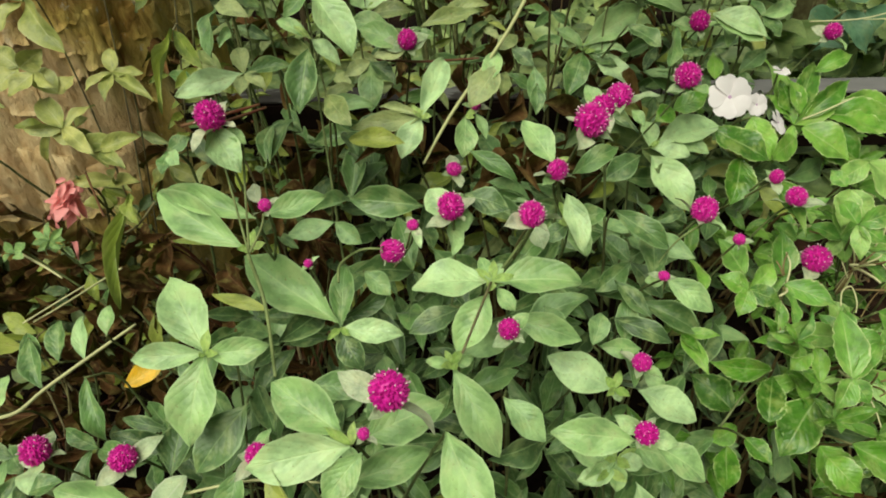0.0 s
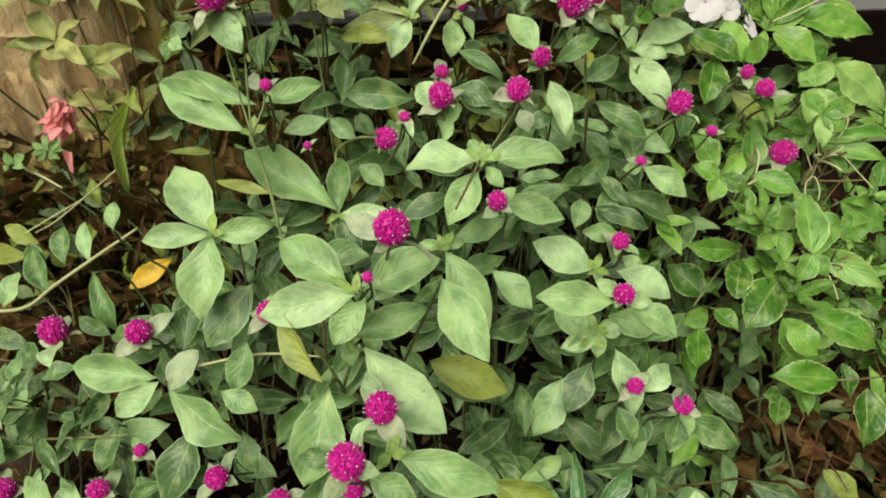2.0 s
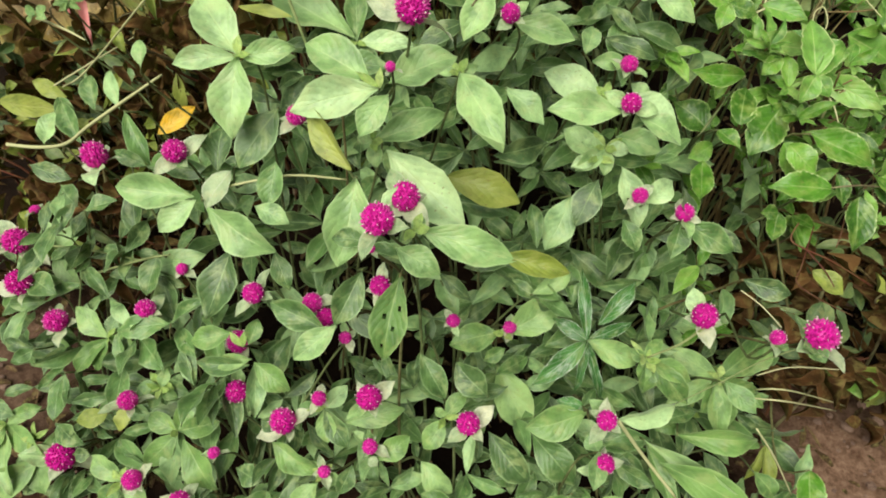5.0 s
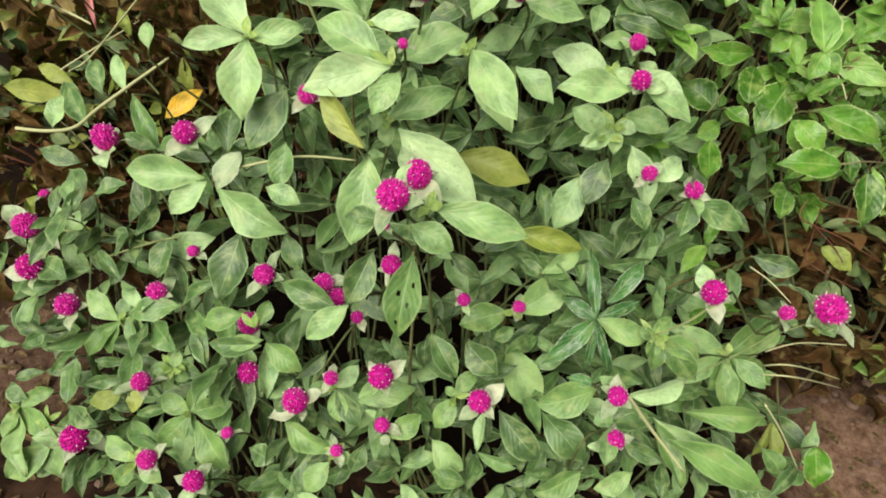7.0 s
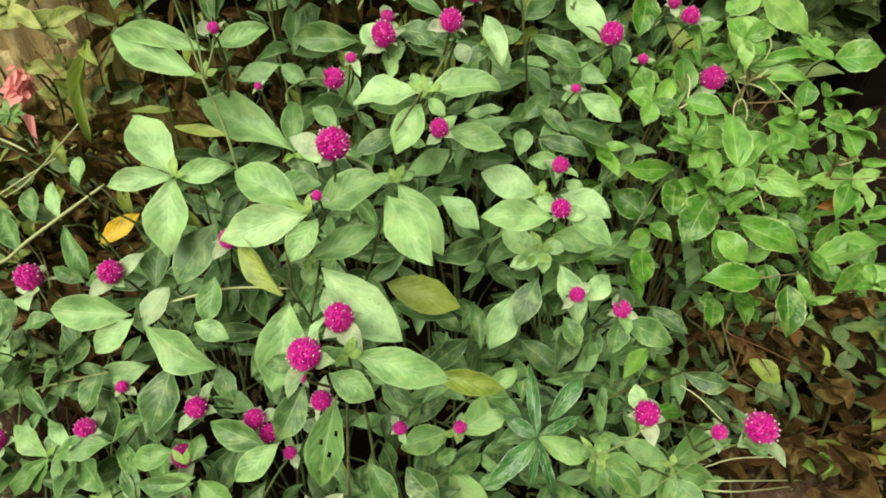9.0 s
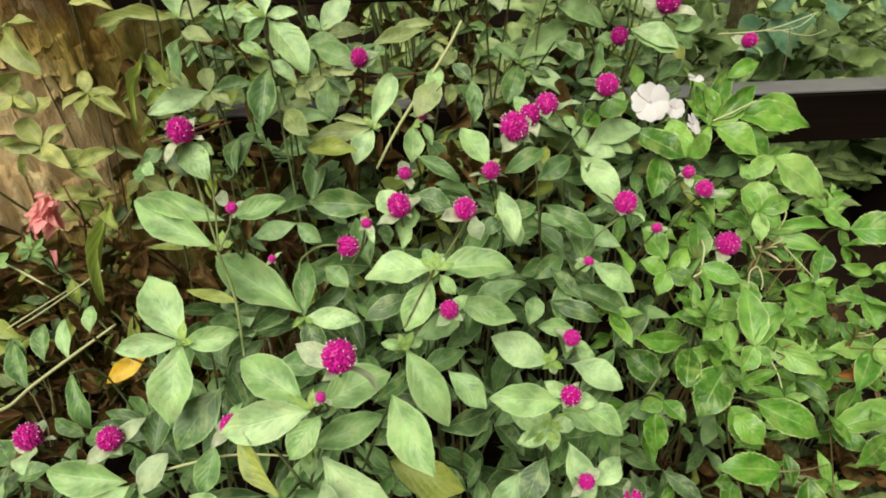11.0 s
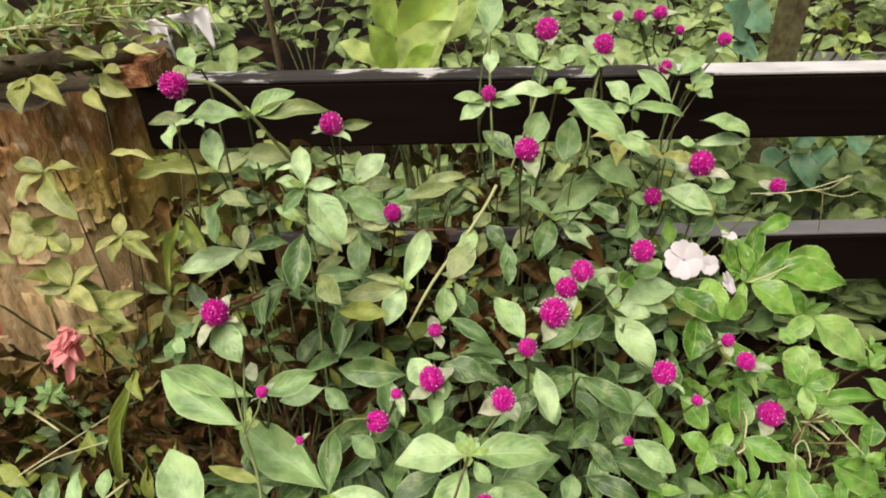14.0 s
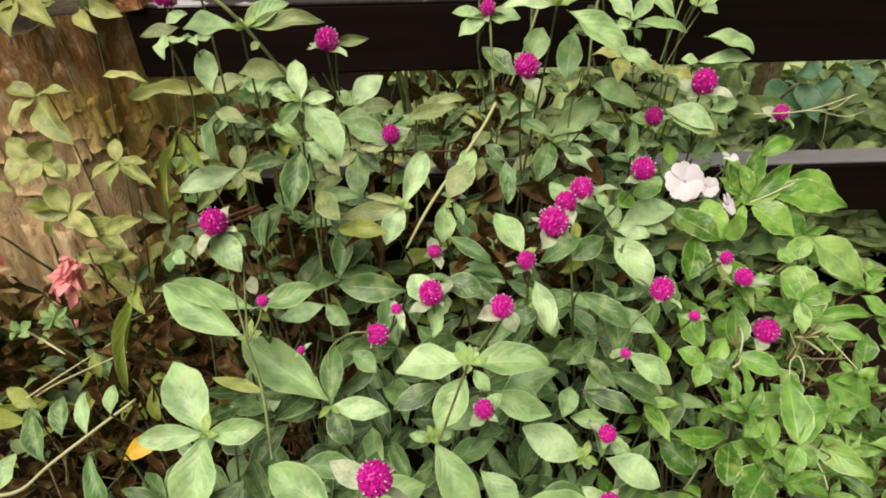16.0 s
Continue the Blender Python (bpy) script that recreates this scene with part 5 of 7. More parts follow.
whorl(PLANTS["p16"], (-0.281, 0.108, 0.189), [(None, (-0.275, 0.123, 0.194), 0.011, "m"), (None, (-0.298, 0.101, 0.183), 0.013, "m"), (None, (-0.279, 0.091, 0.175), 0.013, "m"), (None, (-0.256, 0.099, 0.182), 0.017, "a")])
whorl(PLANTS["p17"], (-0.031, 0.098, 0.429), [((-0.028, 0.098, 0.429), (0.034, 0.081, 0.415), 0.024, "A"), ((0.024, 0.084, 0.417), (0.068, 0.074, 0.409), 0.016, "d"), ((-0.043, 0.088, 0.424), (-0.015, 0.074, 0.413), 0.020, "A"), ((-0.033, 0.096, 0.428), (-0.024, 0.106, 0.431), 0.009, "A")])
whorl(PLANTS["p17"], (-0.042, 0.083, 0.398), [(None, (-0.055, 0.039, 0.364), 0.025, "h")])
whorl(PLANTS["p17"], (-0.034, 0.100, 0.249), [(None, (-0.014, 0.068, 0.223), 0.022, "a")])
whorl(PLANTS["p17"], (-0.123, 0.071, 0.203), [(None, (-0.121, 0.046, 0.184), 0.019, "m"), (None, (-0.102, 0.042, 0.181), 0.020, "a"), (None, (-0.147, 0.073, 0.204), 0.015, "a"), ((-0.103, 0.059, 0.198), (-0.050, 0.069, 0.201), 0.023, "m"), (None, (-0.102, 0.090, 0.210), 0.017, "a")])
whorl(PLANTS["p17"], (-0.126, 0.025, 0.166), [(None, (-0.142, 0.036, 0.169), 0.013, "m"), ((-0.131, 0.018, 0.162), (-0.156, -0.004, 0.144), 0.022, "m"), (None, (-0.110, 0.018, 0.160), 0.012, "m"), ((-0.100, 0.031, 0.168), (-0.114, 0.010, 0.152), 0.018, "a")])
whorl(PLANTS["p17"], (-0.082, 0.029, 0.194), [((-0.076, 0.027, 0.192), (-0.046, 0.045, 0.198), 0.021, "m"), (None, (-0.075, 0.023, 0.189), 0.010, "p")])
whorl(PLANTS["p17"], (-0.015, 0.087, 0.164), [(None, (-0.038, 0.134, 0.180), 0.025, "a")])
whorl(PLANTS["p17"], (-0.015, 0.063, 0.191), [(None, (-0.035, 0.041, 0.173), 0.021, "m"), (None, (0.007, 0.085, 0.199), 0.016, "m"), (None, (-0.023, 0.072, 0.194), 0.009, "m")])
whorl(PLANTS["p17"], (-0.038, 0.033, 0.168), [(None, (-0.010, 0.009, 0.149), 0.024, "m"), ((-0.009, -0.003, 0.149), (-0.039, 0.007, 0.153), 0.019, "m")])
whorl(PLANTS["p18"], (0.163, 0.088, 0.242), [(None, (0.149, 0.099, 0.246), 0.011, "m"), (None, (0.175, 0.099, 0.246), 0.011, "m"), (None, (0.201, 0.073, 0.230), 0.020, "m"), (None, (0.157, 0.066, 0.225), 0.017, "m")])
whorl(PLANTS["p18"], (0.241, 0.089, 0.199), [(None, (0.277, 0.076, 0.189), 0.018, "m"), (None, (0.197, 0.118, 0.208), 0.021, "m"), (None, (0.289, 0.123, 0.210), 0.030, "m"), (None, (0.224, 0.064, 0.179), 0.019, "m")])
whorl(PLANTS["p18"], (0.101, 0.041, 0.251), [(None, (0.050, 0.032, 0.244), 0.029, "m"), ((0.098, 0.046, 0.254), (0.076, 0.051, 0.255), 0.011, "v")])
whorl(PLANTS["p18"], (0.064, 0.050, 0.178), [(None, (0.103, 0.011, 0.147), 0.031, "a"), ((0.025, 0.053, 0.179), (0.061, 0.015, 0.149), 0.029, "a")])
whorl(PLANTS["p18"], (0.090, -0.008, 0.194), [(None, (0.047, -0.023, 0.183), 0.025, "m"), ((0.133, -0.011, 0.192), (0.099, -0.022, 0.184), 0.019, "m")])
whorl(PLANTS["p18"], (0.160, 0.092, 0.245), [(None, (0.178, 0.105, 0.250), 0.013, "m"), (None, (0.157, 0.073, 0.230), 0.013, "m"), ((0.164, 0.091, 0.245), (0.198, 0.058, 0.218), 0.023, "m")])
whorl(PLANTS["p18"], (0.236, 0.089, 0.200), [(None, (0.237, 0.044, 0.165), 0.022, "m"), (None, (0.189, 0.070, 0.185), 0.019, "m")])
whorl(PLANTS["p18"], (0.198, 0.045, 0.175), [(None, (0.273, 0.039, 0.170), 0.024, "m"), ((0.179, 0.024, 0.164), (0.268, -0.017, 0.131), 0.031, "m")])
whorl(PLANTS["p18"], (0.281, 0.024, 0.124), [(None, (0.301, 0.003, 0.107), 0.020, "m")])
whorl(PLANTS["v1"], (0.115, 0.112, 0.239), [(None, (0.117, 0.176, 0.261), 0.012, "v"), ((0.126, 0.124, 0.245), (0.166, 0.161, 0.257), 0.017, "v"), (None, (0.086, 0.134, 0.243), 0.014, "v"), (None, (0.160, 0.130, 0.236), 0.012, "v"), (None, (0.064, 0.081, 0.215), 0.019, "v"), (None, (0.104, 0.080, 0.200), 0.008, "v"), (None, (0.128, 0.072, 0.196), 0.009, "v"), (None, (0.162, 0.095, 0.226), 0.023, "m")])

whorl(PLANTS["p14"], (0.265, 0.109, 0.155), [(None, (0.295, 0.075, 0.155), 0.02, "m"), (None, (0.247, 0.054, 0.145), 0.024, "m"), (None, (0.323, 0.138, 0.16), 0.022, "m"), (None, (0.212, 0.137, 0.155), 0.022, "m")])
whorl(PLANTS["p14"], (0.23, 0.083, 0.135), [(None, (0.294, 0.046, 0.125), 0.026, "m"), (None, (0.193, 0.066, 0.13), 0.02, "m"), (None, (0.212, 0.035, 0.125), 0.022, "a")])
whorl(PLANTS["p18"], (0.175, 0.05, 0.15), [(None, (0.268, -0.016, 0.13), 0.026, "A"), (None, (0.193, -0.012, 0.13), 0.02, "m")])
whorl(PLANTS["p14"], (0.313, 0.056, 0.1), [(None, (0.308, 0.014, 0.07), 0.016, "d"), (None, (0.293, 0.031, 0.07), 0.01, "d")])
whorl(PLANTS["p15"], (-0.461, 0.098, 0.125), [(None, (-0.466, 0.064, 0.125), 0.018, "m"), (None, (-0.429, 0.114, 0.135), 0.016, "m"), (None, (-0.413, 0.064, 0.125), 0.022, "m"), (None, (-0.438, 0.029, 0.115), 0.022, "m"), (None, (-0.476, 0.124, 0.13), 0.016, "a")])

# ---- leaf nodes that stand out, plant by plant ----
sprig(PLANTS["b1"], (0.372, 0.414, 0.402), [((0.446, 0.414, 0.406), 0.016, "I"), ((0.428, 0.390, 0.398), 0.020, "I")])
sprig(PLANTS["b1"], (0.396, 0.390, 0.383), [((0.378, 0.408, 0.392), 0.014, "I"), ((0.426, 0.422, 0.392), 0.013, "I")])
sprig(PLANTS["b1"], (0.345, 0.311, 0.360), [((0.385, 0.268, 0.358), 0.025, "I")])
sprig(PLANTS["b1"], (0.296, 0.377, 0.393), [((0.333, 0.355, 0.391), 0.022, "I"), ((0.290, 0.330, 0.388), 0.014, "I")])
sprig(PLANTS["b1"], (0.231, 0.250, 0.358), [((0.244, 0.227, 0.357), 0.016, "i")])
sprig(PLANTS["b1"], (0.265, 0.302, 0.373), [((0.215, 0.306, 0.378), 0.021, "i")])
sprig(PLANTS["b2"], (0.210, 0.506, 0.488), [((0.243, 0.518, 0.498), 0.021, "i"), ((0.191, 0.494, 0.483), 0.019, "i")])
sprig(PLANTS["b2"], (0.289, 0.450, 0.455), [((0.303, 0.389, 0.437), 0.021, "i")])
sprig(PLANTS["b3"], (0.451, 0.110, 0.105), [((0.412, 0.109, 0.111), 0.024, "i")])
sprig(PLANTS["b4"], (0.462, 0.351, 0.366), [((0.464, 0.321, 0.353), 0.023, "I"), ((0.481, 0.319, 0.363), 0.022, "I"), ((0.434, 0.356, 0.372), 0.019, "I")])
sprig(PLANTS["b4"], (0.483, 0.329, 0.313), [((0.449, 0.285, 0.300), 0.023, "I"), ((0.517, 0.333, 0.317), 0.015, "I"), ((0.453, 0.357, 0.326), 0.024, "I"), ((0.487, 0.289, 0.309), 0.018, "I"), ((0.430, 0.328, 0.317), 0.019, "I")])
sprig(PLANTS["b4"], (0.463, 0.295, 0.218), [((0.511, 0.339, 0.239), 0.037, "I"), ((0.551, 0.308, 0.230), 0.032, "I"), ((0.496, 0.268, 0.213), 0.022, "I")])
sprig(PLANTS["b4"], (0.513, 0.278, 0.229), [((0.464, 0.249, 0.221), 0.026, "i"), ((0.528, 0.246, 0.217), 0.026, "i"), ((0.504, 0.305, 0.237), 0.018, "i")])
sprig(PLANTS["b5"], (0.455, 0.405, 0.411), [((0.508, 0.401, 0.414), 0.034, "I"), ((0.430, 0.430, 0.420), 0.020, "I")])
sprig(PLANTS["p1"], (-0.304, 0.146, 0.207), [((-0.275, 0.112, 0.209), 0.026, "a")])
sprig(PLANTS["p10"], (-0.081, 0.572, 0.621), [((-0.049, 0.570, 0.625), 0.011, "w")])
sprig(PLANTS["p10"], (-0.078, 0.443, 0.498), [((-0.031, 0.436, 0.499), 0.018, "d")])
sprig(PLANTS["p11"], (0.164, 0.546, 0.549), [((0.190, 0.519, 0.542), 0.020, "a")])
sprig(PLANTS["p12"], (0.215, 0.566, 0.539), [((0.201, 0.520, 0.521), 0.015, "a")])
sprig(PLANTS["p12"], (0.245, 0.551, 0.520), [((0.218, 0.553, 0.522), 0.008, "a")])
sprig(PLANTS["p13"], (-0.465, 0.438, 0.282), [((-0.426, 0.418, 0.273), 0.019, "d")])
sprig(PLANTS["p13"], (-0.414, 0.379, 0.257), [((-0.435, 0.418, 0.274), 0.020, "a")])
sprig(PLANTS["p13"], (-0.427, 0.408, 0.278), [((-0.398, 0.359, 0.260), 0.024, "a")])
sprig(PLANTS["p13"], (-0.501, 0.414, 0.274), [((-0.431, 0.403, 0.271), 0.026, "d")])
sprig(PLANTS["p13"], (-0.400, 0.297, 0.262), [((-0.379, 0.274, 0.254), 0.027, "a")])
sprig(PLANTS["p13"], (-0.345, 0.238, 0.291), [((-0.315, 0.246, 0.294), 0.018, "a")])
sprig(PLANTS["p13"], (-0.447, 0.232, 0.193), [((-0.413, 0.210, 0.191), 0.028, "a")])
sprig(PLANTS["p13"], (-0.427, 0.156, 0.173), [((-0.445, 0.144, 0.173), 0.015, "a"), ((-0.458, 0.168, 0.176), 0.014, "a")])
sprig(PLANTS["p14"], (0.287, 0.128, 0.318), [((0.307, 0.108, 0.311), 0.017, "d")])
sprig(PLANTS["p14"], (0.261, 0.060, 0.321), [((0.251, 0.081, 0.330), 0.013, "a"), ((0.249, 0.055, 0.326), 0.013, "a"), ((0.264, 0.045, 0.322), 0.014, "a")])
sprig(PLANTS["p14"], (0.238, 0.064, 0.315), [((0.243, 0.058, 0.318), 0.008, "a")])
sprig(PLANTS["p14"], (0.452, 0.322, 0.254), [((0.470, 0.325, 0.258), 0.009, "b")])
sprig(PLANTS["p15"], (-0.394, 0.087, 0.151), [((-0.364, 0.066, 0.145), 0.022, "a")])
sprig(PLANTS["p15"], (-0.380, 0.062, 0.130), [((-0.362, 0.061, 0.131), 0.015, "a")])
sprig(PLANTS["p15"], (-0.371, 0.072, 0.136), [((-0.399, 0.085, 0.141), 0.016, "a")])
sprig(PLANTS["p16"], (-0.221, 0.090, 0.177), [((-0.261, 0.094, 0.179), 0.026, "a")])
sprig(PLANTS["p16"], (-0.209, 0.036, 0.154), [((-0.183, 0.021, 0.159), 0.021, "a")])
sprig(PLANTS["p17"], (-0.081, 0.034, 0.197), [((-0.083, 0.050, 0.209), 0.010, "a")])
sprig(PLANTS["p18"], (0.121, 0.028, 0.266), [((0.170, 0.041, 0.268), 0.023, "A"), ((0.099, 0.043, 0.273), 0.015, "A")])
sprig(PLANTS["p18"], (0.111, 0.016, 0.228), [((0.103, 0.030, 0.236), 0.016, "a"), ((0.101, -0.015, 0.228), 0.017, "a")])
sprig(PLANTS["p18"], (0.209, 0.053, 0.274), [((0.227, 0.027, 0.272), 0.017, "a")])
sprig(PLANTS["p2"], (-0.071, 0.136, 0.445), [((-0.097, 0.177, 0.469), 0.019, "d")])
sprig(PLANTS["p2"], (-0.191, 0.116, 0.206), [((-0.185, 0.063, 0.202), 0.018, "a")])
sprig(PLANTS["p2"], (-0.161, 0.059, 0.195), [((-0.179, 0.063, 0.202), 0.020, "a")])
sprig(PLANTS["p3"], (0.002, 0.183, 0.483), [((0.027, 0.133, 0.468), 0.027, "A")])
sprig(PLANTS["p3"], (0.024, 0.072, 0.214), [((-0.003, 0.100, 0.229), 0.028, "a")])
sprig(PLANTS["p4"], (0.157, 0.185, 0.340), [((0.184, 0.206, 0.345), 0.020, "A")])
sprig(PLANTS["p4"], (0.186, 0.159, 0.341), [((0.187, 0.189, 0.355), 0.030, "a")])
sprig(PLANTS["p4"], (0.227, 0.120, 0.320), [((0.261, 0.105, 0.320), 0.018, "a")])
sprig(PLANTS["p5"], (-0.171, 0.316, 0.448), [((-0.126, 0.303, 0.445), 0.010, "d")])
sprig(PLANTS["p5"], (-0.280, 0.331, 0.380), [((-0.282, 0.355, 0.391), 0.015, "A")])
sprig(PLANTS["p5"], (-0.399, 0.471, 0.357), [((-0.418, 0.480, 0.361), 0.0075, "m"), ((-0.415, 0.466, 0.357), 0.0075, "m"), ((-0.385, 0.480, 0.367), 0.0075, "m"), ((-0.381, 0.470, 0.359), 0.0075, "m"), ((-0.404, 0.488, 0.367), 0.0075, "m"), ((-0.397, 0.456, 0.351), 0.0075, "m"), ((-0.405, 0.456, 0.356), 0.007, "m"), ((-0.385, 0.462, 0.353), 0.007, "m")])
sprig(PLANTS["p5"], (-0.436, 0.464, 0.347), [((-0.448, 0.473, 0.353), 0.011, "m"), ((-0.426, 0.472, 0.353), 0.011, "m"), ((-0.421, 0.453, 0.349), 0.011, "m"), ((-0.439, 0.450, 0.347), 0.011, "m")])
sprig(PLANTS["p5"], (-0.190, 0.363, 0.543), [((-0.176, 0.372, 0.549), 0.012, "a"), ((-0.177, 0.348, 0.543), 0.012, "a"), ((-0.190, 0.345, 0.537), 0.010, "a")])
sprig(PLANTS["p6"], (-0.141, 0.310, 0.455), [((-0.160, 0.329, 0.461), 0.016, "b")])
sprig(PLANTS["p6"], (-0.025, 0.373, 0.462), [((-0.017, 0.355, 0.457), 0.007, "A")])
sprig(PLANTS["p7"], (0.006, 0.377, 0.467), [((-0.012, 0.402, 0.479), 0.024, "A"), ((0.024, 0.376, 0.472), 0.023, "A"), ((0.008, 0.347, 0.458), 0.016, "A")])
sprig(PLANTS["p7"], (0.062, 0.322, 0.511), [((0.046, 0.331, 0.517), 0.012, "a")])
sprig(PLANTS["p7"], (0.085, 0.378, 0.510), [((0.073, 0.369, 0.508), 0.009, "A")])
sprig(PLANTS["p9"], (-0.182, 0.500, 0.587), [((-0.176, 0.451, 0.567), 0.017, "a"), ((-0.153, 0.488, 0.583), 0.015, "w")])
sprig(PLANTS["p9"], (-0.218, 0.492, 0.570), [((-0.188, 0.458, 0.554), 0.013, "d"), ((-0.212, 0.416, 0.541), 0.008, "d")])
sprig(PLANTS["p9"], (-0.201, 0.484, 0.664), [((-0.198, 0.461, 0.653), 0.013, "A")])
sprig(PLANTS["p9"], (-0.116, 0.527, 0.609), [((-0.164, 0.526, 0.611), 0.020, "w"), ((-0.142, 0.508, 0.597), 0.014, "A")])
sprig(PLANTS["p9"], (-0.093, 0.449, 0.536), [((-0.070, 0.416, 0.529), 0.020, "w")])
sprig(PLANTS["s1"], (-0.340, 0.597, 0.475), [((-0.291, 0.566, 0.459), 0.015, "s"), ((-0.341, 0.565, 0.461), 0.014, "s"), ((-0.363, 0.574, 0.465), 0.012, "s"), ((-0.305, 0.593, 0.477), 0.012, "s"), ((-0.346, 0.621, 0.491), 0.016, "s")])
sprig(PLANTS["s1"], (-0.396, 0.566, 0.428), [((-0.370, 0.594, 0.439), 0.015, "s"), ((-0.437, 0.563, 0.430), 0.014, "s"), ((-0.430, 0.600, 0.444), 0.025, "s"), ((-0.355, 0.532, 0.419), 0.019, "s")])
sprig(PLANTS["s1"], (-0.357, 0.546, 0.414), [((-0.314, 0.559, 0.424), 0.019, "s"), ((-0.323, 0.524, 0.406), 0.016, "s")])
sprig(PLANTS["s1"], (-0.418, 0.593, 0.477), [((-0.388, 0.573, 0.472), 0.013, "s"), ((-0.439, 0.570, 0.464), 0.022, "s")])
sprig(PLANTS["s1"], (-0.239, 0.379, 0.492), [((-0.225, 0.350, 0.487), 0.012, "d"), ((-0.234, 0.303, 0.446), 0.011, "d")])
sprig(PLANTS["s1"], (-0.450, 0.712, 0.613), [((-0.441, 0.665, 0.589), 0.025, "s"), ((-0.401, 0.686, 0.591), 0.024, "s"), ((-0.462, 0.686, 0.601), 0.020, "s")])
sprig(PLANTS["s1"], (-0.427, 0.643, 0.531), [((-0.449, 0.614, 0.509), 0.022, "s"), ((-0.377, 0.596, 0.497), 0.031, "s"), ((-0.383, 0.640, 0.535), 0.018, "s"), ((-0.463, 0.651, 0.536), 0.020, "s")])
sprig(PLANTS["s1"], (-0.337, 0.623, 0.563), [((-0.288, 0.616, 0.561), 0.011, "s")])
sprig(PLANTS["s1"], (-0.365, 0.702, 0.620), [((-0.322, 0.682, 0.605), 0.023, "s")])
sprig(PLANTS["s1"], (-0.403, 0.592, 0.454), [((-0.432, 0.612, 0.471), 0.026, "s"), ((-0.388, 0.610, 0.464), 0.024, "s")])
sprig(PLANTS["s1"], (-0.437, 0.602, 0.478), [((-0.464, 0.617, 0.491), 0.024, "s"), ((-0.411, 0.612, 0.494), 0.024, "s"), ((-0.456, 0.579, 0.463), 0.026, "s")])
sprig(PLANTS["s1"], (-0.384, 0.559, 0.414), [((-0.410, 0.573, 0.428), 0.024, "s"), ((-0.345, 0.532, 0.404), 0.024, "s"), ((-0.332, 0.557, 0.416), 0.021, "s")])
sprig(PLANTS["s1"], (-0.274, 0.661, 0.658), [((-0.325, 0.663, 0.659), 0.015, "s")])
sprig(PLANTS["s1"], (-0.344, 0.690, 0.643), [((-0.390, 0.693, 0.650), 0.013, "s"), ((-0.337, 0.705, 0.657), 0.015, "s")])
sprig(PLANTS["s1"], (-0.384, 0.705, 0.600), [((-0.352, 0.673, 0.590), 0.018, "s")])

# ---- leaves that fill each plant below its crown ----
fill_rng = random.Random(17)
# an open spot round the yellow leaf
YELLOW_AT = Vector((-0.285, 0.350, 0.300))
# low flower heads that no leaf covers
LOW_HEADS = [Vector(p) for p in ((-0.447, 0.252, 0.231), (-0.452, 0.222, 0.198), (-0.418, 0.191, 0.171), (-0.209, 0.137, 0.212))]


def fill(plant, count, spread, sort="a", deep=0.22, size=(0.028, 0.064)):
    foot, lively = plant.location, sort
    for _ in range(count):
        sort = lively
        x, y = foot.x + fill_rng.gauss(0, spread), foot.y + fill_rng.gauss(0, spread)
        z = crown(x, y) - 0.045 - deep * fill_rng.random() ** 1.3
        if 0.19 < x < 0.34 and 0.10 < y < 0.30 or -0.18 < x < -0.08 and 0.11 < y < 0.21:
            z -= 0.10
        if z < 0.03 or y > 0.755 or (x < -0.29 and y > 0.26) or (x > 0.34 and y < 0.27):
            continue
        # two gaps get fewer, darker leaves in place of their shade
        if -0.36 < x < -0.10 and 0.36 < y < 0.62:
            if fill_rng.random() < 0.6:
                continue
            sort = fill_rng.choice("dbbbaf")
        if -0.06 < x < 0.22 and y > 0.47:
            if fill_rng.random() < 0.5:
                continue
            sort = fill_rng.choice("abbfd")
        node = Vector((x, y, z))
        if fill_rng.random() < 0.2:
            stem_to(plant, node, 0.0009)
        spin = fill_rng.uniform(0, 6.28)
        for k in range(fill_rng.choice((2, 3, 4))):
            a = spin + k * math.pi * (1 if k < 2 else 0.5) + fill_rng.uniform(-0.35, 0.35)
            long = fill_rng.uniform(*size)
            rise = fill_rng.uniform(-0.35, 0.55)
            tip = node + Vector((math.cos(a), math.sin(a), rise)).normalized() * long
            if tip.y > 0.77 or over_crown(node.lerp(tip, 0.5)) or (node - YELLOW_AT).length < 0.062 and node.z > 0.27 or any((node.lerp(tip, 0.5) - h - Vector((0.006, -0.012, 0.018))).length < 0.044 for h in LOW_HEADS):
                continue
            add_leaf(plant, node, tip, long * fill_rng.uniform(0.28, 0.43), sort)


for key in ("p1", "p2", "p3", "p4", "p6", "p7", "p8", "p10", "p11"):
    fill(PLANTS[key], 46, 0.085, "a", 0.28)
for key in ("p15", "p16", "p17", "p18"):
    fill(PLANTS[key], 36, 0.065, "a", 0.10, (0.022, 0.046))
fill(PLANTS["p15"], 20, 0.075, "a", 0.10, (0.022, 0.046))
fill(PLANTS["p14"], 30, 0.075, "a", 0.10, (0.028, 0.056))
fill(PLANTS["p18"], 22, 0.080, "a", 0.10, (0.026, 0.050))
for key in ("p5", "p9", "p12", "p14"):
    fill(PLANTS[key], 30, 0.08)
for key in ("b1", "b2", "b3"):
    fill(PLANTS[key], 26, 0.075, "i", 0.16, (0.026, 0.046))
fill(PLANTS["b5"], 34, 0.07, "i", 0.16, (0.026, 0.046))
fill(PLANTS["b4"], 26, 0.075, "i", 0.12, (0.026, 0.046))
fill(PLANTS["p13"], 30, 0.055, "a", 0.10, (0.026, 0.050))


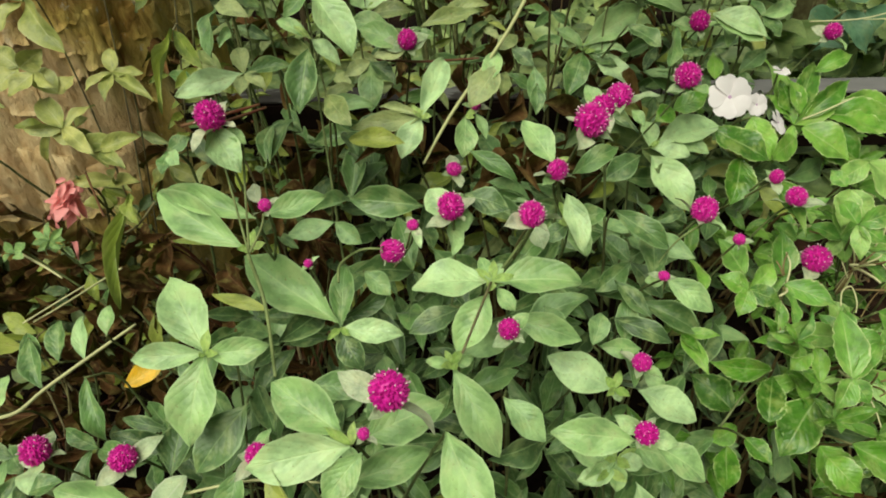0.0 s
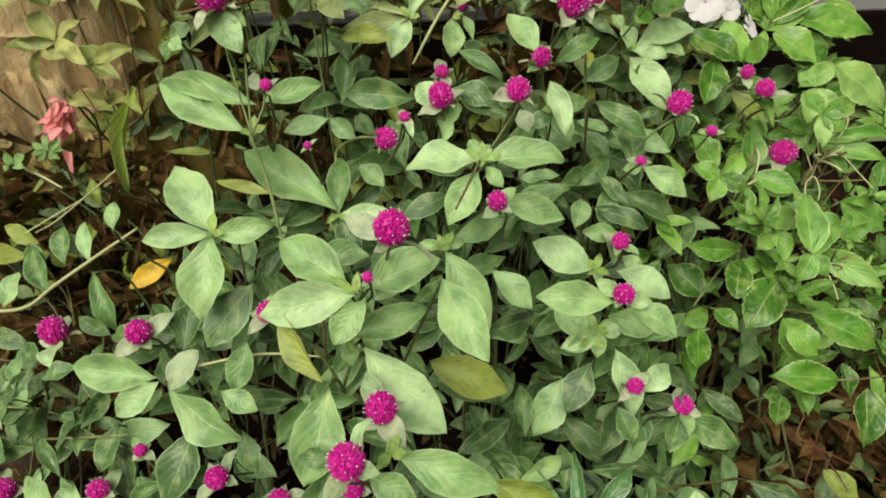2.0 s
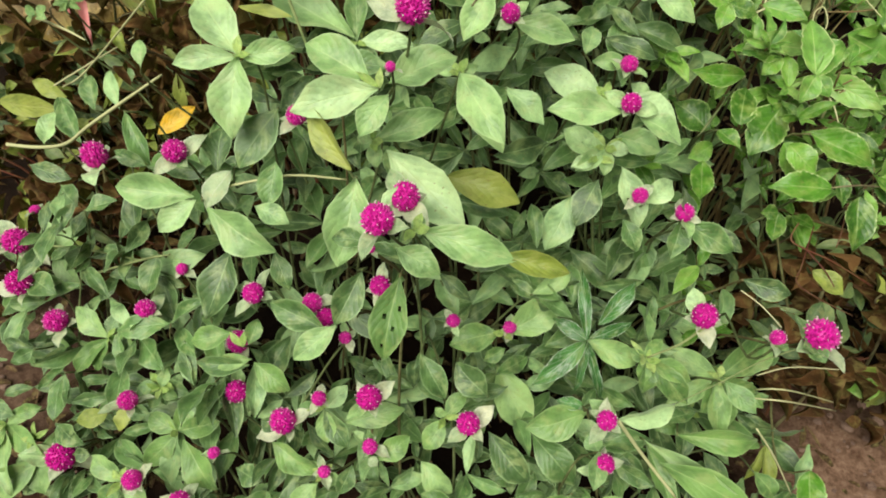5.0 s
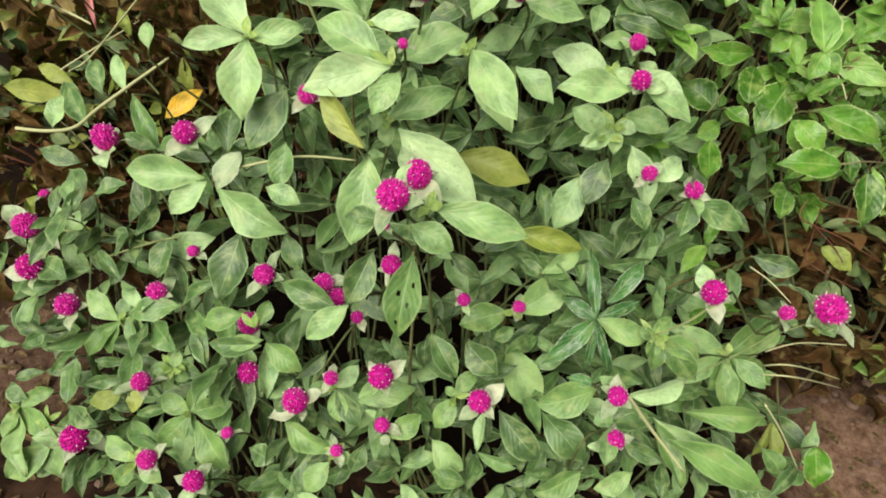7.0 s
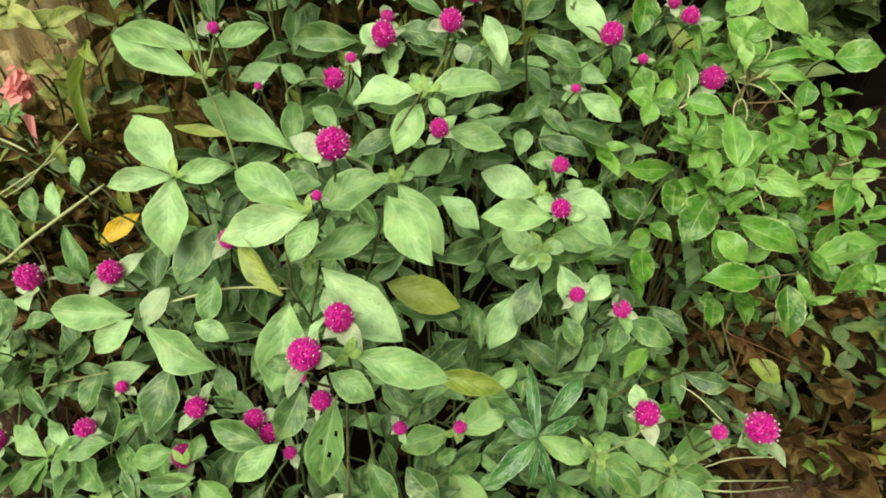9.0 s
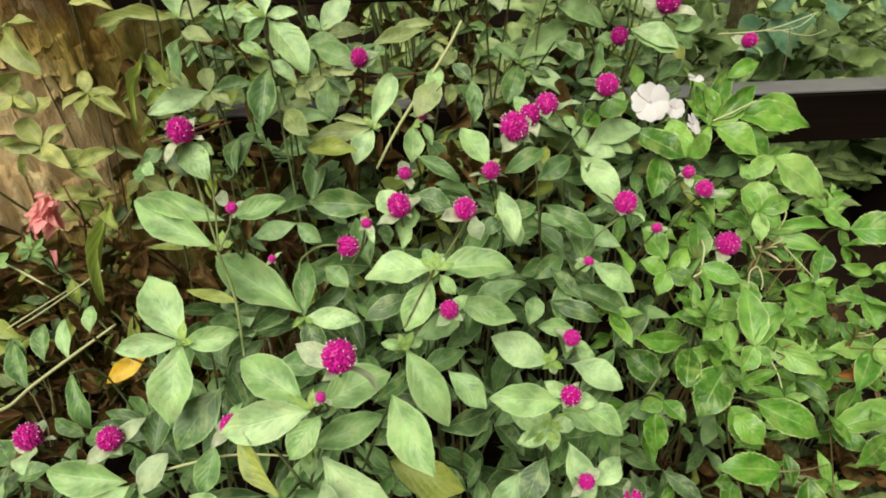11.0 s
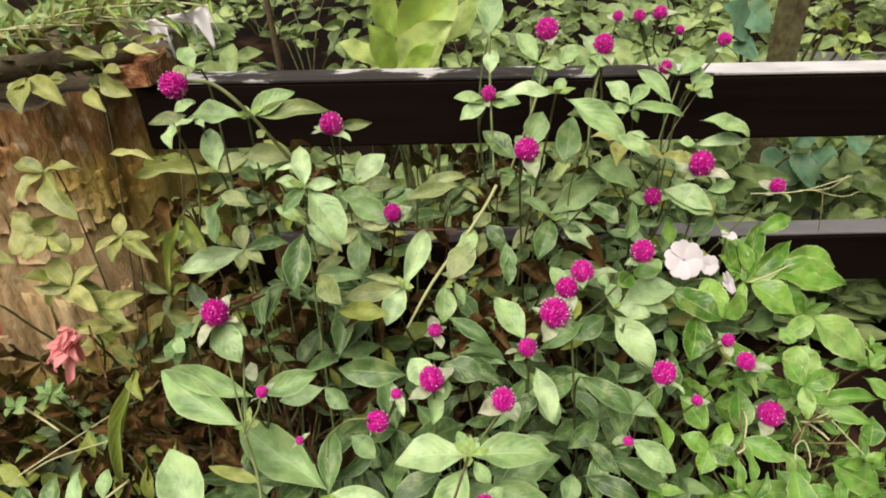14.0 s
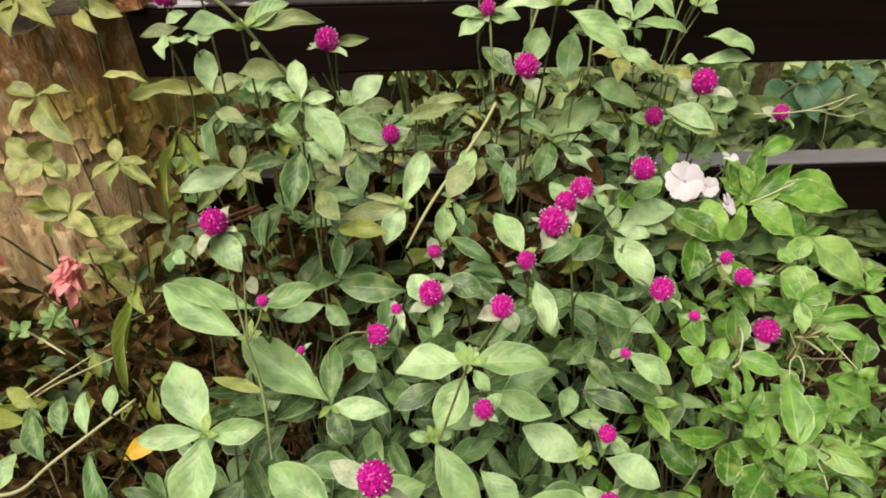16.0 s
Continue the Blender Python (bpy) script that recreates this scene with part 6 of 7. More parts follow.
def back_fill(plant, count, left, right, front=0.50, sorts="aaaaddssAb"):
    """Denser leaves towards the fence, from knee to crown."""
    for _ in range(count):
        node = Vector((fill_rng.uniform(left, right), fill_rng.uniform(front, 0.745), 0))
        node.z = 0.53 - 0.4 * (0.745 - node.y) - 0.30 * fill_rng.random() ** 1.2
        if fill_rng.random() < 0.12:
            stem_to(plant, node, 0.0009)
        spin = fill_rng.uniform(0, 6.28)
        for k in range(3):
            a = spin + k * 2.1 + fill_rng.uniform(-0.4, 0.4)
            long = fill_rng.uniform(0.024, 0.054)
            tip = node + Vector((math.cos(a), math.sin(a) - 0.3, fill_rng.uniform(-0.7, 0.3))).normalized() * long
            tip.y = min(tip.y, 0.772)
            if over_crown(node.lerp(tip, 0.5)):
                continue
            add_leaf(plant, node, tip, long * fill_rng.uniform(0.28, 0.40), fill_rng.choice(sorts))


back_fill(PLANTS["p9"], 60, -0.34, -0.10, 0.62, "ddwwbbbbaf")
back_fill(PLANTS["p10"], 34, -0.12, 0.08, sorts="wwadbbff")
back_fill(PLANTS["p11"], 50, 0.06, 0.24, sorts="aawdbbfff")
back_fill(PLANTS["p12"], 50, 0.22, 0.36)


# ---- flower heads and buds ----
flower(PLANTS["p6"], (-0.149, 0.352, 0.578), 0.0215)
flower(PLANTS["p6"], (-0.116, 0.318, 0.533), 0.0102, "B")
flower(PLANTS["p10"], (-0.033, 0.558, 0.530), 0.0204)
flower(PLANTS["p10"], (0.029, 0.493, 0.501), 0.0111, "B")
flower(PLANTS["p10"], (0.010, 0.472, 0.448), 0.0164, "B")
flower(PLANTS["p6"], (-0.024, 0.374, 0.466), 0.0107, "B")
flower(PLANTS["p7"], (0.006, 0.369, 0.488), 0.0230)
# nodding head
flower(PLANTS["p6"], (-0.039, 0.345, 0.465), 0.0198, lean=(0.9, -0.3, 0.1))
flower(PLANTS["p7"], (0.057, 0.309, 0.533), 0.0195)
flower(PLANTS["p7"], (0.084, 0.376, 0.517), 0.0169)
flower(PLANTS["p7"], (0.097, 0.356, 0.573), 0.0252)
flower(PLANTS["p8"], (0.121, 0.422, 0.542), 0.0205)
flower(PLANTS["p11"], (0.144, 0.462, 0.529), 0.0240)
flower(PLANTS["p11"], (0.206, 0.487, 0.533), 0.0247)
flower(PLANTS["p12"], (0.235, 0.564, 0.545), 0.0202)
flower(PLANTS["p12"], (0.482, 0.753, 0.447), 0.0234)
flower(PLANTS["p8"], (0.219, 0.407, 0.452), 0.0238)
flower(PLANTS["p8"], (0.286, 0.436, 0.465), 0.0135)
flower(PLANTS["p8"], (0.291, 0.407, 0.467), 0.0190)
flower(PLANTS["p8"], (0.334, 0.404, 0.399), 0.0281)
flower(PLANTS["p8"], (0.248, 0.389, 0.436), 0.0114, "B")
flower(PLANTS["p8"], (0.171, 0.340, 0.444), 0.0105, "B")
flower(PLANTS["p8"], (0.152, 0.290, 0.400), 0.0169)
flower(PLANTS["p4"], (0.134, 0.217, 0.422), 0.0175)
flower(PLANTS["p7"], (0.044, 0.268, 0.467), 0.0161)
flower(PLANTS["p3"], (-0.026, 0.173, 0.539), 0.0225)
flower(PLANTS["p6"], (-0.094, 0.312, 0.485), 0.0073, "B")
flower(PLANTS["p2"], (-0.112, 0.190, 0.445), 0.0161)
flower(PLANTS["p3"], (-0.042, 0.174, 0.497), 0.0078, "B")
flower(PLANTS["p1"], (-0.300, 0.234, 0.367), 0.0237)
flower(PLANTS["p1"], (-0.225, 0.220, 0.384), 0.0219)
flower(PLANTS["p17"], (-0.050, 0.075, 0.471), 0.0218)
flower(PLANTS["p3"], (-0.037, 0.129, 0.426), 0.0225)
flower(PLANTS["p2"], (-0.062, 0.116, 0.336), 0.0178)
flower(PLANTS["p2"], (-0.120, 0.122, 0.304), 0.0189)
flower(PLANTS["p2"], (-0.110, 0.113, 0.294), 0.0173)
flower(PLANTS["p2"], (-0.095, 0.100, 0.283), 0.0121, "B")
flower(PLANTS["p17"], (-0.057, 0.079, 0.437), 0.0064, "B")
flower(PLANTS["p2"], (-0.182, 0.155, 0.269), 0.0215)
flower(PLANTS["p1"], (-0.244, 0.174, 0.283), 0.0121, "B")
flower(PLANTS["p13"], (-0.422, 0.272, 0.256), 0.0127, "B")
flower(PLANTS["p13"], (-0.447, 0.252, 0.231), 0.0301)
flower(PLANTS["p13"], (-0.452, 0.222, 0.198), 0.0295)
flower(PLANTS["p13"], (-0.418, 0.191, 0.171), 0.0275)
flower(PLANTS["p1"], (-0.291, 0.161, 0.238), 0.0216)
flower(PLANTS["p1"], (-0.298, 0.082, 0.212), 0.0198)
flower(PLANTS["p2"], (-0.209, 0.140, 0.207), 0.0251)
flower(PLANTS["p2"], (-0.207, 0.094, 0.195), 0.0234)
flower(PLANTS["p2"], (-0.158, 0.060, 0.205), 0.0252)
flower(PLANTS["p2"], (-0.123, 0.070, 0.230), 0.0145)
flower(PLANTS["p17"], (-0.078, 0.063, 0.244), 0.0238)
flower(PLANTS["p17"], (-0.080, 0.034, 0.207), 0.0154, "B")
flower(PLANTS["p17"], (-0.124, 0.024, 0.174), 0.0132, "B")
flower(PLANTS["p17"], (0.005, 0.043, 0.229), 0.0221)
flower(PLANTS["p3"], (0.048, 0.132, 0.233), 0.0145, "B")
flower(PLANTS["p3"], (-0.005, 0.113, 0.282), 0.0132, "B")
flower(PLANTS["p18"], (0.106, 0.020, 0.289), 0.0172)
flower(PLANTS["p18"], (0.114, 0.007, 0.224), 0.0189)
flower(PLANTS["p4"], (0.148, 0.180, 0.357), 0.0144)
flower(PLANTS["p4"], (0.184, 0.168, 0.349), 0.0169)
flower(PLANTS["p4"], (0.189, 0.090, 0.317), 0.0220)
flower(PLANTS["p14"], (0.240, 0.070, 0.316), 0.0136)
flower(PLANTS["p14"], (0.267, 0.066, 0.327), 0.0281)
flower(PLANTS["p15"], (-0.395, 0.063, 0.123), 0.0312)
flower(PLANTS["p16"], (-0.288, 0.018, 0.190), 0.0200)
flower(PLANTS["p16"], (-0.224, 0.043, 0.181), 0.0132, "B")
flower(PLANTS["p16"], (-0.253, 0.005, 0.164), 0.0215)
flower(PLANTS["p9"], (-0.195, 0.491, 0.693), 0.0230, lean=(-0.9, -0.1, 0.3))
flower(PLANTS["p10"], (-0.087, 0.561, 0.628), 0.0246)
flower(PLANTS["p11"], (0.099, 0.555, 0.605), 0.0271)
flower(PLANTS["p11"], (0.063, 0.594, 0.644), 0.0162)
flower(PLANTS["p11"], (0.123, 0.648, 0.691), 0.0260)
flower(PLANTS["p12"], (0.183, 0.650, 0.673), 0.0234)
flower(PLANTS["p12"], (0.252, 0.651, 0.650), 0.0153)
flower(PLANTS["p12"], (0.267, 0.673, 0.682), 0.0109)
flower(PLANTS["p12"], (0.315, 0.670, 0.674), 0.0164)
flower(PLANTS["p12"], (0.286, 0.585, 0.572), 0.0281)
flower(PLANTS["p12"], (0.245, 0.680, 0.698), 0.0164)
flower(PLANTS["p12"], (0.222, 0.675, 0.696), 0.0141)
flower(PLANTS["p12"], (0.199, 0.671, 0.696), 0.0119)

# ---- slender leafy tops that rise before the rail ----
for key, count, x0, x1, z0, z1 in (("p11", 9, 0.05, 0.17, 0.53, 0.64), ("p12", 10, 0.16, 0.28, 0.52, 0.64), ("p9", 9, -0.23, -0.07, 0.52, 0.62)):
    for _ in range(count):
        node = Vector((fill_rng.uniform(x0, x1), fill_rng.uniform(0.55, 0.68), fill_rng.uniform(z0, z1)))
        if any(abs(h.x - node.x) < 0.035 and abs(h.z - node.z) < 0.045 for h in HEADS):
            continue
        stem_to(PLANTS[key], node, 0.0008)
        spin = fill_rng.uniform(0, 6.28)
        for k in range(4):
            a = spin + k * 1.57 + fill_rng.uniform(-0.3, 0.3)
            long = fill_rng.uniform(0.018, 0.042)
            tip = node + Vector((math.cos(a), 0.8 * math.sin(a) - 0.2, fill_rng.uniform(-0.3, 0.4))).normalized() * long
            add_leaf(PLANTS[key], node, tip, long * fill_rng.uniform(0.36, 0.48), fill_rng.choice("AAwams"))

# ---- bare stalks ----
stalk(PLANTS["p13"], [(-0.409, 0.283, 0.335), (-0.382, 0.283, 0.33), (-0.362, 0.292, 0.325), (-0.35, 0.316, 0.323), (-0.326, 0.349, 0.323), (-0.295, 0.39, 0.323)], 0.0021, MAT_STRAW)
stalk(PLANTS["p13"], [(-0.432, 0.418, 0.29), (-0.406, 0.451, 0.29), (-0.364, 0.502, 0.29)], 0.0012, MAT_STRAW)
stalk(PLANTS["p2"], [(-0.190, 0.208, 0.352), (-0.140, 0.220, 0.350), (-0.093, 0.224, 0.338)], 0.0014, MAT_STRAW)
stalk(PLANTS["p6"], [(-0.074, 0.308, 0.470), (-0.075, 0.328, 0.468), (-0.062, 0.347, 0.464), (-0.045, 0.350, 0.462)], 0.0013, MAT_STALK)
stalk(PLANTS["p6"], [(-0.132, 0.310, 0.496), (-0.133, 0.337, 0.533), (-0.133, 0.355, 0.557)], 0.0011, MAT_STALK)
stalk(PLANTS["p6"], [(-0.132, 0.310, 0.496), (-0.122, 0.317, 0.513), (-0.120, 0.323, 0.521)], 0.0011, MAT_STALK)
stalk(PLANTS["p6"], [(-0.132, 0.310, 0.496), (-0.144, 0.340, 0.536), (-0.148, 0.353, 0.563)], 0.0011, MAT_STALK)
stalk(PLANTS["p6"], [(-0.133, 0.310, 0.496), (-0.122, 0.288, 0.469), (-0.102, 0.225, 0.475)], 0.0017, MAT_STALK)
stalk(PLANTS["p3"], [(0.033, 0.300, 0.478), (0.011, 0.218, 0.508)], 0.0013, MAT_TWIG)
stalk(PLANTS["p7"], [(0.061, 0.322, 0.511), (0.046, 0.316, 0.484), (0.035, 0.309, 0.471)], 0.0012, MAT_STALK)
stalk(PLANTS["p10"], [(0.069, 0.532, 0.578), (0.051, 0.514, 0.552), (0.008, 0.486, 0.497), (-0.017, 0.456, 0.464)], 0.0020, MAT_STRAW)
stalk(PLANTS["p8"], [(0.221, 0.403, 0.442), (0.194, 0.384, 0.439), (0.169, 0.352, 0.445)], 0.0011, MAT_STALK)
stalk(PLANTS["p9"], [(-0.190, 0.502, 0.692), (-0.170, 0.504, 0.689), (-0.148, 0.505, 0.667), (-0.121, 0.521, 0.612), (-0.106, 0.526, 0.577)], 0.0021, MAT_STALK)
stalk(PLANTS["p12"], [(0.270, 0.651, 0.635), (0.258, 0.631, 0.609), (0.245, 0.608, 0.584)], 0.0012, MAT_STALK)
stalk(PLANTS["p12"], [(0.288, 0.644, 0.622), (0.265, 0.623, 0.597), (0.248, 0.603, 0.578)], 0.0009, MAT_TWIG)
stalk(PLANTS["p13"], [(-0.419, 0.256, 0.213), (-0.373, 0.249, 0.211), (-0.288, 0.191, 0.273)], 0.0016, MAT_STALK)
stalk(PLANTS["p1"], [(-0.395, 0.236, 0.183), (-0.288, 0.191, 0.274), (-0.254, 0.184, 0.291)], 0.0015, MAT_STALK)
stalk(PLANTS["p18"], [(0.118, 0.024, 0.276), (0.146, 0.009, 0.231), (0.176, -0.014, 0.195)], 0.0019, MAT_STRAW)
stalk(PLANTS["p4"], [(0.189, 0.083, 0.312), (0.172, 0.077, 0.295), (0.152, 0.077, 0.274)], 0.0014, MAT_STALK)
stalk(PLANTS["p18"], [(0.257, 0.060, 0.321), (0.231, 0.059, 0.299), (0.208, 0.054, 0.275), (0.172, 0.043, 0.258)], 0.0007, MAT_STALK)
stalk(PLANTS["p14"], [(0.296, 0.164, 0.329), (0.279, 0.132, 0.319), (0.270, 0.117, 0.318), (0.284, 0.102, 0.316), (0.314, 0.094, 0.302)], 0.0007, MAT_REDSTEM)
stalk(PLANTS["p14"], [(0.322, 0.176, 0.344), (0.317, 0.158, 0.329), (0.313, 0.148, 0.320)], 0.0007, MAT_REDSTEM)
stalk(PLANTS["p8"], [(0.312, 0.423, 0.422), (0.338, 0.424, 0.416), (0.354, 0.413, 0.402), (0.363, 0.393, 0.384)], 0.0010, MAT_STRAW)
stalk(PLANTS["p12"], [(0.334, 0.510, 0.475), (0.352, 0.511, 0.484), (0.375, 0.514, 0.496)], 0.0010, MAT_STRAW)
stalk(PLANTS["p10"], [(-0.061, 0.564, 0.507), (-0.019, 0.566, 0.504), (0.033, 0.540, 0.521)], 0.0017, MAT_REDSTEM)
stalk(PLANTS["p14"], [(0.245, 0.065, 0.258), (0.266, 0.064, 0.274), (0.309, 0.064, 0.266)], 0.0007, MAT_STRAW)
stalk(PLANTS["p14"], [(0.246, 0.058, 0.245), (0.274, 0.054, 0.249), (0.426, 0.104, 0.076)], 0.0009, MAT_STRAW)
stalk(PLANTS["p14"], [(0.246, 0.054, 0.236), (0.279, 0.050, 0.234), (0.415, 0.099, 0.075)], 0.0009, MAT_STRAW)
stalk(PLANTS["p4"], [(0.220, 0.108, 0.324), (0.233, 0.096, 0.321), (0.245, 0.078, 0.317)], 0.0006, MAT_STRAW)
stalk(PLANTS["p14"], [(0.248, 0.032, 0.223), (0.278, 0.021, 0.178), (0.322, 0.007, 0.101)], 0.0011, MAT_STRAW)
stalk(PLANTS["p5"], [(-0.429, 0.427, 0.281), (-0.404, 0.440, 0.290), (-0.256, 0.354, 0.437)], 0.0013, MAT_STRAW)
stalk(PLANTS["p5"], [(-0.447, 0.479, 0.334), (-0.413, 0.461, 0.331), (-0.390, 0.449, 0.325)], 0.0017, MAT_STRAW)
stalk(PLANTS["p12"], [(0.351, 0.590, 0.533), (0.402, 0.585, 0.539), (0.452, 0.588, 0.556)], 0.0008, MAT_STRAW)
stalk(PLANTS["p11"], [(0.065, 0.641, 0.688), (0.065, 0.602, 0.645), (0.067, 0.541, 0.585)], 0.0016, MAT_STALK)
stalk(PLANTS["p11"], [(0.124, 0.646, 0.680), (0.112, 0.604, 0.639), (0.083, 0.543, 0.590)], 0.0016, MAT_STALK)
stalk(PLANTS["p11"], [(0.184, 0.648, 0.660), (0.172, 0.618, 0.627), (0.163, 0.574, 0.586)], 0.0017, MAT_STALK)
stalk(PLANTS["p5"], [(-0.210, 0.357, 0.502), (-0.230, 0.359, 0.479), (-0.247, 0.365, 0.465)], 0.0012, MAT_TWIG)
stalk(PLANTS["p5"], [(-0.385, 0.551, 0.382), (-0.306, 0.434, 0.422)], 0.0016, MAT_REDSTEM)
stalk(PLANTS["p5"], [(-0.181, 0.376, 0.555), (-0.153, 0.378, 0.562), (-0.130, 0.396, 0.560)], 0.0016, MAT_REDSTEM)
stalk(PLANTS["p6"], [(-0.149, 0.376, 0.559), (-0.126, 0.397, 0.557)], 0.0016, MAT_REDSTEM)
stalk(PLANTS["p8"], [(0.359, 0.388, 0.372), (0.380, 0.399, 0.376), (0.389, 0.425, 0.399)], 0.0011, MAT_TWIG)
stalk(PLANTS["p8"], [(0.379, 0.396, 0.375), (0.405, 0.406, 0.383)], 0.0011, MAT_TWIG)
stalk(PLANTS["p8"], [(0.294, 0.356, 0.384), (0.288, 0.371, 0.390), (0.281, 0.383, 0.399)], 0.0011, MAT_TWIG)
stalk(PLANTS["p14"], [(0.346, 0.124, 0.296), (0.302, 0.133, 0.323), (0.282, 0.142, 0.328), (0.272, 0.151, 0.330), (0.281, 0.164, 0.335)], 0.0008, MAT_REDSTEM)
stalk(PLANTS["p14"], [(0.282, 0.142, 0.328), (0.293, 0.124, 0.323), (0.296, 0.110, 0.321)], 0.0008, MAT_REDSTEM)
stalk(PLANTS["p14"], [(0.302, 0.180, 0.359), (0.322, 0.179, 0.362), (0.354, 0.191, 0.345)], 0.0009, MAT_TWIG)
stalk(PLANTS["b1"], [(0.328, 0.422, 0.415), (0.353, 0.419, 0.408), (0.365, 0.410, 0.397), (0.371, 0.390, 0.382)], 0.0011, MAT_TAN)
stalk(PLANTS["b1"], [(0.374, 0.418, 0.406), (0.372, 0.405, 0.393), (0.371, 0.389, 0.381)], 0.0007, MAT_TAN)
stalk(PLANTS["p8"], [(0.383, 0.429, 0.436), (0.391, 0.418, 0.423), (0.383, 0.408, 0.409)], 0.0011, MAT_STRAW)
stalk(PLANTS["p8"], [(0.343, 0.361, 0.383), (0.350, 0.376, 0.385), (0.359, 0.380, 0.387), (0.360, 0.367, 0.382), (0.354, 0.355, 0.381)], 0.0008, MAT_STRAW)
stalk(PLANTS["b1"], [(0.362, 0.356, 0.374), (0.383, 0.378, 0.376), (0.402, 0.391, 0.385)], 0.0007, MAT_TAN)
stalk(PLANTS["b1"], [(0.368, 0.384, 0.379), (0.390, 0.383, 0.379), (0.410, 0.382, 0.381)], 0.0011, MAT_TAN)
stalk(PLANTS["b1"], [(0.275, 0.324, 0.388), (0.282, 0.353, 0.394), (0.271, 0.360, 0.402)], 0.0007, MAT_TAN)
stalk(PLANTS["b1"], [(0.347, 0.295, 0.349), (0.345, 0.309, 0.359), (0.351, 0.322, 0.368)], 0.0007, MAT_TAN)
stalk(PLANTS["b4"], [(0.345, 0.167, 0.349), (0.461, 0.287, 0.213), (0.461, 0.311, 0.234)], 0.0008, MAT_TAN)
stalk(PLANTS["p14"], [(0.344, 0.288, 0.356), (0.347, 0.278, 0.352), (0.346, 0.264, 0.349)], 0.0008, MAT_STRAW)
stalk(PLANTS["p8"], [(0.388, 0.396, 0.399), (0.402, 0.379, 0.389), (0.410, 0.366, 0.384)], 0.0007, MAT_STRAW)
stalk(PLANTS["b4"], [(0.456, 0.327, 0.319), (0.485, 0.329, 0.313), (0.517, 0.325, 0.317)], 0.0011, MAT_TAN)
stalk(PLANTS["p12"], [(0.411, 0.603, 0.529), (0.441, 0.599, 0.534), (0.462, 0.606, 0.547)], 0.0007, MAT_STRAW)
stalk(PLANTS["p12"], [(0.435, 0.599, 0.533), (0.432, 0.585, 0.518), (0.425, 0.566, 0.500)], 0.0009, MAT_TWIG)
stalk(PLANTS["p12"], [(0.425, 0.601, 0.531), (0.452, 0.590, 0.529), (0.471, 0.591, 0.535)], 0.0006, MAT_STRAW)

balsam_flower(PLANTS["b2"], (0.277, 0.545, 0.478), 0.045)
balsam_flower(PLANTS["b2"], (0.311, 0.554, 0.464), 0.024, (0.1, -0.7, 0.6))
balsam_flower(PLANTS["b2"], (0.323, 0.527, 0.461), 0.026, (0.6, -0.4, 0.7))
balsam_flower(PLANTS["b2"], (0.334, 0.575, 0.490), 0.019, (0.1, -0.1, 1.0), 4)
# broad leaves that cover the flowers' lower edge
add_leaf(PLANTS["b2"], (0.258, 0.512, 0.462), (0.303, 0.476, 0.450), 0.036, "i", (0.1, -0.5, 0.85))
add_leaf(PLANTS["b2"], (0.338, 0.512, 0.452), (0.306, 0.486, 0.446), 0.026, "i", (0.1, -0.5, 0.85))

# ---- salvia beside the stump ----
LEAVES["c"] = leaf_set("salvia_petal", MAT_SALMON, 3, full=0.7)
LEAVES["C"] = leaf_set("salvia_petal", MAT_CORAL, 3, full=0.7)
salvia = thing("salvia_plant", (-0.49, 0.56, 0.0), "salvia plant with drooping coral-pink tubular flowers", "plant")


salvia_rng = random.Random(23)


def salvia_flower(place, size, sort):
    place = Vector(place)
    stem_to(salvia, place + Vector((0.01, 0.005, size * 0.5)), 0.0015)
    for _ in range(20):
        out = Vector((salvia_rng.gauss(-0.35, 0.40), salvia_rng.gauss(-0.35, 0.25), salvia_rng.gauss(-0.55, 0.40)))
        start = place + Vector((salvia_rng.gauss(0, 0.12), salvia_rng.gauss(0, 0.10), salvia_rng.gauss(0.05, 0.15))) * size
        add_leaf(salvia, start, start + out * size * salvia_rng.uniform(0.6, 1.1), size * salvia_rng.uniform(0.22, 0.42), sort)


salvia_flower((-0.452, 0.602, 0.309), 0.038, "c")
salvia_flower((-0.445, 0.598, 0.324), 0.026, "c")
salvia_flower((-0.562, 0.633, 0.324), 0.036, "C")
for _ in range(60):
    node = Vector((fill_rng.uniform(-0.64, -0.36), fill_rng.uniform(0.50, 0.66), fill_rng.uniform(0.04, 0.24)))
    if fill_rng.random() < 0.1:
        stem_to(salvia, node, 0.0011)
    for k in range(3):
        a = fill_rng.uniform(0, 6.28)
        tip = node + Vector((math.cos(a), math.sin(a), fill_rng.uniform(-0.4, 0.5))) * fill_rng.uniform(0.018, 0.034)
        add_leaf(salvia, node, tip, 0.014, fill_rng.choice("ffadb"))

coral_at = Vector((0.452, 0.318, 0.286))
MAT_RUST = leaf_material("rust_leaf", (0.36, 0.12, 0.035), (0.46, 0.17, 0.05), (0.56, 0.25, 0.09), (0.45, 0.22, 0.08), rough=0.7, down=0.0, gloss=0.15)
fallen = new("fallen_leaf", leaf_mesh("fallen_leaf", MAT_RUST, shape_rng, full=0.8, fold=0.5, arch=0.2, wave=0.06, twist=0.6))
tagged(fallen, "fallen orange-brown leaf caught among balsam leaves", "leaf")
fallen.matrix_world = leaf_pose(coral_at, coral_at + Vector((0.024, -0.004, 0.004)), 0.012)

